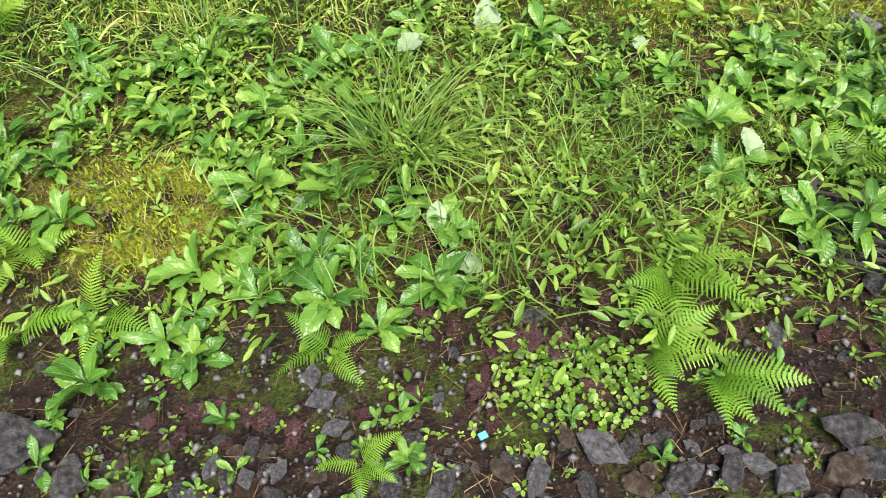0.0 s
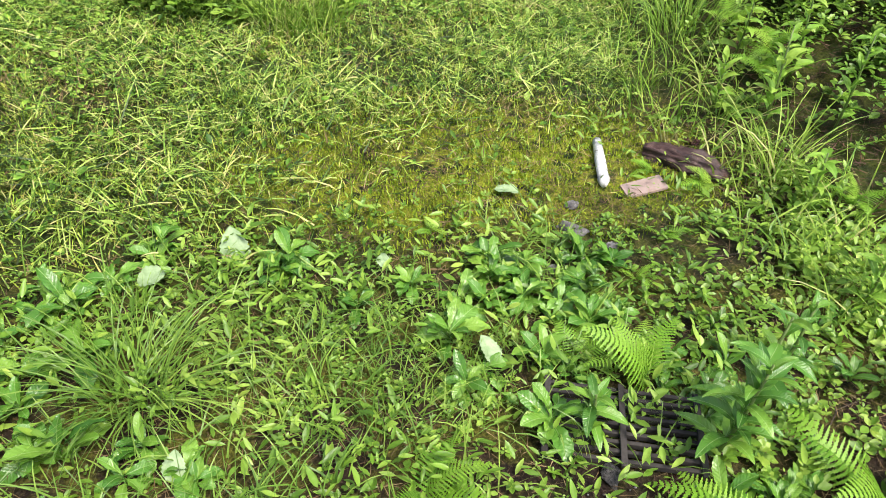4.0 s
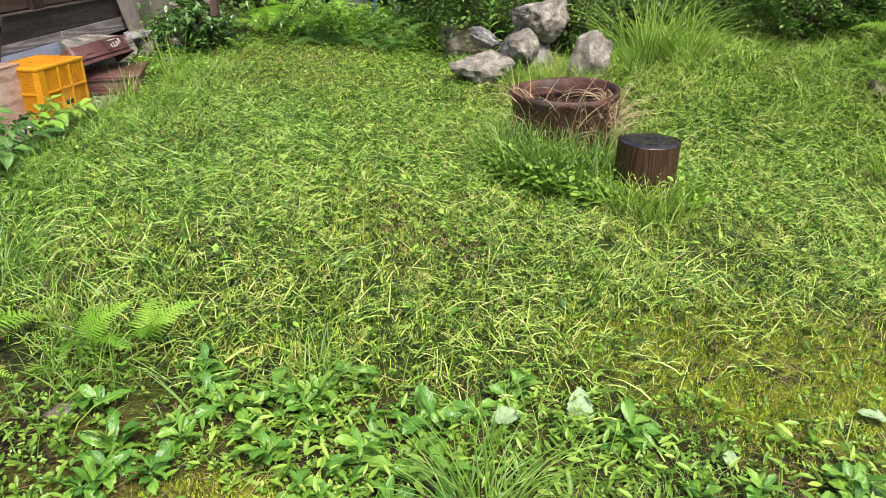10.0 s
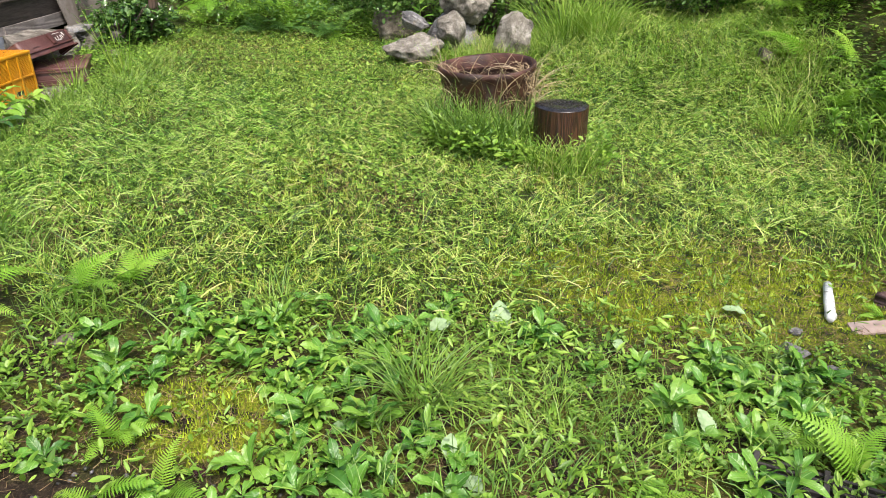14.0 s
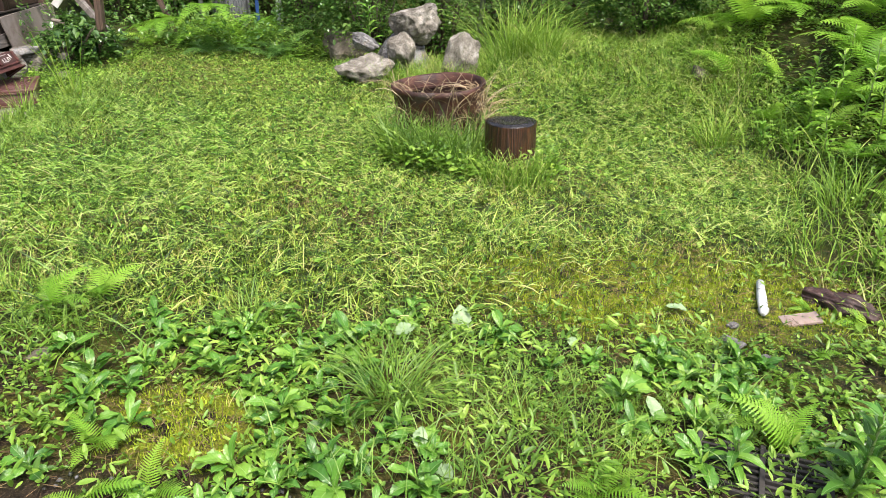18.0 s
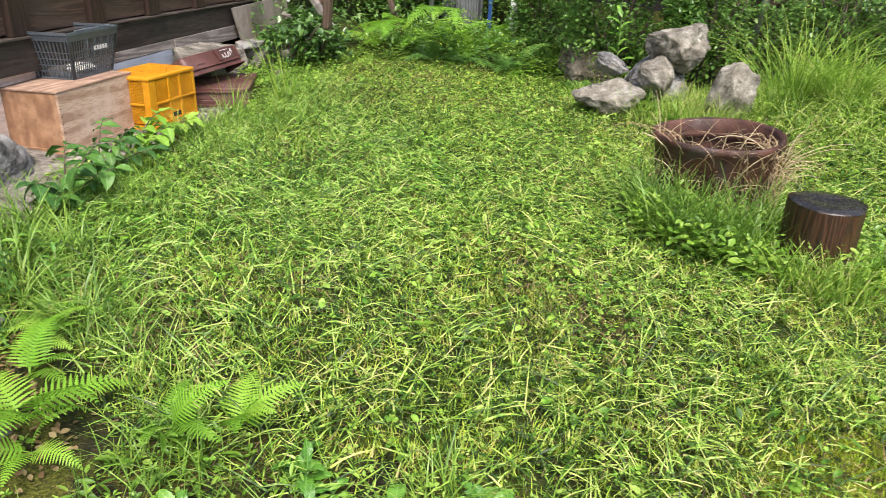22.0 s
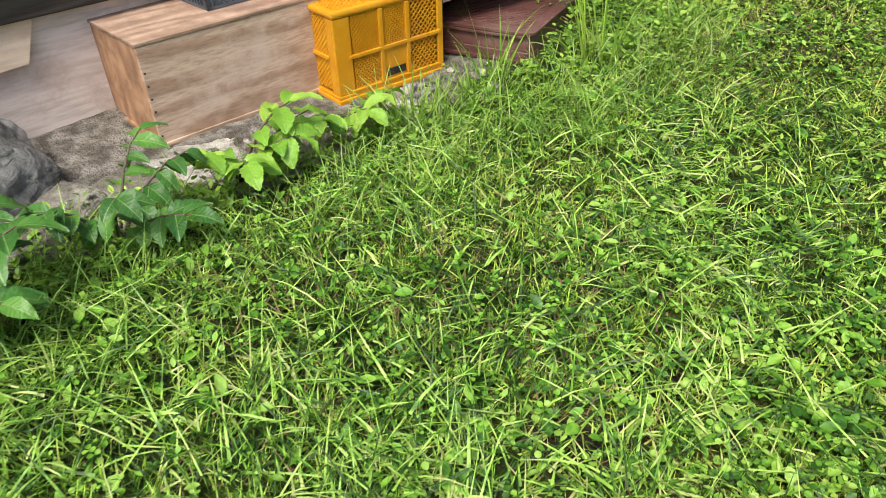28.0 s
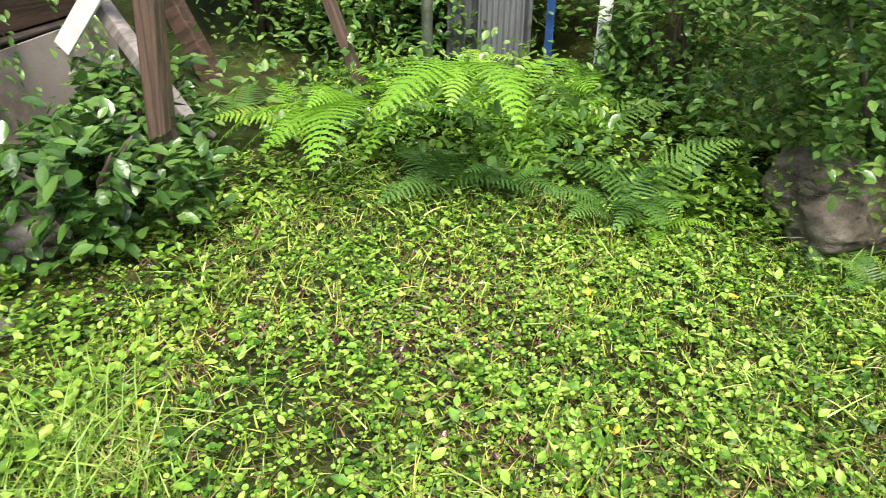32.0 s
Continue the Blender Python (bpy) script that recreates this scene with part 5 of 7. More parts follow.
def build_scraps():
    p = thing("broken_pipe", at_land(1.515, 2.64, 0.012, -16), "flaking white plastic pipe piece lying on moss", "pipe")
    part("barrel", tube([(0.0, -0.14, 0.012), (0.004, 0.0, 0.014), (0.012, 0.16, 0.012)], [0.021, 0.022, 0.018], 14), BIRCH, p, flat=False)
    part("torn_end", tube([(-0.004, -0.17, 0.012), (0.0, -0.135, 0.012)], [0.014, 0.025], 14), WHITE, p, flat=False)
    b = bmesh.new()
    box_into(b, -0.085, 0.085, -0.036, 0.036, 0.0, 0.012, 0.003)
    for v in b.verts:
        v.co.z += 0.01 * math.sin(v.co.x * 14) + 0.006 * math.sin(v.co.y * 40)
    single("tile_fragment", bm_mesh("tile_fragment", b, PINK_BOARD), at_land(1.62, 2.45, 0.01, 4), "wet pinkish broken tile lying beside the pipe", "tile fragment")
    for x, y, s, k in ((1.24, 2.24, 0.06, 61), (1.34, 2.13, 0.03, 62), (1.10, 2.05, 0.03, 63), (1.30, 2.38, 0.035, 64)):
        rock(x, y, float(land(x, y)) + 0.008, s, s * 0.7, s * 0.35, k, ROCK_BLUE, "small flat grey stone on the moss", "loose_stone", "stone", rz=20 * k, cuts=3)
    # a bent log shape stands in for a dark brown pile of needles
    log = bmesh.new()
    src = tube([(-0.17, 0.0, 0.0), (-0.08, 0.008, 0.006), (0.02, -0.006, 0.01), (0.10, 0.004, 0.004), (0.17, 0.0, -0.012)], [0.036, 0.052, 0.058, 0.05, 0.03], 22)
    me = bpy.data.meshes.new("needle_pile")
    src.to_mesh(me)
    src.free()
    log.from_mesh(me)
    bmesh.ops.subdivide_edges(log, edges=log.edges, cuts=2, use_grid_fill=True)
    for v in log.verts:
        v.co += Vector((0, v.co.y, v.co.z)) * (0.5 * noise.noise(Vector((v.co.x * 9, v.co.y * 70, v.co.z * 70))) + 0.3 * noise.noise(v.co * 22))
    single("needle_pile", bm_mesh("needle_pile", log, PILE_BROWN, False), at_land(1.87, 2.59, 0.012, -45), "dark brown pile of needles, shaped like a short log", "log")
    g = thing("drain_grate", at_land(1.03, 1.40, 0.015, -22, 4, 0), "dark old slatted grate half buried in weeds", "grate")
    for k in range(9):
        part("slat", slab(-0.20, 0.20, -0.105 + 0.026 * k, -0.094 + 0.026 * k, 0, 0.018, 0.002), NEAR_BLACK, g)
    for x in (-0.19, 0.0, 0.19):
        part("crossbar", slab(x - 0.008, x + 0.008, -0.12, 0.12, 0.019, 0.028, 0.002), NEAR_BLACK, g)
    e = thing("enamel_pan", at_land(1.0, 0.70, -0.01, 20, -38, 8) @ Matrix.Diagonal((0.62, 0.62, 0.62, 1)), "white enamel pan with a dark inside, tipped among stones", "pan")
    bm = bmesh.new()
    rings = []
    for r, z in ((0.0, 0.0), (0.09, 0.0), (0.115, 0.02), (0.125, 0.09), (0.135, 0.094), (0.135, 0.1), (0.118, 0.096), (0.108, 0.03), (0.085, 0.012), (0.0, 0.012)):
        rings.append([bm.verts.new((max(r, 0.001) * math.cos(a), max(r, 0.001) * math.sin(a), z)) for a in (2 * math.pi * k / 40 for k in range(40))])
    for r0, r1 in zip(rings, rings[1:]):
        for k in range(40):
            bm.faces.new((r0[k], r0[(k + 1) % 40], r1[(k + 1) % 40], r1[k]))
    part("bowl", bm, ENAMEL, e, flat=False)
    part("handle", tube([(0.13, 0, 0.09), (0.17, 0.01, 0.1), (0.26, 0.02, 0.1), (0.3, 0.02, 0.095)], [0.012, 0.011, 0.012, 0.01], 10), ENAMEL, e, flat=False)
    post = slab(-0.05, 0.05, -0.6, 0.6, -0.05, 0.05, 0.01)
    single("timber_post", bm_mesh("timber_post", post, PANEL), pose(1.2, 0.755, 0.03, 0, 0, -57), "weathered grey timber post lying at the bed's edge", "post")
    single("plastic_scrap", bm_mesh("plastic_scrap", slab(-0.009, 0.009, -0.007, 0.007, 0, 0.006, 0.001), BLUE_BIT), at_land(0.075, 0.925, 0.012, 30, 10, 10), "small turquoise plastic chip on the soil", "plastic chip")


build_cauldron()
build_stump()
build_rocks()
build_scraps()


def build_pebbles():
    spots = [(-0.85, 0.90, 0.10), (-0.72, 0.83, 0.065), (-0.62, 0.80, 0.05), (-0.25, 1.0, 0.04), (-0.22, 0.94, 0.035), (-0.08, 0.90, 0.033), (-0.1, 0.82, 0.04), (-0.04, 0.87, 0.028), (0.11, 0.86, 0.04), (0.18, 0.85, 0.04), (0.30, 0.90, 0.06), (0.19, 1.2, 0.042), (0.79, 0.94, 0.072), (0.81, 0.88, 0.06), (0.75, 0.86, 0.06), (0.65, 0.84, 0.05), (0.59, 0.87, 0.04), (0.54, 0.85, 0.045), (-0.19, 0.89, 0.03), (0.0, 0.83, 0.04), (0.24, 0.92, 0.035), (-0.28, 1.05, 0.035), (0.70, 1.15, 0.04), (0.60, 1.08, 0.03), (0.95, 1.28, 0.04), (0.45, 0.84, 0.05), (0.36, 0.83, 0.045), (-0.32, 0.85, 0.03), (-0.45, 0.86, 0.03), (0.88, 0.80, 0.06), (0.70, 0.78, 0.05), (0.42, 0.92, 0.03)]
    rnd = random.Random(5)
    spots += [(rnd.uniform(-0.95, 1.0), rnd.uniform(0.55, 0.92), rnd.uniform(0.012, 0.032)) for _ in range(260)]
    spots += [(rnd.uniform(-0.9, 0.95), rnd.uniform(0.85, 1.12), rnd.uniform(0.008, 0.022)) for _ in range(60)]
    kinds = [(bm_mesh("pebble", stone_bm(1.15, 0.85, 0.6, 200 + k, 0.22, 4, 0.9), (PEBBLE, PEBBLE, PEBBLE_TAN, PEBBLE_GREY, PEBBLE_GREY, PEBBLE)[k], False)) for k in range(6)]
    for i, (x, y, s) in enumerate(spots):
        s *= 0.74
        ob = new("pebble", kinds[1 if (x, y) in ((0.79, 0.94), (0.19, 1.2)) else i % 6])
        m = at_land(x, y, s * 0.34, rnd.uniform(0, 360), rnd.uniform(-12, 12), rnd.uniform(-12, 12))
        ob.matrix_basis = m @ Matrix.Diagonal((s, s, s, 1))
        tagged(ob, "smooth wet dark pebble in the soil" if i % 6 != 2 else "wet tan pebble in the soil", "pebble", "pebbles in front of the bed")


build_pebbles()


def build_grit():
    n = 2600
    x, y = RNG.uniform(-1.1, 1.35, n), 0.5 + 0.75 * RNG.uniform(0, 1, n) ** 1.5
    s = 0.003 + 0.010 * RNG.uniform(0, 1, n) ** 2
    base = np.array([(1, 0, 0), (0.2, 0.9, 0.1), (-0.9, 0.1, 0), (-0.1, -0.8, 0.1), (0.1, 0, 0.7), (0, 0.1, -0.6)])
    p = np.stack([x, y, land(x, y) + s * 0.3 + 0.004], 1)
    a = RNG.uniform(0, 6.283, n)
    ca, sa = np.cos(a)[:, None], np.sin(a)[:, None]
    q = base[None] * RNG.uniform(0.7, 1.3, (n, 6, 1))
    q = np.stack([q[..., 0] * ca - q[..., 1] * sa, q[..., 0] * sa + q[..., 1] * ca, q[..., 2]], 2)
    v = (p[:, None] + q * s[:, None, None]).reshape(-1, 3)
    tri = np.array([(0, 1, 4), (1, 2, 4), (2, 3, 4), (3, 0, 4), (1, 0, 5), (2, 1, 5), (3, 2, 5), (0, 3, 5)])
    f = (np.arange(n)[:, None, None] * 6 + tri[None]).reshape(-1, 3)
    tagged(new("grit", np_mesh("grit", v, f, GRIT)), "fine grey and brown grit on wet soil", "gravel", kind="stuff")


build_grit()


# ---- the back of the yard ----
def build_back_things():
    def pole(name, a, b, r, mat, label, cat, group=""):
        me = bm_mesh(name, tube([a, tuple(0.5 * (p + q) for p, q in zip(a, b)), b], r, 12), mat, False)
        single(name, me, Matrix.Identity(4), label, cat, group)

    pole("steel_pole", (-3.13, 9.0, 0.2), (-3.13, 9.0, 2.4), 0.03, STEEL, "grey galvanised steel pole", "pole", "poles at the back")
    pole("steel_pole", (0.36, 9.0, 0.3), (0.62, 9.0, 2.4), 0.035, STEEL, "leaning grey galvanised steel pole", "pole", "poles at the back")
    pole("steel_pole", (1.85, 9.0, 0.3), (1.83, 9.0, 2.4), 0.032, STEEL, "grey galvanised steel pole", "pole", "poles at the back")
    pole("rusty_pole", (0.86, 9.2, 0.3), (0.88, 9.2, 2.4), 0.035, RUSTY_POLE, "rusty red-brown pole in the shade", "pole", "poles at the back")
    pole("rusty_pole", (1.52, 9.6, 0.3), (1.5, 9.6, 2.4), 0.035, RUSTY_POLE, "rusty brown pole in the shade", "pole", "poles at the back")
    pole("white_pipe", (0.85, 9.35, 0.98), (2.3, 9.5, 1.53), 0.055, WHITE, "dirty white pipe lying on a stack", "pipe")
    for (a, b, w, mat, label) in (
        ((-3.70, 7.38, 0.2), (-3.53, 7.38, 2.2), 0.075, BROWN_WOOD, "rough brown wooden post, leaning a little"),
        ((-3.72, 7.62, 0.58), (-4.12, 7.70, 1.05), 0.06, GREY_WOOD, "grey weathered batten leaning behind the post"),
        ((-3.36, 8.7, 0.35), (-3.95, 8.7, 2.0), 0.055, BROWN_WOOD, "brown wooden brace covered with creepers"),
        ((-4.25, 8.75, 0.3), (-4.8, 8.75, 1.45), 0.10, DARK_WOOD, "dark wooden brace leaning behind the board"),
        ((-2.22, 9.3, 0.4), (-2.2, 9.3, 2.3), 0.07, WHITE, "white wooden post behind the shrubs"),
    ):
        d = Vector(b) - Vector(a)
        me = bm_mesh("timber_post", slab(-w / 2, w / 2, -w / 2, w / 2, 0, d.length, 0.008), mat)
        single("timber_post", me, Matrix.Translation(a) @ d.to_track_quat("Z", "Y").to_matrix().to_4x4(), label, "post")
    a, b = Vector((-4.24, 7.62, 0.84)), Vector((-3.54, 7.62, 1.58))
    board = thing("white_board", Matrix.Translation(a) @ (b - a).to_track_quat("Z", "Y").to_matrix().to_4x4(), "white ribbed board leaning across the gap", "board")
    part("face", slab(-0.012, 0.0, -0.038, 0.038, 0, (b - a).length, 0.002), WHITE, board)
    for k in range(4):
        part("rib", slab(0.0005, 0.008, -0.036 + 0.020 * k, -0.025 + 0.020 * k, 0, (b - a).length, 0.002), WHITE, board)

    def sheet(x, y, z0, w, h, turn, lean, mat, label):
        n = 40
        bm = bmesh.new()
        front, back = [], []
        for rows, off in ((front, 0.0), (back, 0.004)):
            for z in (0.0, h):
                rows.append([bm.verts.new((-w / 2 + w * k / n, off + 0.012 * math.sin(k * 2 * math.pi / 5), z)) for k in range(n + 1)])
        for rows in (front, back):
            for k in range(n):
                bm.faces.new((rows[0][k], rows[0][k + 1], rows[1][k + 1], rows[1][k]))
        single("corrugated_sheet", bm_mesh("corrugated_sheet", bm, mat, False), pose(x, y, z0, lean, 0, turn), label, "metal sheet", "sheets at the back")

    sheet(-2.78, 9.25, 0.35, 0.26, 1.15, 8, -8, SHEET, "pale corrugated metal sheet standing in ferns")
    sheet(-2.88, 9.40, 0.5, 0.5, 1.9, 0, -4, SHEET_DARK, "dull grey corrugated sheet standing upright")
    sheet(-2.52, 9.35, 0.5, 0.045, 1.8, 0, -4, BLUE, "narrow blue sheet standing upright")
    bm = slab(-0.35, 0.35, -0.015, 0.015, 0, 0.9, 0.004)
    single("wall_panel", bm_mesh("wall_panel", bm, GREY_WOOD), pose(-1.65, 9.55, 1.25, -3, 0, 0), "weathered beige board behind the shrub", "board")
    # a dark stack under cover
    rnd = random.Random(11)
    for k in range(14):
        z = 0.55 + 0.085 * (k % 9)
        x = -0.2 + 0.35 * (k // 5) + rnd.uniform(-0.1, 0.1)
        me = bm_mesh("stacked_timber", slab(-0.9, 0.9, -0.05, 0.05, -0.035, 0.035, 0.006), DARK_WOOD if k % 3 else GREY_WOOD)
        single("stacked_timber", me, pose(x + 0.9, 9.75 + rnd.uniform(-0.08, 0.1), z, rnd.uniform(-5, 5), rnd.uniform(-7, 3), rnd.uniform(-8, 8)), "dark old timber stacked at the back", "timber", "stack of timber")
    # added near-black backdrop in place of the dark depth behind the poles
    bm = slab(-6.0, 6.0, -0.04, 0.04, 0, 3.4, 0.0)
    single("dark_backdrop", bm_mesh("dark_backdrop", bm, NEAR_BLACK), pose(-1.0, 10.6, 0.3), "dark backdrop sheet standing in for deep shade", "wall", kind="structure")
    # added roof, out of view, that keeps skylight off the back
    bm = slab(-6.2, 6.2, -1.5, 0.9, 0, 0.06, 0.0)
    single("back_shade_roof", bm_mesh("back_shade_roof", bm, NEAR_BLACK), pose(-1.0, 11.3, 2.55, 4, 0, 0), "unseen dark roof added to shade the back of the yard", "roof", kind="structure")


build_back_things()


def build_fallen_branch():
    b = thing("fallen_branch", Matrix.Translation((-4.30, 7.80, 0.63)), "pale bare fallen branch lying over the low shrub", "branch")
    part("limb", tube([(-0.1, 0.0, 0.05), (0.12, 0.02, -0.02), (0.3, 0.04, -0.08), (0.52, 0.08, -0.20)], [0.022, 0.028, 0.026, 0.016], 9), DRY_BARK, b, flat=False)
    part("side_twig", tube([(0.12, 0.02, -0.02), (0.2, -0.03, 0.05), (0.26, -0.05, 0.13)], [0.009, 0.007, 0.003], 6), DRY_BARK, b, flat=False)


build_fallen_branch()


# ---- plants ----
def frond_mesh(name, L, W, pairs, a0, a1, seed, mat):
    """One fern frond along +x: a midrib that rises and droops, with toothed leaflets on both sides."""
    r = np.random.default_rng(seed)
    S = 60
    ang = np.radians(np.linspace(a0, a1, S + 1))
    sway = 0.12 * np.sin(np.linspace(0, 2.2, S + 1) + seed)
    px = np.concatenate([[0], np.cumsum(np.cos(ang[:-1]) * L / S)])
    pz = np.concatenate([[0], np.cumsum(np.sin(ang[:-1]) * L / S)])
    py = L * sway * np.linspace(0, 1, S + 1) ** 1.5 * 0.6
    V, F = [], []

    def quad(*p):
        F.append([len(V) + k for k in range(4)])
        V.extend(p)

    for k in range(0, S, 3):
        w = 0.006 * L / 0.35 * (1 - k / S) + 0.0006
        a, b = np.array((px[k], py[k], pz[k])), np.array((px[k + 3], py[k + 3], pz[k + 3]))
        o = np.array((0, w / 2, 0))
        quad(a - o, a + o, b + o * 0.9, b - o * 0.9)
    gap = 0.86 / pairs
    for i in range(pairs):
        s = 0.13 + gap * i
        k = s * S
        k0 = int(k)
        c = np.array((np.interp(k, range(S + 1), px), np.interp(k, range(S + 1), py), np.interp(k, range(S + 1), pz)))
        t = np.array((math.cos(ang[k0]), 0, math.sin(ang[k0])))
        up = np.array((-t[2], 0, t[0]))
        u = (s - 0.13) / 0.87
        ln = W * min(1.0, 0.7 + u * 2.6) * (1 - u) ** 0.9 * r.uniform(0.9, 1.06)
        if ln < 0.004:
            continue
        teeth = max(3, int(11 * ln / W))
        half = gap * L * 0.74
        for sgn in (1, -1):
            d = np.array((0, sgn, 0)) * 0.94 + t * (0.28 + 0.25 * u)
            d /= np.linalg.norm(d)
            fwd = t - d * (t @ d)
            fwd /= np.linalg.norm(fwd)
            droop = r.uniform(0.1, 0.3)
            pts = [c + d * ln * q + up * (0.10 * ln * q - droop * ln * q * q) for q in np.linspace(0, 1, teeth + 1)]
            for j in range(teeth):
                q = (j + 0.5) / teeth
                h = half * (1 - q) ** 0.55 * 0.56 + half * 0.08
                a, b = pts[j], pts[j + 1]
                m = a * 0.25 + b * 0.75
                quad(a - (b - a) * 0.35, m + fwd * h + up * 0.002, b + (b - a) * 0.55, m - fwd * h + up * 0.002)
    return np_mesh(name, np.array(V), np.array(F), mat)


FRONDS = {}
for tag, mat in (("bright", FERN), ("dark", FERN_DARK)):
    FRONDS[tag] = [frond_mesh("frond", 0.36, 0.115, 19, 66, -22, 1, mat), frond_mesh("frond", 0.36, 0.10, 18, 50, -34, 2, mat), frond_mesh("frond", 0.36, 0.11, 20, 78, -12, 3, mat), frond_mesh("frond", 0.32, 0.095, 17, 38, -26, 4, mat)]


def fern(x, y, size, seed, tag="bright", fronds=6, face=None, spread=360, label="", base=0.0, tip=0.0):
    r = random.Random(seed)
    f = thing("fern", at_land(x, y, base), label or ("fresh bright green fern" if tag == "bright" else "fern coloured darker for the shade"), "fern", "ferns")
    a0 = r.uniform(0, 360) if face is None else face - spread / 2
    for k in range(fronds):
        me = FRONDS[tag][r.randrange(4)]
        s = size / 0.36 * r.uniform(0.85, 1.3)
        ob = part("frond", me, None, f)
        ob.matrix_basis = pose(0, 0, 0, r.uniform(-22, 22), tip + r.uniform(-14, 14), a0 + spread * (k + r.uniform(0.2, 0.8)) / fronds) @ Matrix.Diagonal((s, s, s, 1))
    return f


def build_ferns():
    for i, (x, y, s, n, face, spread) in enumerate([
        (0.50, 1.30, 0.19, 6, -60, 260), (0.44, 1.12, 0.16, 4, -30, 140), (0.55, 1.06, 0.17, 4, -55, 100), (-1.0, 1.36, 0.17, 5, -90, 300), (-0.94, 1.14, 0.16, 4, -80, 240), (-0.77, 1.2, 0.15, 4, -60, 300),
        (-0.16, 0.87, 0.09, 4, -60, 300), (-0.25, 1.12, 0.12, 4, -90, 300), (1.03, 1.66, 0.18, 4, 90, 240), (1.22, 1.06, 0.26, 5, 180, 150), (1.10, 0.92, 0.22, 5, 200, 180), (1.18, 1.55, 0.24, 5, 100, 200), (1.55, 1.12, 0.26, 5, 180, 200),
        (-1.88, 1.95, 0.26, 7, -60, 320), (-1.76, 1.86, 0.20, 4, -40, 240), (-2.03, 2.12, 0.19, 4, 60, 200), (-2.12, 2.22, 0.15, 3, 60, 200), (-1.50, 2.08, 0.22, 4, 20, 240), (-1.34, 2.16, 0.20, 4, 20, 220), (-2.33, 2.46, 0.13, 4, 0, 300), (-2.18, 2.36, 0.15, 4, 0, 300), (-2.9, 2.28, 0.24, 4, 0, 220),
        (1.72, 2.56, 0.14, 3, 170, 120), (1.92, 2.45, 0.16, 3, 180, 160), (1.55, 2.15, 0.10, 4, -90, 300), (1.35, 1.95, 0.10, 4, -90, 300), (0.75, 2.3, 0.08, 4, 0, 360), (-0.45, 4.5, 0.16, 5, -90, 220), (0.74, 4.28, 0.12, 4, -60, 220), (0.12, 4.45, 0.13, 4, -90, 200), (1.25, 0.78, 0.2, 4, 150, 200),
    ]):
        fern(x, y, s, 300 + i, "bright", n, face, spread, "", 0.05 if -2.2 < x < -1.3 and y > 1.8 else 0.0)
    for i, (x, y, s, n, tag) in enumerate([
        (2.92, 6.86, 0.46, 8, "bright"), (3.25, 6.75, 0.50, 8, "bright"), (3.4, 5.75, 0.46, 8, "bright"), (3.1, 7.2, 0.50, 7, "bright"), (2.72, 7.15, 0.40, 5, "bright"), (3.35, 7.6, 0.55, 7, "bright"), (3.0, 5.05, 0.30, 7, "bright"), (2.85, 5.2, 0.24, 6, "bright"), (2.8, 4.75, 0.22, 6, "bright"), (2.6, 5.35, 0.20, 5, "bright"), (2.72, 4.2, 0.22, 6, "bright"), (2.9, 3.95, 0.26, 6, "bright"), (2.62, 3.2, 0.2, 5, "bright"), (3.3, 5.3, 0.40, 8, "bright"), (3.1, 4.95, 0.26, 5, "bright"), (3.25, 4.7, 0.34, 8, "bright"), (3.0, 4.4, 0.20, 5, "bright"), (2.62, 3.55, 0.18, 5, "bright"), (2.5, 3.05, 0.20, 4, "bright"), (2.75, 2.45, 0.24, 5, "bright"), (2.3, 2.95, 0.17, 4, "bright"), (3.0, 3.6, 0.24, 5, "bright"), (3.7, 6.2, 0.5, 6, "bright"), (3.75, 7.0, 0.5, 6, "bright"), (3.3, 3.0, 0.3, 5, "bright"), (2.95, 5.35, 0.24, 5, "bright"), (2.35, 2.2, 0.2, 5, "bright"),
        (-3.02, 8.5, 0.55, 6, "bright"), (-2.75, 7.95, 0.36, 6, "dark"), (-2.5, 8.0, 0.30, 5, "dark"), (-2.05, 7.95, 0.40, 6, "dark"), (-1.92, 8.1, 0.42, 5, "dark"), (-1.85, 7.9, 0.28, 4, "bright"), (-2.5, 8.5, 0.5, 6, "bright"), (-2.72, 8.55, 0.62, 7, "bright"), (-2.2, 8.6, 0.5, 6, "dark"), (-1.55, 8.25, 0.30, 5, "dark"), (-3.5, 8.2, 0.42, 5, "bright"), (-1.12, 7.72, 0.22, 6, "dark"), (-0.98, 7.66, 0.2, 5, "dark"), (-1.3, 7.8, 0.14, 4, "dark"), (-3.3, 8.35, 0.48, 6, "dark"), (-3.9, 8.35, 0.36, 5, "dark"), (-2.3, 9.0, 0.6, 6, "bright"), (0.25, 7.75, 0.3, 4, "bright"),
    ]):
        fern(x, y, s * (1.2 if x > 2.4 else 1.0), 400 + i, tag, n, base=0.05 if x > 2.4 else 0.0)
    fern(0.70, 4.34, 0.17, 472, "bright", 4, 30, 140, "small bright fern beside the stump", 0.04)
    fern(0.12, 4.38, 0.15, 473, "bright", 4, 250, 180, "small bright fern between cauldron and stump", 0.06)
    # single ferns that arch over the brown hollow in the bank
    fern(2.62, 6.28, 0.44, 470, "bright", 3, 165, 70, "bright fern arching over a stone on the bank", 0.02)
    fern(2.86, 5.92, 0.36, 471, "bright", 4, 150, 150, "bright fern in front of the brown hollow", 0.0)
    # two that hang forward over the lawn
    fern(-3.12, 7.80, 0.52, 480, "bright", 5, 240, 110, "large bright fern bending over the lawn's edge", 0.34, 28)
    fern(-2.68, 7.98, 0.48, 481, "bright", 5, 280, 120, "bright fern hanging before the dark ones", 0.50, 30)


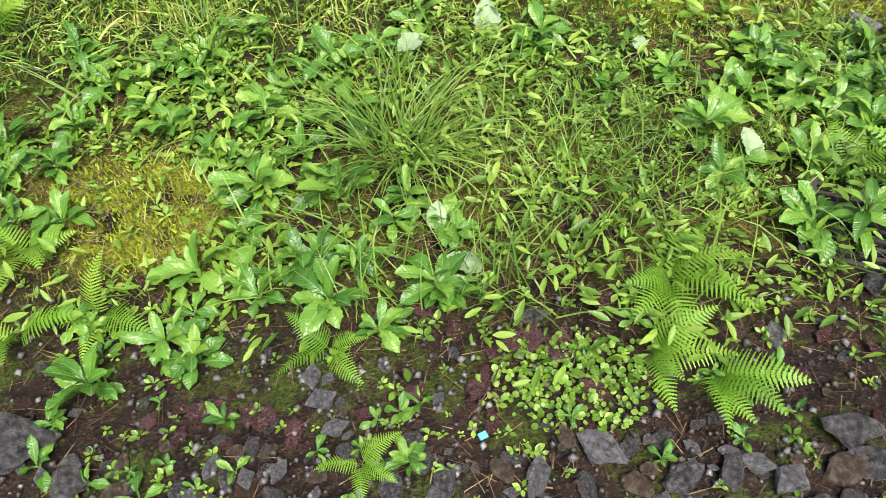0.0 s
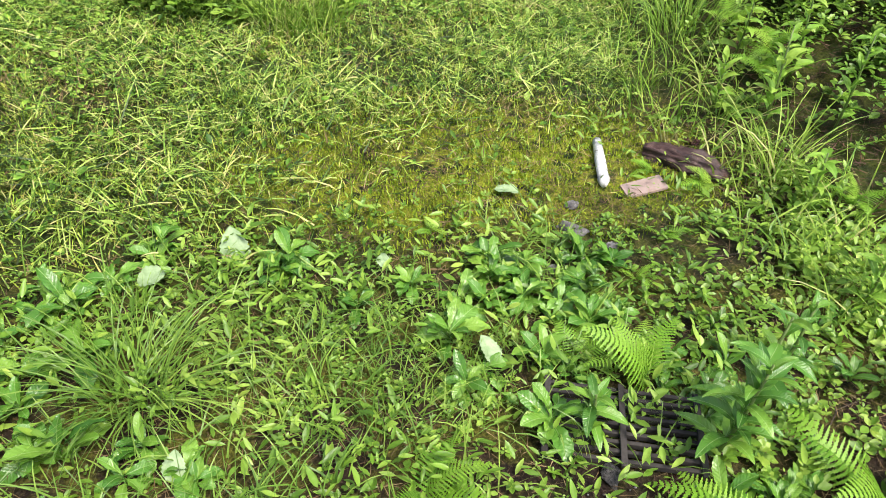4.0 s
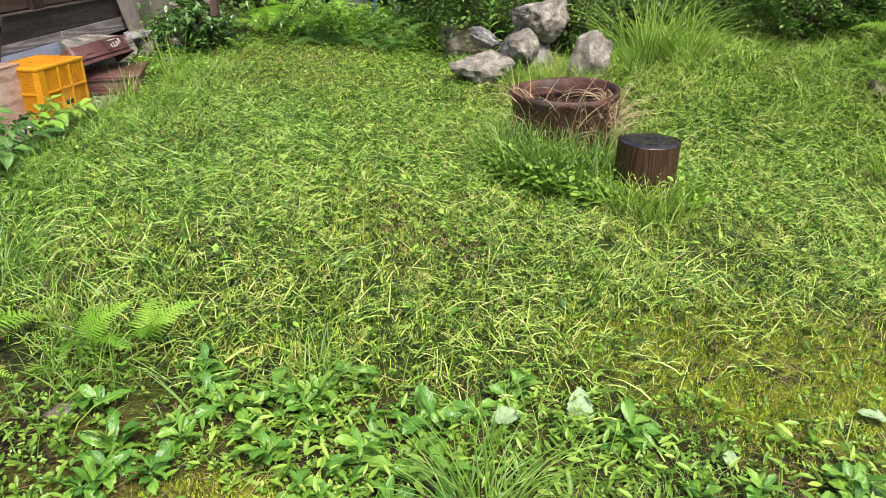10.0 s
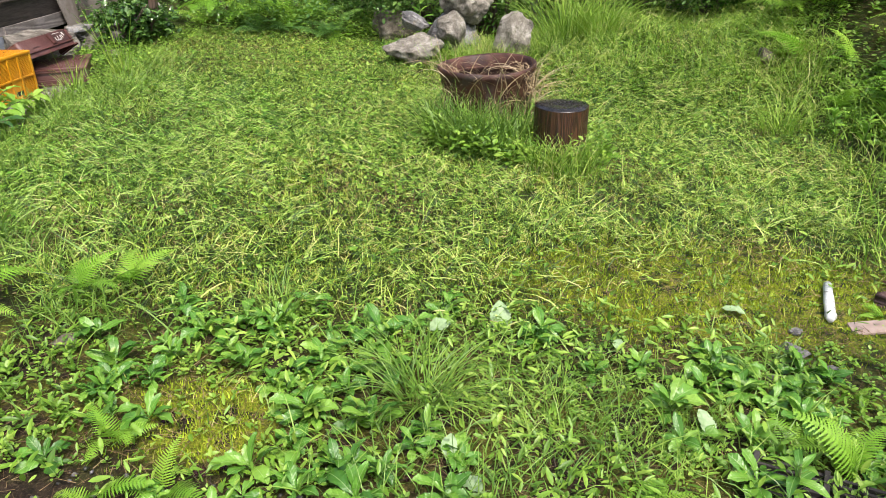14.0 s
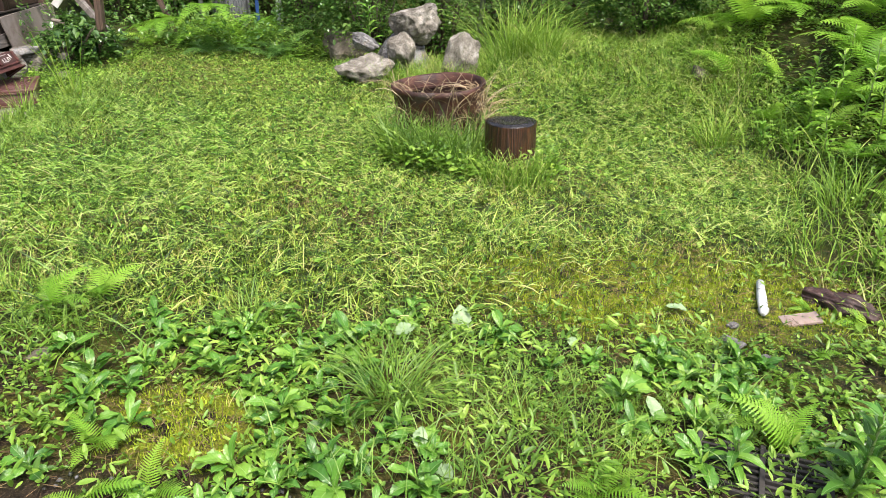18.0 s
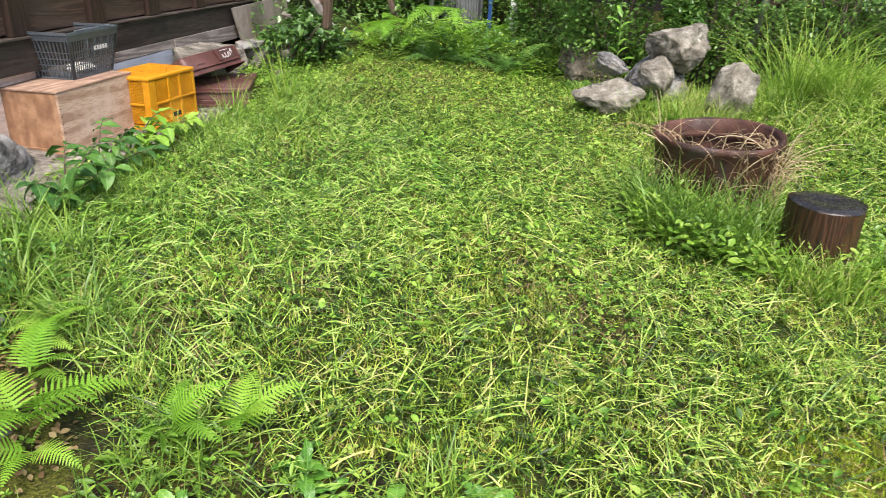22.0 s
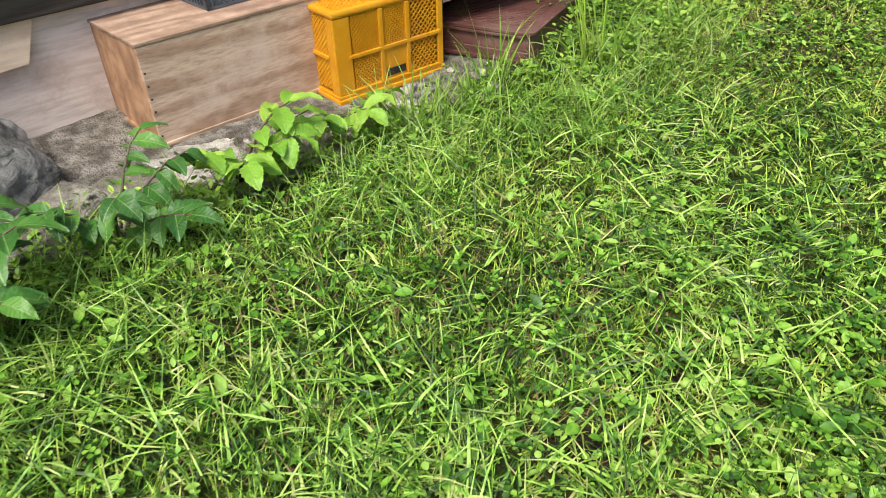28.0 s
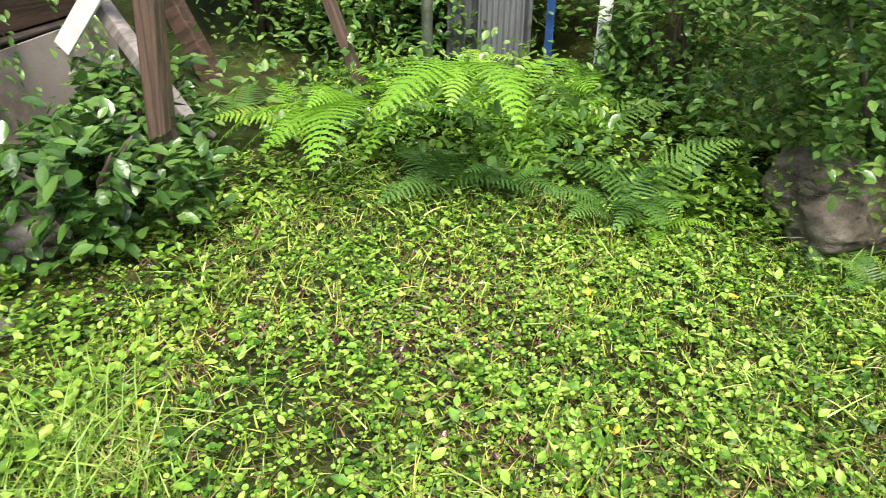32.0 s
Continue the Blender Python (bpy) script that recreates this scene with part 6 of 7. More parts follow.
def blade_leaf(name, L, W, arch, mat, wave=0.0, teeth=0.0, seed=0, point=0.75):
    """One broad leaf along +x with a midrib fold, arched over, its margin waved and toothed."""
    N, M = 16, 3
    V, F = [], []
    for i in range(N + 1):
        s = i / N
        a = radians(arch[0] + (arch[1] - arch[0]) * s)
        if i == 0:
            cx, cz = 0.0, 0.0
        else:
            cx += L / N * math.cos(a)
            cz += L / N * math.sin(a)
        w = W * (max(0.0, math.sin(math.pi * s ** point)) ** 0.8 * 0.5 + 0.03)
        w *= 1.0 + teeth * (1 if i % 2 else -1)
        for j in range(-M, M + 1):
            q = j / M
            V.append((cx, q * w, cz + abs(q) * w * 0.28 + wave * W * (math.sin(9 * s + 2 * q + seed) + 0.5 * math.sin(23 * s + 5 * q)) * abs(q)))
    k = 2 * M + 1
    for i in range(N):
        for j in range(2 * M):
            F.append((i * k + j, i * k + j + 1, (i + 1) * k + j + 1, (i + 1) * k + j))
    return smooth(np_mesh(name, np.array(V), np.array(F), mat))


BROAD = [blade_leaf("leaf", 0.12, 0.046, (48, -25), WEED, 0.10, 0.06, 1, 1.6), blade_leaf("leaf", 0.12, 0.040, (62, 5), WEED, 0.10, 0.07, 2, 1.5), blade_leaf("leaf", 0.12, 0.048, (30, -30), WEED, 0.12, 0.06, 3, 1.7), blade_leaf("leaf", 0.12, 0.036, (70, 20), WEED, 0.08, 0.05, 4, 1.35)]
LONG = [blade_leaf("leaf", 0.16, 0.040, (52, -15), WEED, 0.05, 0.02, 5, 0.85), blade_leaf("leaf", 0.16, 0.044, (35, -35), WEED, 0.05, 0.02, 6, 0.8), blade_leaf("leaf", 0.16, 0.036, (62, 0), WEED, 0.05, 0.02, 7, 0.85)]
OVATE = [blade_leaf("leaf", 0.085, 0.042, (15, -35), SAPLING, 0.05, 0.03, 8, 0.72), blade_leaf("leaf", 0.085, 0.046, (5, -50), SAPLING, 0.05, 0.03, 9, 0.75), blade_leaf("leaf", 0.085, 0.040, (25, -15), SAPLING, 0.05, 0.03, 10, 0.7)]


def rosette(x, y, size, seed, leaves=8):
    r = random.Random(seed)
    w = thing("broadleaf_weed", at_land(x, y, 0.005, r.uniform(0, 360)), "low rosette of glossy toothed green leaves", "weed", "broadleaf weeds in the bed")
    for k in range(leaves):
        s = size / 0.12 * r.uniform(0.65, 1.1)
        ob = part("leaf", BROAD[r.randrange(4)], None, w)
        ob.matrix_basis = pose(0, 0, 0.004 * k, r.uniform(-25, 25), r.uniform(-8, 12), 137.5 * k + r.uniform(-15, 15)) @ Matrix.Diagonal((s, s, s, 1))


def tall_weed(x, y, height, seed, leaves=14, size=0.16, lean=(0, 0), label="tall weed with long glossy green leaves", kinds=LONG):
    r = random.Random(seed)
    w = thing("leafy_weed", at_land(x, y, 0.0), label, "weed", "tall weeds")
    tip = Vector((lean[0], lean[1], height))
    part("stem", tube([(0, 0, 0), tip * 0.5 + Vector((0.01, 0, 0)), tip], [0.006, 0.005, 0.003], 6), STEM, w, "thin green stem", flat=False)
    for k in range(leaves):
        f = 0.18 + 0.82 * k / leaves
        s = size / 0.16 * r.uniform(0.7, 1.1) * (1.0 - 0.35 * f)
        p = tip * f
        ob = part("leaf", kinds[r.randrange(3)], None, w)
        ob.matrix_basis = pose(p.x, p.y, p.z, r.uniform(-20, 20), r.uniform(-20, 5), 137.5 * k + r.uniform(-20, 20)) @ Matrix.Diagonal((s, s * r.uniform(0.85, 1.15), s, 1))


LONG_FRESH = [blade_leaf("leaf", 0.16, 0.046, (52, -15), FRESH, 0.05, 0.04, 15, 0.85), blade_leaf("leaf", 0.16, 0.050, (35, -35), FRESH, 0.05, 0.04, 16, 0.8), blade_leaf("leaf", 0.16, 0.042, (62, 0), FRESH, 0.05, 0.04, 17, 0.85)]
OVATE_FRESH = [blade_leaf("leaf", 0.085, 0.044, (20, -25), FRESH, 0.06, 0.06, 11, 0.8), blade_leaf("leaf", 0.085, 0.048, (5, -40), FRESH, 0.06, 0.07, 12, 0.85), blade_leaf("leaf", 0.085, 0.040, (40, -5), FRESH, 0.06, 0.05, 13, 0.75)]


def sapling(x, y, seed, stems, leaf, label, kinds=OVATE):
    """Arching twigs with paired leaves."""
    r = random.Random(seed)
    w = thing("sapling", at_land(x, y, 0.0), label, "sapling", "saplings by the footing")
    for az, ln, rise in stems:
        d = Vector((math.cos(radians(az)), math.sin(radians(az)), 0))
        pts = [d * ln * t + Vector((0, 0, rise * (t - 0.45 * t * t) * 1.6)) for t in (0, 0.25, 0.5, 0.75, 1.0)]
        part("twig", tube(pts, [0.006, 0.005, 0.004, 0.003, 0.002], 6), BARK, w, flat=False)
        for k in range(9):
            t = 0.3 + 0.7 * k / 8
            i = min(int(t * 4), 3)
            p = pts[i].lerp(pts[i + 1], t * 4 - i)
            s = leaf / 0.085 * r.uniform(0.75, 1.15)
            ob = part("leaf", kinds[r.randrange(3)], None, w)
            ob.matrix_basis = pose(p.x, p.y, p.z, r.uniform(-20, 20), r.uniform(-5, 25), az + (62 if k % 2 else -62) * (0 if k == 8 else 1) + r.uniform(-18, 18)) @ Matrix.Diagonal((s, s, s, 1))


def build_weeds():
    rnd = random.Random(44)
    for i in range(46):
        x, y = rnd.uniform(-0.95, 1.25), rnd.uniform(0.74, 1.2)
        rosette(x, y, rnd.uniform(0.022, 0.06), 1500 + i, rnd.randint(4, 7))
    for i in range(26):
        x, y = rnd.uniform(1.15, 2.1), rnd.uniform(0.95, 1.75)
        rosette(x, y, rnd.uniform(0.05, 0.10), 1600 + i, rnd.randint(6, 9))
    spots = [(-0.57, 1.31), (-0.6, 1.12), (-0.26, 1.23), (-0.14, 1.15), (-0.48, 1.57), (-0.34, 1.36), (-0.13, 1.46), (-0.02, 1.27), (-0.73, 1.02), (-0.52, 1.08), (-0.93, 1.45), (-0.71, 2.09), (-1.1, 2.1), (-1.03, 1.97), (0.24, 2.13), (-0.12, 2.25), (-1.16, 1.7), (0.86, 1.45), (0.89, 2.1), (1.1, 1.77), (0.92, 1.67), (-0.33, 2.04), (-0.49, 1.42), (-0.83, 2.04), (-0.62, 2.19), (-0.26, 1.86), (-0.5, 1.83), (-0.96, 1.95), (-1.01, 1.63), (-0.62, 1.68), (-0.27, 1.55), (0.27, 2.2), (-0.1, 2.32), (0.87, 2.02), (0.94, 1.9), (1.2, 2.06), (1.04, 1.86), (1.28, 2.02), (0.62, 2.0), (0.68, 1.78), (0.45, 1.95), (-0.38, 1.7), (-0.75, 1.78), (-1.3, 1.85), (-0.2, 1.33), (-0.42, 1.24), (0.02, 1.42), (0.75, 1.85), (1.15, 1.93), (1.0, 2.05), (-0.85, 1.85)]
    for i, (x, y) in enumerate(spots):
        r = random.Random(900 + i)
        rosette(x, y, r.uniform(0.07, 0.125), 900 + i, 9 + i % 5)
    for i in range(46):
        x, y = rnd.uniform(-1.15, 0.05), rnd.uniform(1.15, 2.15)
        if math.hypot((x + 0.78) / 0.24, (y - 1.5) / 0.2) > 1 and math.hypot(x + 0.13, y - 1.72) > 0.14:
            rosette(x, y, rnd.uniform(0.06, 0.105), 1700 + i, rnd.randint(6, 10))
    for i in range(16):
        x, y = rnd.uniform(0.6, 1.7), rnd.uniform(1.55, 2.15)
        rosette(0.6 + 0.55 * (x - 0.6), y, rnd.uniform(0.06, 0.10), 1800 + i, rnd.randint(6, 9))
    tall_weed(1.22, 1.28, 0.38, 1, 28, 0.145, (0.02, -0.03), "bushy weed with long glossy green leaves")
    tall_weed(1.32, 1.36, 0.40, 2, 16, 0.15, (0.04, 0.0))
    tall_weed(0.95, 1.44, 0.14, 3, 12, 0.12, (0.0, -0.02))
    tall_weed(1.55, 1.5, 0.3, 4, 14, 0.13, (0.03, 0.0))
    tall_weed(-0.86, 7.52, 0.75, 5, 20, 0.24, (0.02, -0.04), "tall upright weed with long fresh leaves by the rocks")
    for i, (x, y, h) in enumerate([(2.75, 4.75, 0.42), (2.6, 4.4, 0.35), (2.9, 4.6, 0.5), (2.8, 5.1, 0.3), (2.75, 3.9, 0.38), (2.9, 3.4, 0.4), (2.5, 3.3, 0.35), (2.28, 2.7, 0.5), (2.42, 2.85, 0.42), (2.2, 2.95, 0.3), (2.55, 2.6, 0.45), (2.15, 2.2, 0.3), (2.0, 1.7, 0.35), (1.9, 1.35, 0.3), (3.0, 5.1, 0.45), (3.1, 4.2, 0.5), (3.05, 4.8, 0.55), (3.3, 5.0, 0.6), (2.85, 4.25, 0.45), (3.15, 5.4, 0.5), (2.82, 3.75, 0.5), (2.6, 3.0, 0.45), (2.95, 5.5, 0.4), (2.7, 4.95, 0.3), (2.5, 4.7, 0.22), (2.45, 5.05, 0.2), (3.4, 4.6, 0.6), (3.2, 3.8, 0.55)]):
        tall_weed(x, y, h, 20 + i, 18, 0.13, (random.Random(i).uniform(-0.06, 0.03), -0.02), "leafy weed with fresh light green leaves on the bank", LONG_FRESH)
    for i, (x, y, h) in enumerate([(-2.62, 2.55, 0.22), (-2.8, 2.42, 0.26), (-2.45, 2.62, 0.16), (-2.95, 2.2, 0.2), (-2.7, 2.75, 0.15)]):
        tall_weed(x, y, h, 50 + i, 10, 0.10, (0.03, 0.02), "small weed with narrow leaves by the footing")
    for i, (x, y, h) in enumerate([(-2.78, 2.36, 0.30), (-2.62, 2.40, 0.24), (-2.90, 2.55, 0.34), (-2.66, 2.58, 0.26), (-2.50, 2.48, 0.20), (-3.0, 2.75, 0.30), (-2.42, 2.34, 0.16), (-2.30, 2.26, 0.14), (-2.86, 2.78, 0.22), (-2.74, 2.20, 0.22)]):
        tall_weed(x, y, h, 80 + i, 15, 0.12, (0.04 * math.sin(7 * i), 0.03 * math.cos(5 * i)), "dark green leafy weed growing before the footing stones", OVATE)
    sapling(-3.05, 3.32, 1, [(-20, 0.22, 0.3), (60, 0.2, 0.34), (-80, 0.2, 0.22), (20, 0.26, 0.24), (120, 0.15, 0.32), (-50, 0.25, 0.16)], 0.115, "young dark green sapling growing by the footing stones")
    sapling(-3.22, 3.72, 2, [(0, 0.22, 0.3), (70, 0.24, 0.3), (-60, 0.2, 0.26), (110, 0.16, 0.34), (30, 0.3, 0.2)], 0.095, "fresh green sapling leaning over the lawn")
    sapling(-3.36, 4.15, 3, [(40, 0.24, 0.22), (90, 0.28, 0.2), (-10, 0.22, 0.2), (-50, 0.18, 0.22), (65, 0.2, 0.3)], 0.11, "light green sapling in front of the wooden box", OVATE_FRESH)
    sapling(-3.42, 4.55, 4, [(20, 0.16, 0.18), (80, 0.2, 0.16), (-40, 0.16, 0.18)], 0.095, "small light green sapling in front of the crate", OVATE_FRESH)
    sapling(-3.05, 2.45, 5, [(30, 0.2, 0.3), (100, 0.18, 0.34), (-30, 0.16, 0.3)], 0.075, "yellow-green sapling in front of the grey stone", OVATE_FRESH)


def cloud(name, n, x0, x1, y0, y1, keep, size, height, mat, label, cat, shape=LEAF6, tilt=0.3, per=1):
    x, y = scatter(n // per, x0, x1, y0, y1, keep)
    k = len(x)
    if per > 1:
        # small plants: leaves stand off their stem in whorls, the upper ones steeper and smaller
        j = np.tile(np.arange(per), k) / per
        s = np.repeat(RNG.uniform(size[0], size[1], k), per) * (1.15 - 0.5 * j) * RNG.uniform(0.8, 1.2, k * per)
        a = np.repeat(RNG.uniform(0, 6.283, k), per) + j * per * 2.4 + RNG.normal(0, 0.25, k * per)
        px, py = np.repeat(x, per) + np.cos(a) * s * 0.42, np.repeat(y, per) + np.sin(a) * s * 0.42
        z = land(px, py) + height[0] + np.repeat(RNG.uniform(0.2, 1.0, k), per) * (height[1] - height[0]) * (0.3 + 0.7 * j)
        v, f = leaf_cloud(np.stack([px, py, z], 1), s, a, 0.1 + 0.6 * j + RNG.normal(0, 0.2, k * per), shape)
        return tagged(new(name, np_mesh(name, v, f, mat)), label, cat, kind="stuff")
    pos = np.stack([x, y, land(x, y) + RNG.uniform(height[0], height[1], k)], 1)
    v, f = leaf_cloud(pos, RNG.uniform(size[0], size[1], k), RNG.uniform(0, 6.283, k), RNG.normal(0.15, tilt, k), shape)
    tagged(new(name, np_mesh(name, v, f, mat)), label, cat, kind="stuff")


def grass_patch(name, n, x0, x1, y0, y1, keep, length, width, lean, curl, mat, label, segs=4, thing_of=""):
    x, y = scatter(n, x0, x1, y0, y1, keep)
    k = len(x)
    v, f = ribbons(x, y, RNG.uniform(*length, k), RNG.uniform(*width, k), RNG.uniform(*lean, k), RNG.uniform(*curl, k), RNG.uniform(0, 6.283, k), segs)
    ob = new(name, np_mesh(name, v, f, mat))
    if thing_of:
        return tagged(ob, label, "grass", thing_of)
    return tagged(ob, label, "grass", kind="stuff")


def tuft(x, y, n, rad, length, width, label, mat=TALL, curl=(0.5, 1.7), lean=(0.05, 0.6)):
    r, a = rad * np.sqrt(RNG.uniform(0, 1, n)), RNG.uniform(0, 6.283, n)
    px, py = x + r * np.cos(a), y + r * np.sin(a)
    v, f = ribbons(px, py, RNG.uniform(*length, n), RNG.uniform(*width, n), RNG.uniform(*lean, n), RNG.uniform(*curl, n), a + RNG.normal(0, 0.6, n), 6)
    t = thing("grass_tuft", at_land(x, y), label, "grass tuft", "grass tufts")
    v = v.reshape(n, 14, 3) - np.array(t.matrix_basis.translation)
    quads = np.array([(2 * k, 2 * k + 1, 2 * k + 3, 2 * k + 2) for k in range(6)])
    for blade in v:
        part("blade", np_mesh("blade", blade, quads, TALL_BLADE if mat is TALL else BED_BLADE), None, t)


def build_undergrowth():
    bed = lambda x, y: step((lawn_front(x) + 0.15 - y) / 0.3) * step((y - 0.95) / 0.35) * (1 - 0.85 * mossy(x, y))
    cloud("bed_leaves", 62000, -1.6, 2.3, 0.9, 3.0, lambda x, y: bed(x, y) * (0.15 + 0.85 * wobble(x, y, 6.0, 2.0)) * step((y - 1.0) / 0.9) ** 0.5 * (1 - 0.6 * step((x - 1.0) / 0.4) * step((y - 1.35) / 0.2)) * (1 - 0.6 * step((x - 0.25) / 0.3) * step((1.5 - y) / 0.3)), (0.008, 0.024), (0.006, 0.05), WEED_SMALL, "small mixed green weed leaves in the bed", "weeds", LEAF8, 0.45, per=6)
    cloud("seedlings", 5200, -1.1, 2.0, 0.62, 1.35, lambda x, y: (0.1 + 0.9 * wobble(x, y, 9.0, 4.0) ** 2) * step((1.4 - y) / 0.3), (0.007, 0.02), (0.004, 0.03), WEED_SMALL, "tiny seedlings and moss leaves on wet soil", "seedlings", LEAF8, 0.4, per=5)
    cloud("corner_bed_leaves", 4500, 1.1, 2.4, 0.85, 2.2, lambda x, y: 0.2 + 0.8 * wobble(x, y, 6.0, 3.0), (0.012, 0.04), (0.008, 0.09), WEED_SMALL, "mixed green weeds at the foot of the bank", "weeds", LEAF8, 0.5, per=7)
    cloud("bed_narrow_leaves", 14000, -1.6, 2.3, 0.95, 3.0, lambda x, y: bed(x, y) * wobble(x, y, 7.0, 9.0), (0.022, 0.06), (0.01, 0.08), WEED_SMALL, "narrow green weed leaves in the bed", "weeds", LANCE, 0.5)
    cloud("creeping_coin_leaves", 1700, 0.05, 0.5, 0.93, 1.2, lambda x, y: step(1.2 - np.hypot((x - 0.27) / 0.2, (y - 1.05) / 0.12)), (0.008, 0.016), (0.005, 0.02), WEED_SMALL, "small round creeping leaves on dark soil", "ground cover", ROUND, 0.2)
    cloud("left_edge_leaves", 8500, -3.3, -1.1, 1.2, 3.4, lambda x, y: step((lawn_left(y) + 0.35 - x) / 0.4) * step((x + np.interp(y, [1.2, 2.2, 2.6, 3.4], [3.2, 2.9, 2.95, 3.0])) / 0.2) * (0.15 + 0.85 * wobble(x, y, 6.0, 5.0)) * (1 - step((-1.75 - x) / 0.2) * step((2.1 - y) / 0.2)), (0.010, 0.032), (0.01, 0.08), WEED_SMALL, "mixed green weeds along the footing stones", "weeds", LEAF8, 0.45, per=7)
    cloud("wall_edge_leaves", 7500, -3.7, -3.0, 3.4, 6.2, lambda x, y: step((lawn_left(y) + 0.22 - x) / 0.2) * step((x + 3.44) / 0.12) * (0.3 + 0.7 * wobble(x, y, 6.0, 8.0)), (0.015, 0.045), (0.01, 0.13), WEED_SMALL, "light green weeds along the wall", "weeds", LEAF8, 0.45, per=6)
    cloud("bank_leaves", 46000, 1.85, 3.6, 1.0, 7.2, lambda x, y: step((x - np.interp(y, [1, 2.4, 3.2, 4.2, 5.5, 7], [1.5, 1.95, 2.1, 2.45, 2.4, 2.2])) / 0.3) * (0.18 + 0.82 * wobble(x, y, 3.5, 6.0) ** 1.2) * (0.25 + 0.75 * step((np.abs(y - 2.75) - 0.25) / 0.3)) * (1 - 0.75 * step(1.3 - np.hypot((x - 3.05) / 0.3, (y - 6.1) / 0.45))), (0.018, 0.05), (0.02, 0.15), WEED_SMALL, "mixed green undergrowth on the bank", "undergrowth", LEAF8, 0.5, per=7)
    cloud("upper_bank_leaves", 26000, 2.8, 4.6, 2.8, 8.0, lambda x, y: (0.15 + 0.85 * wobble(x, y, 3.0, 2.5)) * (1 - 0.85 * step(1.3 - np.hypot((x - 3.05) / 0.3, (y - 6.1) / 0.45))), (0.02, 0.055), (0.02, 0.16), WEED_SMALL, "light green undergrowth up the bank", "undergrowth", LEAF8, 0.5, per=7)
    cloud("back_corner_leaves", 22000, -3.6, -0.5, 7.6, 9.2, lambda x, y: step((y - np.interp(x, [-3.6, -2.5, -1.0], [7.75, 7.9, 7.8])) / 0.25) * (0.2 + 0.8 * wobble(x, y, 4.0, 2.0)), (0.018, 0.05), (0.02, 0.34), WEED_SMALL, "mixed green leaves between the ferns", "undergrowth", LEAF8, 0.5, per=6)
    cloud("back_undergrowth", 16000, -4.6, 3.6, 7.6, 10.2, lambda x, y: step((y - np.interp(x, [-4, -1, 0.5, 3], [7.7, 7.9, 7.9, 7.6])) / 0.3) * (0.15 + 0.85 * wobble(x, y, 2.7, 3.0)), (0.03, 0.075), (0.02, 0.4), SHRUB, "dark leafy undergrowth at the back", "undergrowth", LEAF6, 0.5)
    cloud("back_clover", 46000, -3.9, -1.0, 5.8, 8.4, lambda x, y: (0.25 + 0.55 * bare_back(x, y)) * wobble(x, y, 8.0, 1.0) ** 1.4 * 1.3 * step((x - lawn_left(y) + 0.5) / 0.3), (0.008, 0.019), (0.008, 0.045), CLOVER, "small round leaves over open brown soil", "ground cover", ROUND, 0.25, per=3)
    cloud("back_low_leaves", 70000, -3.7, -0.8, 5.2, 8.3, lambda x, y: (0.45 + 0.3 * bare_back(x, y)) * step((wobble(x, y, 5.0, 9.0) - 0.12) / 0.3) * step((x - lawn_left(y) + 0.4) / 0.3), (0.006, 0.015), (0.003, 0.022), WEED_SMALL, "tiny green leaves close to the soil", "ground cover", ROUND, 0.25, per=3)
    cloud("corner_leaves", 9000, -4.3, -2.9, 5.75, 7.9, lambda x, y: step((lawn_left(y) + 0.45 - x) / 0.3) * (0.2 + 0.8 * wobble(x, y, 7.0, 2.0)), (0.015, 0.045), (0.01, 0.14), WEED_SMALL, "mixed green weeds at the corner of the house", "weeds", LEAF8, 0.45, per=6)
    cloud("soil_crumbs", 9000, -3.6, -1.2, 5.9, 7.9, lambda x, y: bare_back(x, y) * step((wobble(x, y, 6.0, 9.0) - 0.4) / 0.15), (0.008, 0.03), (0.004, 0.02), LITTER, "dark red leaf crumbs on open soil", "litter", LEAF8, 0.4)
    cloud("footing_litter", 7000, -3.4, -1.7, 1.2, 3.4, lambda x, y: step((lawn_left(y) + 0.2 - x) / 0.3) * wobble(x, y, 6.0, 4.0), (0.01, 0.035), (0.004, 0.015), THATCH, "brown leaf litter by the footing stones", "litter", LEAF8, 0.35)
    x, y = scatter(7500, -3.7, -0.9, 5.7, 8.0, lambda x, y: (0.2 + 0.8 * bare_back(x, y)) * (0.25 + 0.75 * wobble(x, y, 5.0, 8.0)))
    n = len(x)
    v, f = ribbons(x, y, RNG.uniform(0.02, 0.09, n), RNG.uniform(0.002, 0.005, n), RNG.uniform(1.1, 1.5, n), RNG.uniform(-0.1, 0.3, n), RNG.uniform(0, 6.283, n), segs=1, lift=RNG.uniform(0.008, 0.04, n))
    tagged(new("dry_cuttings", np_mesh("dry_cuttings", v, f, THATCH)), "dry tan grass cuttings over brown soil", "litter", kind="stuff")
    # long grass
    right = lambda x, y: step((y - 5.9 + 0.25 * (x - 1)) / 0.7) * step((8.2 - y) / 0.5) * step((x - 0.15) / 0.4) * step((3.0 - x) / 0.4)
    grass_patch("meadow_grass", 30000, -0.1, 3.2, 5.4, 8.4, lambda x, y: right(x, y) * (0.2 + 0.8 * wobble(x, y, 4.0, 2.0)) * (0.3 + 0.7 * wobble(x, y, 13.0, 5.0)), (0.07, 0.34), (0.004, 0.0085), (0.15, 1.1), (0.4, 2.0), TALL, "long unmown green grass at the back")
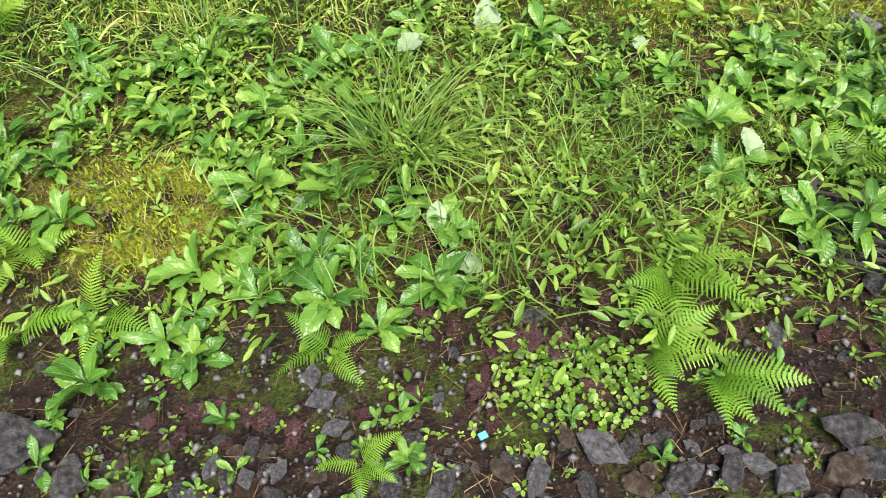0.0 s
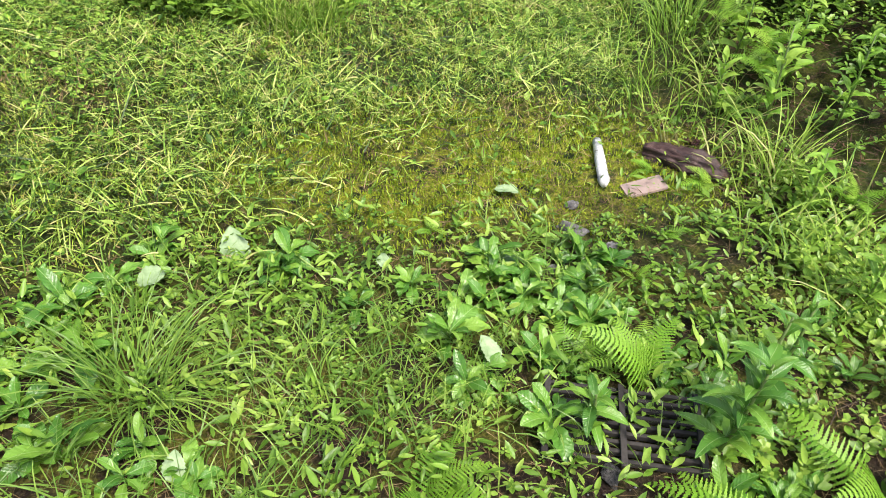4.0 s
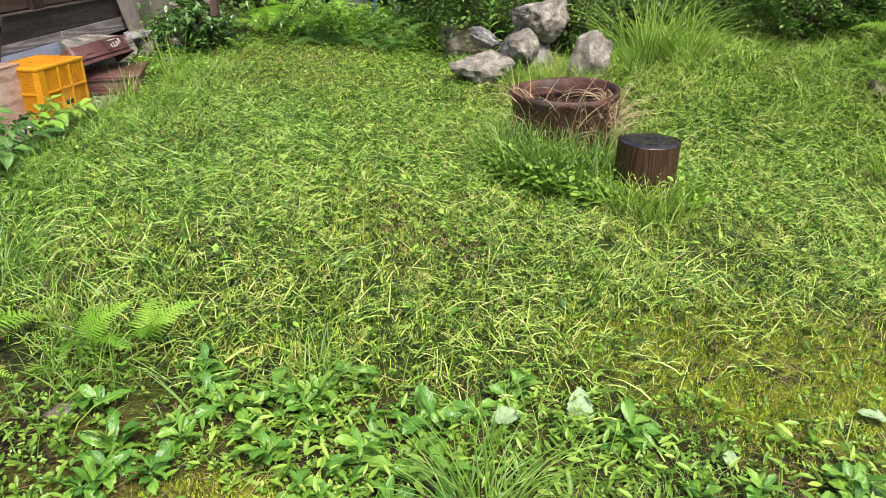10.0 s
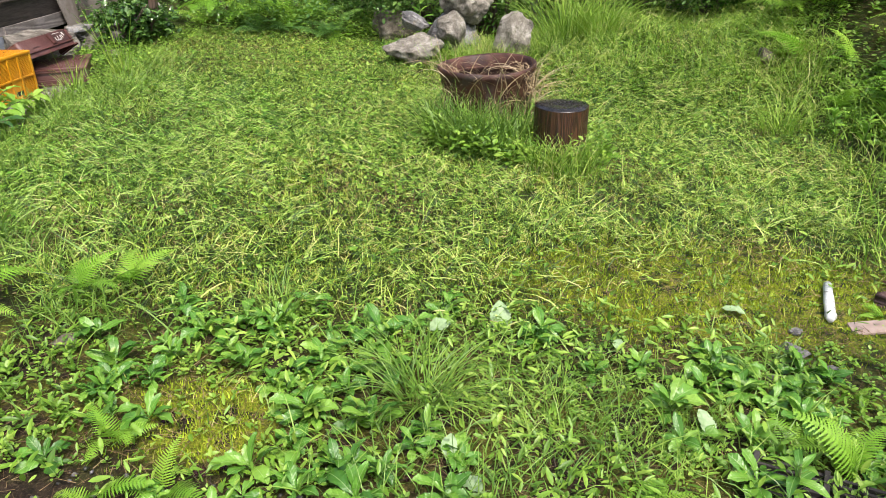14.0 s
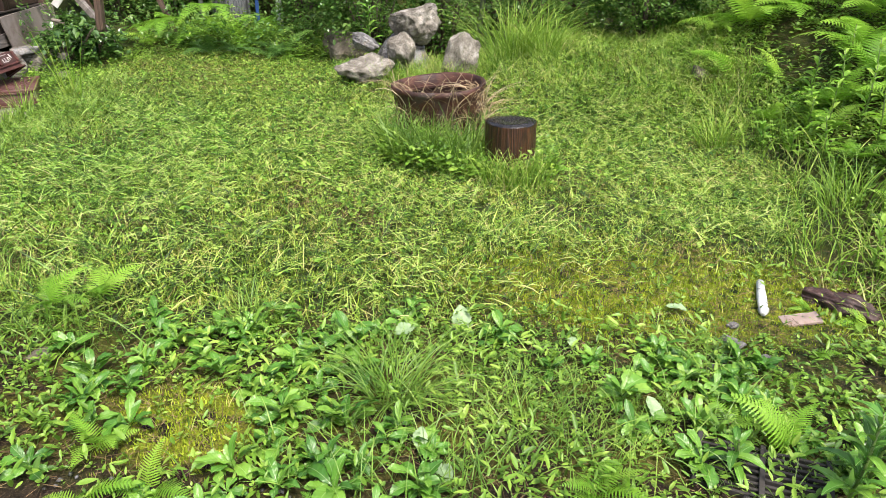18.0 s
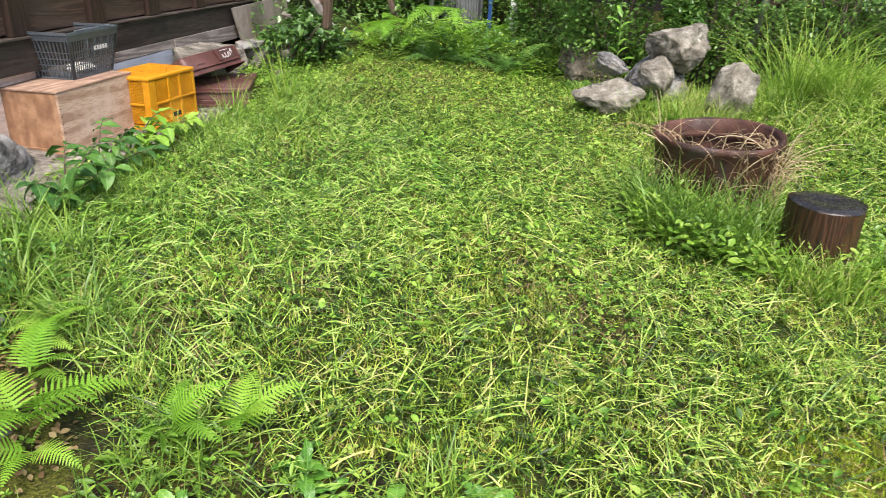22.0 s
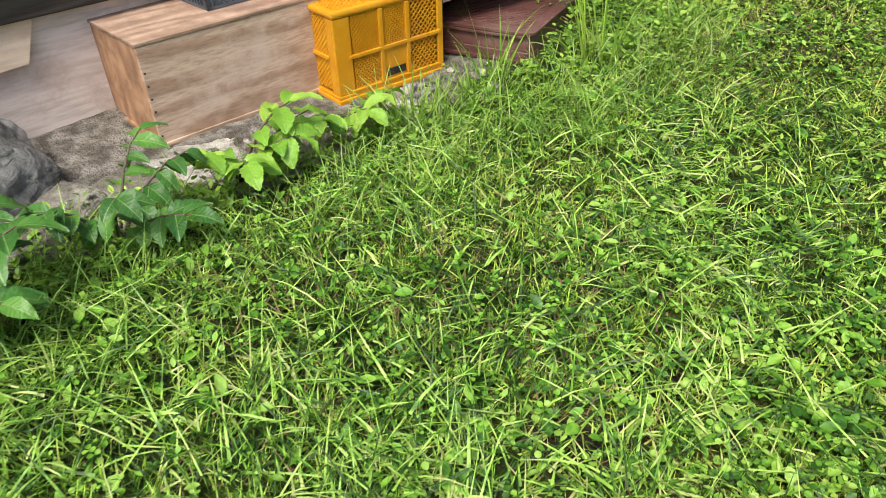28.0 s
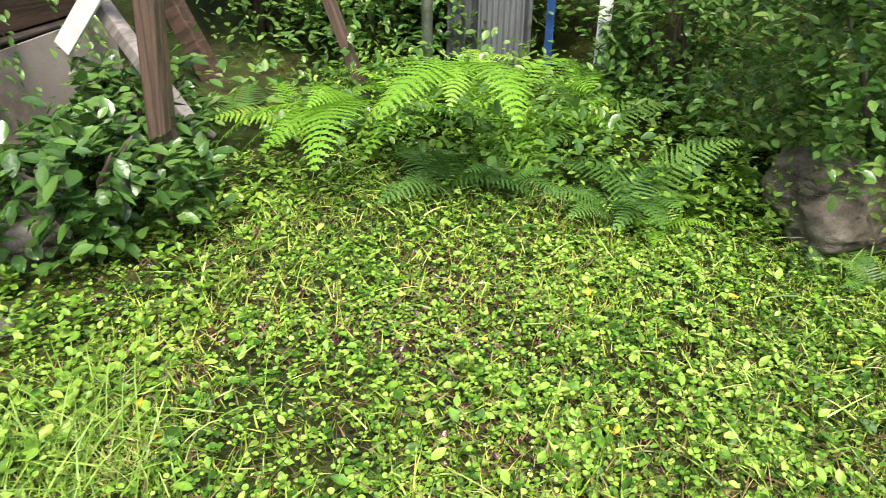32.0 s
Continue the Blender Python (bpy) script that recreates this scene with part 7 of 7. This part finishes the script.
    grass_patch("bank_grass", 5500, 1.5, 3.2, 1.6, 6.4, lambda x, y: step((x - np.interp(y, [1.6, 2.4, 3.2, 4.2, 5.5], [1.7, 1.75, 1.8, 2.1, 2.2])) / 0.25) * step((np.interp(y, [1.6, 3, 5, 6.4], [2.5, 2.6, 3.0, 2.9]) - x) / 0.3) * (0.2 + 0.8 * wobble(x, y, 4.0, 4.0)), (0.12, 0.38), (0.004, 0.009), (0.05, 0.7), (0.5, 1.9), TALL, "long arching grass along the bank")
    near = lambda cx, cy, r: (lambda x, y: step((r - np.hypot(x - cx, y - cy)) / 0.15))
    cz = near(-0.03, 4.85, 0.62)
    off_pot = lambda x, y: (np.hypot(x + 0.03, y - 4.93) > 0.33) * (np.hypot(x - 0.455, y - 4.36) > 0.185)
    grass_patch("cauldron_grass", 2000, -0.8, 0.9, 4.1, 5.6, lambda x, y: np.clip(0.45 * cz(x, y) + near(-0.08, 4.55, 0.42)(x, y) + 0.4 * near(0.42, 4.3, 0.34)(x, y), 0, 1) * off_pot(x, y) * step((5.35 - y) / 0.3), (0.14, 0.42), (0.005, 0.011), (0.05, 0.9), (0.7, 2.2), BED_GRASS, "long grass round cauldron and stump", 5)
    grass_patch("cauldron_dark_grass", 1500, -0.55, 0.4, 4.2, 4.75, lambda x, y: near(-0.08, 4.48, 0.42)(x, y) * off_pot(x, y), (0.25, 0.46), (0.004, 0.009), (0.0, 0.4), (0.3, 1.5), BED_GRASS, "dark green blades bent over the cauldron's foot", 6)
    grass_patch("stump_front_grass", 700, 0.2, 0.75, 3.95, 4.25, lambda x, y: near(0.46, 4.12, 0.26)(x, y) * off_pot(x, y), (0.14, 0.30), (0.004, 0.008), (0.0, 0.5), (0.3, 1.6), TALL, "upright blades in front of the stump", 5)
    cloud("cauldron_weeds", 11000, -0.7, 0.8, 4.0, 5.0, lambda x, y: step((0.95 - np.hypot((x - 0.16) / 0.78, (y - 4.40) / 0.42)) / 0.25) * (0.25 + 0.75 * wobble(x, y, 9.0, 3.0)) * (np.hypot(x + 0.03, y - 4.93) > 0.33) * (np.hypot(x - 0.455, y - 4.36) > 0.19), (0.022, 0.062), (0.03, 0.28), WEED_SMALL, "light green leafy weeds in front of the cauldron", "weeds", LEAF8, 0.6, per=7)
    grass_patch("stump_grass", 1700, -0.5, 1.0, 3.9, 4.9, lambda x, y: np.clip(near(0.43, 4.27, 0.36)(x, y) + 0.8 * near(0.0, 4.52, 0.42)(x, y), 0, 1) * (np.hypot(x + 0.03, y - 4.93) > 0.32) * (np.hypot(x - 0.455, y - 4.36) > 0.185), (0.10, 0.36), (0.004, 0.009), (0.0, 0.8), (0.4, 2.0), TALL, "upright grass hiding the feet of stump and cauldron")
    grass_patch("rock_grass", 17000, -1.3, 0.9, 6.5, 7.9, lambda x, y: step((1.0 - np.hypot((x + 0.3) / 0.95, (y - 7.1) / 0.6)) / 0.25) * wobble(x, y, 6.0, 3.0), (0.08, 0.30), (0.003, 0.006), (0.05, 0.5), (0.3, 1.6), TALL, "long grass between the boulders")
    grass_patch("bed_grass", 6500, -1.6, 1.2, 1.2, 2.7, lambda x, y: bed(x, y) * wobble(x, y, 4.0, 6.0) ** 1.6, (0.05, 0.20), (0.0026, 0.005), (0.2, 1.0), (0.3, 1.5), BED_GRASS, "thin green grass between the weeds", 3)
    grass_patch("thin_bed_grass", 3000, -0.1, 1.0, 1.35, 2.2, lambda x, y: step((1.2 - np.hypot((x - 0.45) / 0.42, (y - 1.76) / 0.3)) / 0.5), (0.03, 0.11), (0.0018, 0.0035), (0.3, 1.2), (0.3, 1.6), BED_GRASS, "fine short grass in the middle of the bed", 3)
    grass_patch("moss_grass", 9000, -1.1, 2.1, 1.2, 3.4, lambda x, y: mossy(x, y) * wobble(x, y, 6.0, 2.0), (0.02, 0.09), (0.0014, 0.003), (0.2, 1.2), (0.2, 1.2), GRASS, "thin grass in the moss", 2)
    grass_patch("edge_grass", 32000, -3.35, -1.0, 1.9, 6.4, lambda x, y: step((0.75 - np.abs(x - lawn_left(y) + 0.08)) / 0.3) * step((np.hypot((x + 2.02) / 0.36, (y - 2.05) / 0.24) - 0.9) / 0.4) * (0.2 + 0.8 * wobble(x, y, 5.0, 7.0)), (0.05, 0.24), (0.0025, 0.0055), (0.2, 1.1), (0.3, 1.6), BED_GRASS, "longer grass along the lawn's edge by the house")
    for k, (x, y, m) in enumerate(((-2.72, 2.72, 70), (-2.52, 2.55, 60), (-2.9, 2.95, 70), (-2.82, 2.5, 50), (-3.02, 3.1, 60), (-2.6, 2.9, 60), (-2.2, 2.5, 45))):
        tuft(x, y, m, 0.10, (0.14, 0.34), (0.004, 0.008), "dark green arching grass beside the footing stones", BED_GRASS, curl=(0.5, 1.7), lean=(0.1, 0.8))
    tuft(-0.13, 1.72, 190, 0.09, (0.16, 0.40), (0.0026, 0.0048), "arching tuft of thin bright green sedge", BED_GRASS, curl=(0.7, 1.6), lean=(0.25, 0.95))
    tuft(0.66, 7.4, 260, 0.26, (0.45, 1.05), (0.004, 0.009), "tall arching clump of green grass by the boulders")
    tuft(1.0, 7.2, 200, 0.18, (0.3, 0.7), (0.004, 0.009), "tall arching clump of green grass")
    tuft(-3.17, 5.64, 22, 0.07, (0.3, 0.72), (0.005, 0.010), "few tall upright grass stalks beside the trays", curl=(0.0, 0.6), lean=(0.0, 0.35))
    tuft(-3.40, 5.30, 16, 0.06, (0.2, 0.4), (0.005, 0.01), "few tall grass stalks in front of the trays", curl=(0.2, 1.0), lean=(0.0, 0.5))
    tuft(-3.48, 4.78, 18, 0.10, (0.1, 0.2), (0.004, 0.008), "grass stalks in front of the crate", curl=(0.2, 1.2))
    tuft(-3.32, 4.82, 110, 0.16, (0.1, 0.25), (0.004, 0.008), "tall dark green grass in front of the crate", BED_GRASS, curl=(0.2, 1.2))
    tuft(-3.28, 5.12, 90, 0.14, (0.1, 0.25), (0.004, 0.007), "tall dark green grass beside the trays", BED_GRASS, curl=(0.2, 1.2))
    tuft(-0.75, 2.15, 90, 0.09, (0.12, 0.25), (0.003, 0.005), "small green grass tuft in the bed", BED_GRASS)
    tuft(2.2, 2.45, 60, 0.1, (0.22, 0.48), (0.004, 0.008), "arching clump of long grass on the bank")
    tuft(2.45, 3.75, 90, 0.16, (0.2, 0.42), (0.004, 0.008), "arching clump of long grass on the bank")
    tuft(2.2, 5.3, 120, 0.15, (0.2, 0.45), (0.004, 0.007), "arching clump of long grass on the bank")
    # straw that hangs over the pot's rim
    n = 230
    a = RNG.uniform(-2.9, 0.6, n)
    px, py = -0.03 + 0.345 * np.cos(a), 4.93 + 0.345 * np.sin(a)
    v, f = ribbons(px, py, RNG.uniform(0.15, 0.46, n), RNG.uniform(0.0035, 0.007, n), RNG.uniform(0.1, 0.9, n), RNG.uniform(0.6, 2.2, n), RNG.uniform(0, 6.283, n), 6, lift=RNG.uniform(0.1, 0.42, n))
    tagged(new("dry_grass", np_mesh("dry_grass", v, f, STRAW)), "dry straw stalks tangled over the cauldron", "dry grass", kind="stuff")
    n = 160
    px, py = RNG.normal(0.24, 0.05, n), RNG.normal(4.80, 0.06, n)
    v, f = ribbons(px, py, RNG.uniform(0.06, 0.22, n), RNG.uniform(0.003, 0.006, n), RNG.uniform(0.6, 1.6, n), RNG.uniform(0.6, 1.6, n), RNG.uniform(0, 6.283, n), 4, lift=RNG.uniform(0.30, 0.50, n))
    tagged(new("straw_wisp", np_mesh("straw_wisp", v, f, STRAW)), "wisp of brown straw on the cauldron's rim", "dry grass", kind="stuff")


def build_needles():
    x, y = scatter(26000, 1.9, 4.4, 0.9, 7.4, lambda x, y: step((x - np.interp(y, [1, 2.4, 3.2, 4.2, 5.5, 7], [1.9, 1.8, 2.2, 2.5, 2.7, 2.7])) / 0.3))
    n = len(x)
    v, f = ribbons(x, y, RNG.uniform(0.03, 0.10, n), RNG.uniform(0.0014, 0.0035, n), RNG.uniform(1.3, 1.55, n), RNG.uniform(-0.1, 0.2, n), RNG.uniform(0, 6.283, n), segs=1, lift=RNG.uniform(0.004, 0.02, n))
    tagged(new("bank_needles", np_mesh("bank_needles", v, f, NEEDLE)), "red-brown conifer needles on the bare bank", "litter", kind="stuff")
    x, y = scatter(24000, -1.6, 2.3, 0.6, 3.3, lambda x, y: (0.35 + 0.65 * wobble(x, y, 5.0, 11.0)) * (1 - 0.75 * in_lawn(x, y) * (1 - mossy(x, y))) * (0.3 + 0.7 * step((y - 1.0) / 0.3)))
    n = len(x)
    v, f = ribbons(x, y, RNG.uniform(0.02, 0.07, n), RNG.uniform(0.0009, 0.002, n), RNG.uniform(1.35, 1.55, n), RNG.uniform(-0.1, 0.2, n), RNG.uniform(0, 6.283, n), segs=1, lift=RNG.uniform(0.004, 0.014, n))
    tagged(new("dry_needles", np_mesh("dry_needles", v, f, THATCH)), "fine brown needles and straw on the soil", "litter", kind="stuff")


def shrub(x, y, rx, ry, h, n, size, seed, label, mat=SHRUB, z0=0.05, lumps=3.0, name="shrub"):
    """A bush: stems from the root and a crown of leaves in lumps with gaps."""
    r = random.Random(seed)
    s = thing(name, at_land(x, y, 0.0), label, "shrub", "shrubs")
    for k in range(9):
        a, q = r.uniform(0, 6.283), r.uniform(0.3, 0.8)
        top = Vector((rx * q * math.cos(a), ry * q * math.sin(a), h * r.uniform(0.55, 0.92)))
        part("stem", tube([(0.05 * math.cos(a), 0.05 * math.sin(a), -0.03), top * 0.5 + Vector((0, 0, 0.06)), top], [0.018, 0.012, 0.004], 6), BARK, s, flat=False)
    m = n * 4
    u = RNG.normal(0, 1, (m, 3))
    u /= np.linalg.norm(u, axis=1)[:, None]
    u[:, 2] = np.abs(u[:, 2]) * np.where(RNG.uniform(0, 1, m) < 0.8, 1, -0.35)
    bump = 1 + 0.28 * np.sin(lumps * 2.1 * u[:, 0] + seed) * np.sin(lumps * 1.7 * u[:, 1] + 2 * seed) + 0.16 * np.sin(lumps * 4.3 * u[:, 2] + lumps * 3.1 * u[:, 0])
    rad = bump * RNG.uniform(0.30, 1.0, m) ** 0.4
    p = np.stack([u[:, 0] * rx * rad, u[:, 1] * ry * rad, h * 0.32 + u[:, 2] * h * 0.66 * rad], 1)
    ok = (np.sin(9 * p[:, 0] / rx + seed) * np.sin(8 * p[:, 1] / ry) * np.sin(9 * p[:, 2] / h + 1) > -0.35) & (p[:, 2] > z0)
    p = p[ok][:n]
    k = len(p)
    turn = np.arctan2(p[:, 1], p[:, 0]) + RNG.normal(0, 0.9, k)
    v, f = leaf_cloud(p, RNG.uniform(size * 0.6, size * 1.15, k), turn, RNG.normal(0.0, 0.5, k), LEAF6)
    part("crown", np_mesh("crown", v, f, mat), None, s)


def build_shrubs():
    shrub(-0.9, 8.35, 0.78, 0.6, 1.7, 9000, 0.06, 1, "large evergreen shrub with small glossy leaves")
    shrub(-0.05, 8.55, 0.42, 0.4, 1.2, 3000, 0.055, 2, "dark evergreen shrub behind the boulders")
    shrub(2.2, 7.9, 0.8, 0.5, 1.1, 8000, 0.055, 3, "dark green shrub with small leaves at the grass edge")
    shrub(1.1, 8.6, 0.7, 0.5, 0.85, 4000, 0.05, 4, "low dark shrub in front of the poles")
    shrub(-3.82, 7.12, 0.38, 0.46, 0.42, 1100, 0.085, 5, "low glossy shrub at the corner of the house", GLOSSY)
    shrub(-4.05, 7.7, 0.34, 0.35, 0.44, 900, 0.085, 6, "low glossy shrub by the corner post", GLOSSY)
    shrub(3.1, 8.3, 0.8, 0.6, 1.4, 4500, 0.06, 7, "dark shrub on the bank")
    shrub(-1.85, 9.2, 0.4, 0.4, 1.0, 2500, 0.06, 8, "dark shrub behind the ferns")
    shrub(-3.6, 9.6, 0.7, 0.4, 0.9, 3000, 0.07, 9, "dark shrub in the deep shade")
    shrub(4.3, 6.4, 0.7, 0.8, 1.3, 4000, 0.06, 10, "dark shrub high on the bank")
    shrub(4.6, 5.0, 0.7, 0.8, 1.1, 3500, 0.06, 11, "dark shrub high on the bank")
    shrub(4.2, 7.8, 0.8, 0.7, 1.6, 4500, 0.06, 12, "dark shrub on the bank")
    shrub(4.4, 3.8, 0.6, 0.7, 0.9, 3000, 0.06, 13, "dark shrub high on the bank")
    shrub(-2.9, 9.75, 0.8, 0.35, 1.7, 4000, 0.06, 14, "dark shrub in the gap behind the poles")
    shrub(0.7, 9.65, 0.8, 0.3, 0.7, 3000, 0.06, 15, "low dark shrub under the stacked timber")
    shrub(-4.5, 9.7, 0.8, 0.4, 1.6, 4000, 0.06, 16, "dark shrub behind the house corner")
    # creeper on the corner panel and brace
    pts = []
    rnd = random.Random(3)
    for u0, z1 in ((4.5, 1.6), (4.75, 1.25), (5.15, 1.5), (5.4, 0.85), (4.62, 1.9)):
        for k in range(70):
            z = rnd.uniform(0.3, z1)
            pts.append((0.10 + 0.05 * max(0, 0.8 - z) + rnd.uniform(0, 0.03), u0 + 0.10 * math.sin(3 * z) + rnd.gauss(0, 0.035), z))
    p = np.array([tuple(HOUSE @ Vector(q)) for q in pts])
    v, f = leaf_cloud(p, RNG.uniform(0.025, 0.05, len(p)), RNG.uniform(-0.8, 0.8, len(p)), RNG.normal(-0.6, 0.4, len(p)), LEAF6)
    tagged(new("creeper", np_mesh("creeper", v, f, SHRUB)), "thin ivy strands climbing the house corner", "ivy", kind="stuff")


def build_tree(x, y, r0, h, seed, crown):
    t = thing("tree", at_land(x, y, -0.05), "tree with a rough brown trunk at the back of the yard", "tree", "trees at the back")
    r = random.Random(seed)
    bend = [(0, 0, 0), (0.03, 0.02, h * 0.25), (-0.04, 0.05, h * 0.5), (0.05, 0.1, h * 0.75), (0.02, 0.1, h)]
    part("trunk", tube(bend, [r0 * 1.25, r0, r0 * 0.85, r0 * 0.6, r0 * 0.2], 14), BARK, t, flat=False)
    for k in range(7):
        a = k * 2.4 + seed
        z = h * (0.5 + 0.06 * k)
        part("limb", tube([(0, 0.05, z), (0.6 * math.cos(a), 0.6 * math.sin(a), z + 0.35), (1.3 * math.cos(a), 1.3 * math.sin(a), z + 0.6)], [r0 * 0.4, r0 * 0.25, 0.01], 8), BARK, t, flat=False)
    n = crown
    u = RNG.normal(0, 1, (n, 3))
    u /= np.linalg.norm(u, axis=1)[:, None]
    c = RNG.integers(0, 12, n)
    cc = np.stack([1.2 * np.cos(np.arange(12) * 2.4), 1.2 * np.sin(np.arange(12) * 2.4), h * 0.72 + 0.25 * (np.arange(12) % 5)], 1)
    p = cc[c] + u * (0.7 * RNG.uniform(0.2, 1, n) ** 0.5)[:, None] * np.array((1, 1, 0.6))
    v, f = leaf_cloud(p, RNG.uniform(0.06, 0.13, n), RNG.uniform(0, 6.283, n), RNG.normal(-0.2, 0.5, n), LEAF6)
    part("crown", np_mesh("crown", v, f, SHRUB), None, t)


def crumpled(seed, size):
    r = random.Random(seed)
    bm = bmesh.new()
    bmesh.ops.create_grid(bm, x_segments=7, y_segments=7, size=0.5)
    for v in bm.verts:
        d = math.hypot(v.co.x, v.co.y * 1.3)
        k = 1.0 if d < 0.4 else 0.4 / d * 1.05
        v.co.x *= k
        v.co.y *= k
        w = 1.0 + 0.45 * noise.noise(v.co * 4 + Vector((seed * 3, 7, 0)))
        v.co.x *= w
        v.co.y *= w * 0.8
        v.co.z = 0.22 * noise.noise(v.co * 6 + Vector((seed, 0, 0))) + 0.3 * v.co.x * v.co.x
        v.co *= size
    return bm


def build_litter():
    reds = [bm_mesh("dead_leaf", crumpled(k, 1.0), LITTER, False) for k in range(4)]
    rnd = random.Random(21)
    spots = [(-0.37, 0.96, 0.12), (-0.47, 0.97, 0.10), (-0.30, 0.93, 0.08), (-0.07, 1.02, 0.08), (0.07, 1.03, 0.09), (0.17, 1.14, 0.11), (0.24, 1.12, 0.11), (0.10, 1.12, 0.09), (-0.71, 1.28, 0.07), (-0.88, 1.47, 0.06), (0.35, 1.25, 0.09), (-0.06, 1.22, 0.08), (0.02, 1.16, 0.07), (0.68, 1.16, 0.06), (0.31, 1.02, 0.08), (0.42, 1.05, 0.06), (0.72, 1.05, 0.07), (0.8, 1.15, 0.06), (0.9, 1.12, 0.05), (-0.6, 0.95, 0.07), (-0.1, 0.97, 0.06)]
    spots += [(rnd.uniform(-0.9, 1.1), rnd.uniform(0.9, 1.35), rnd.uniform(0.03, 0.06)) for _ in range(40)]
    spots += [(-2.77, 6.81, 0.06), (-2.69, 6.65, 0.05), (-2.92, 6.68, 0.05), (-2.35, 6.78, 0.05), (-2.45, 6.95, 0.04), (-1.36, 4.45, 0.05), (-1.42, 4.75, 0.06), (-2.5, 6.45, 0.05), (0.0, 3.7, 0.04), (0.3, 3.4, 0.05), (1.3, 3.4, 0.05), (1.2, 4.1, 0.06), (1.9, 2.6, 0.07), (2.0, 2.75, 0.08), (1.95, 2.9, 0.07), (-0.4, 3.2, 0.035), (0.75, 3.5, 0.05)]
    spots += [(rnd.gauss(-2.5, 0.5), rnd.gauss(6.8, 0.35), rnd.uniform(0.02, 0.045)) for _ in range(45)]
    spots += [(rnd.uniform(1.85, 2.4), rnd.uniform(2.35, 3.0), rnd.uniform(0.03, 0.06)) for _ in range(25)]
    for i, (x, y, s) in enumerate(spots):
        ob = new("dead_leaf", reds[i % 4])
        ob.matrix_basis = at_land(x, y, 0.008 + s * 0.06, rnd.uniform(0, 360), rnd.uniform(-14, 14), rnd.uniform(-14, 14)) @ Matrix.Diagonal((s, s, s, 1))
        tagged(ob, "wet dark red dead leaf lying on soil", "dead leaf", "dead leaves")
    pale = blade_leaf("pale_leaf", 0.115, 0.078, (8, -6), PALE_LEAF, 0.05, 0.07, 2, 0.75)
    for x, y, s, m in ((0.11, 2.225, 1.12, (14, -52, 95)), (0.08, 1.31, 0.8, (8, -5, 160)), (-0.03, 1.43, 0.6, (20, -30, 80)), (1.11, 2.45, 0.8, (4, -4, 165)), (0.78, 1.66, 0.75, (10, -30, 110)), (-0.16, 2.12, 0.9, (5, -10, 20)), (0.55, 2.1, 0.5, (0, -10, 80))):
        ob = new("pale_leaf", pale)
        ob.matrix_basis = at_land(x, y, -0.012 if m[1] < -40 else 0.03) @ pose(0, 0, 0, m[0], m[1], m[2]) @ Matrix.Diagonal((s, s, s, 1))
        tagged(ob, "pale turned-over leaf among the weeds", "leaf", "pale leaves")
    yel = bm_mesh("yellow_leaf", crumpled(9, 1.0), YELLOW, False)
    for x, y, s in ((-1.96, 6.70, 0.055), (-2.66, 7.15, 0.035), (-3.09, 6.36, 0.04), (-1.6, 7.5, 0.045), (-2.08, 7.34, 0.045), (-2.98, 6.28, 0.03), (-1.28, 7.2, 0.05), (-2.35, 6.95, 0.025), (-1.75, 6.1, 0.035)):
        ob = new("yellow_leaf", yel)
        ob.matrix_basis = at_land(x, y, 0.04, x * 900, 15, 10) @ Matrix.Diagonal((s, s, s, 1))
        tagged(ob, "small bright yellow fallen leaf on the lawn", "fallen leaf", "yellow leaves")
    for i in range(40):
        x, y = rnd.uniform(-1.2, 1.9), rnd.uniform(1.0, 3.0)
        a = rnd.uniform(0, 6.28)
        ln = rnd.uniform(0.04, 0.16)
        me = bm_mesh("twig", tube([(0, 0, 0), (ln * 0.5, 0.008, 0.006), (ln, 0, 0)], 0.0016, 5), BARK)
        single("twig", me, at_land(x, y, 0.012, math.degrees(a)), "thin brown twig lying on the ground", "twig", "twigs")


build_ferns()
build_weeds()
build_undergrowth()
build_shrubs()
build_needles()
build_tree(-0.22, 8.75, 0.13, 7.5, 1, 1500)
build_tree(2.35, 9.35, 0.11, 7.5, 2, 1500)
build_litter()
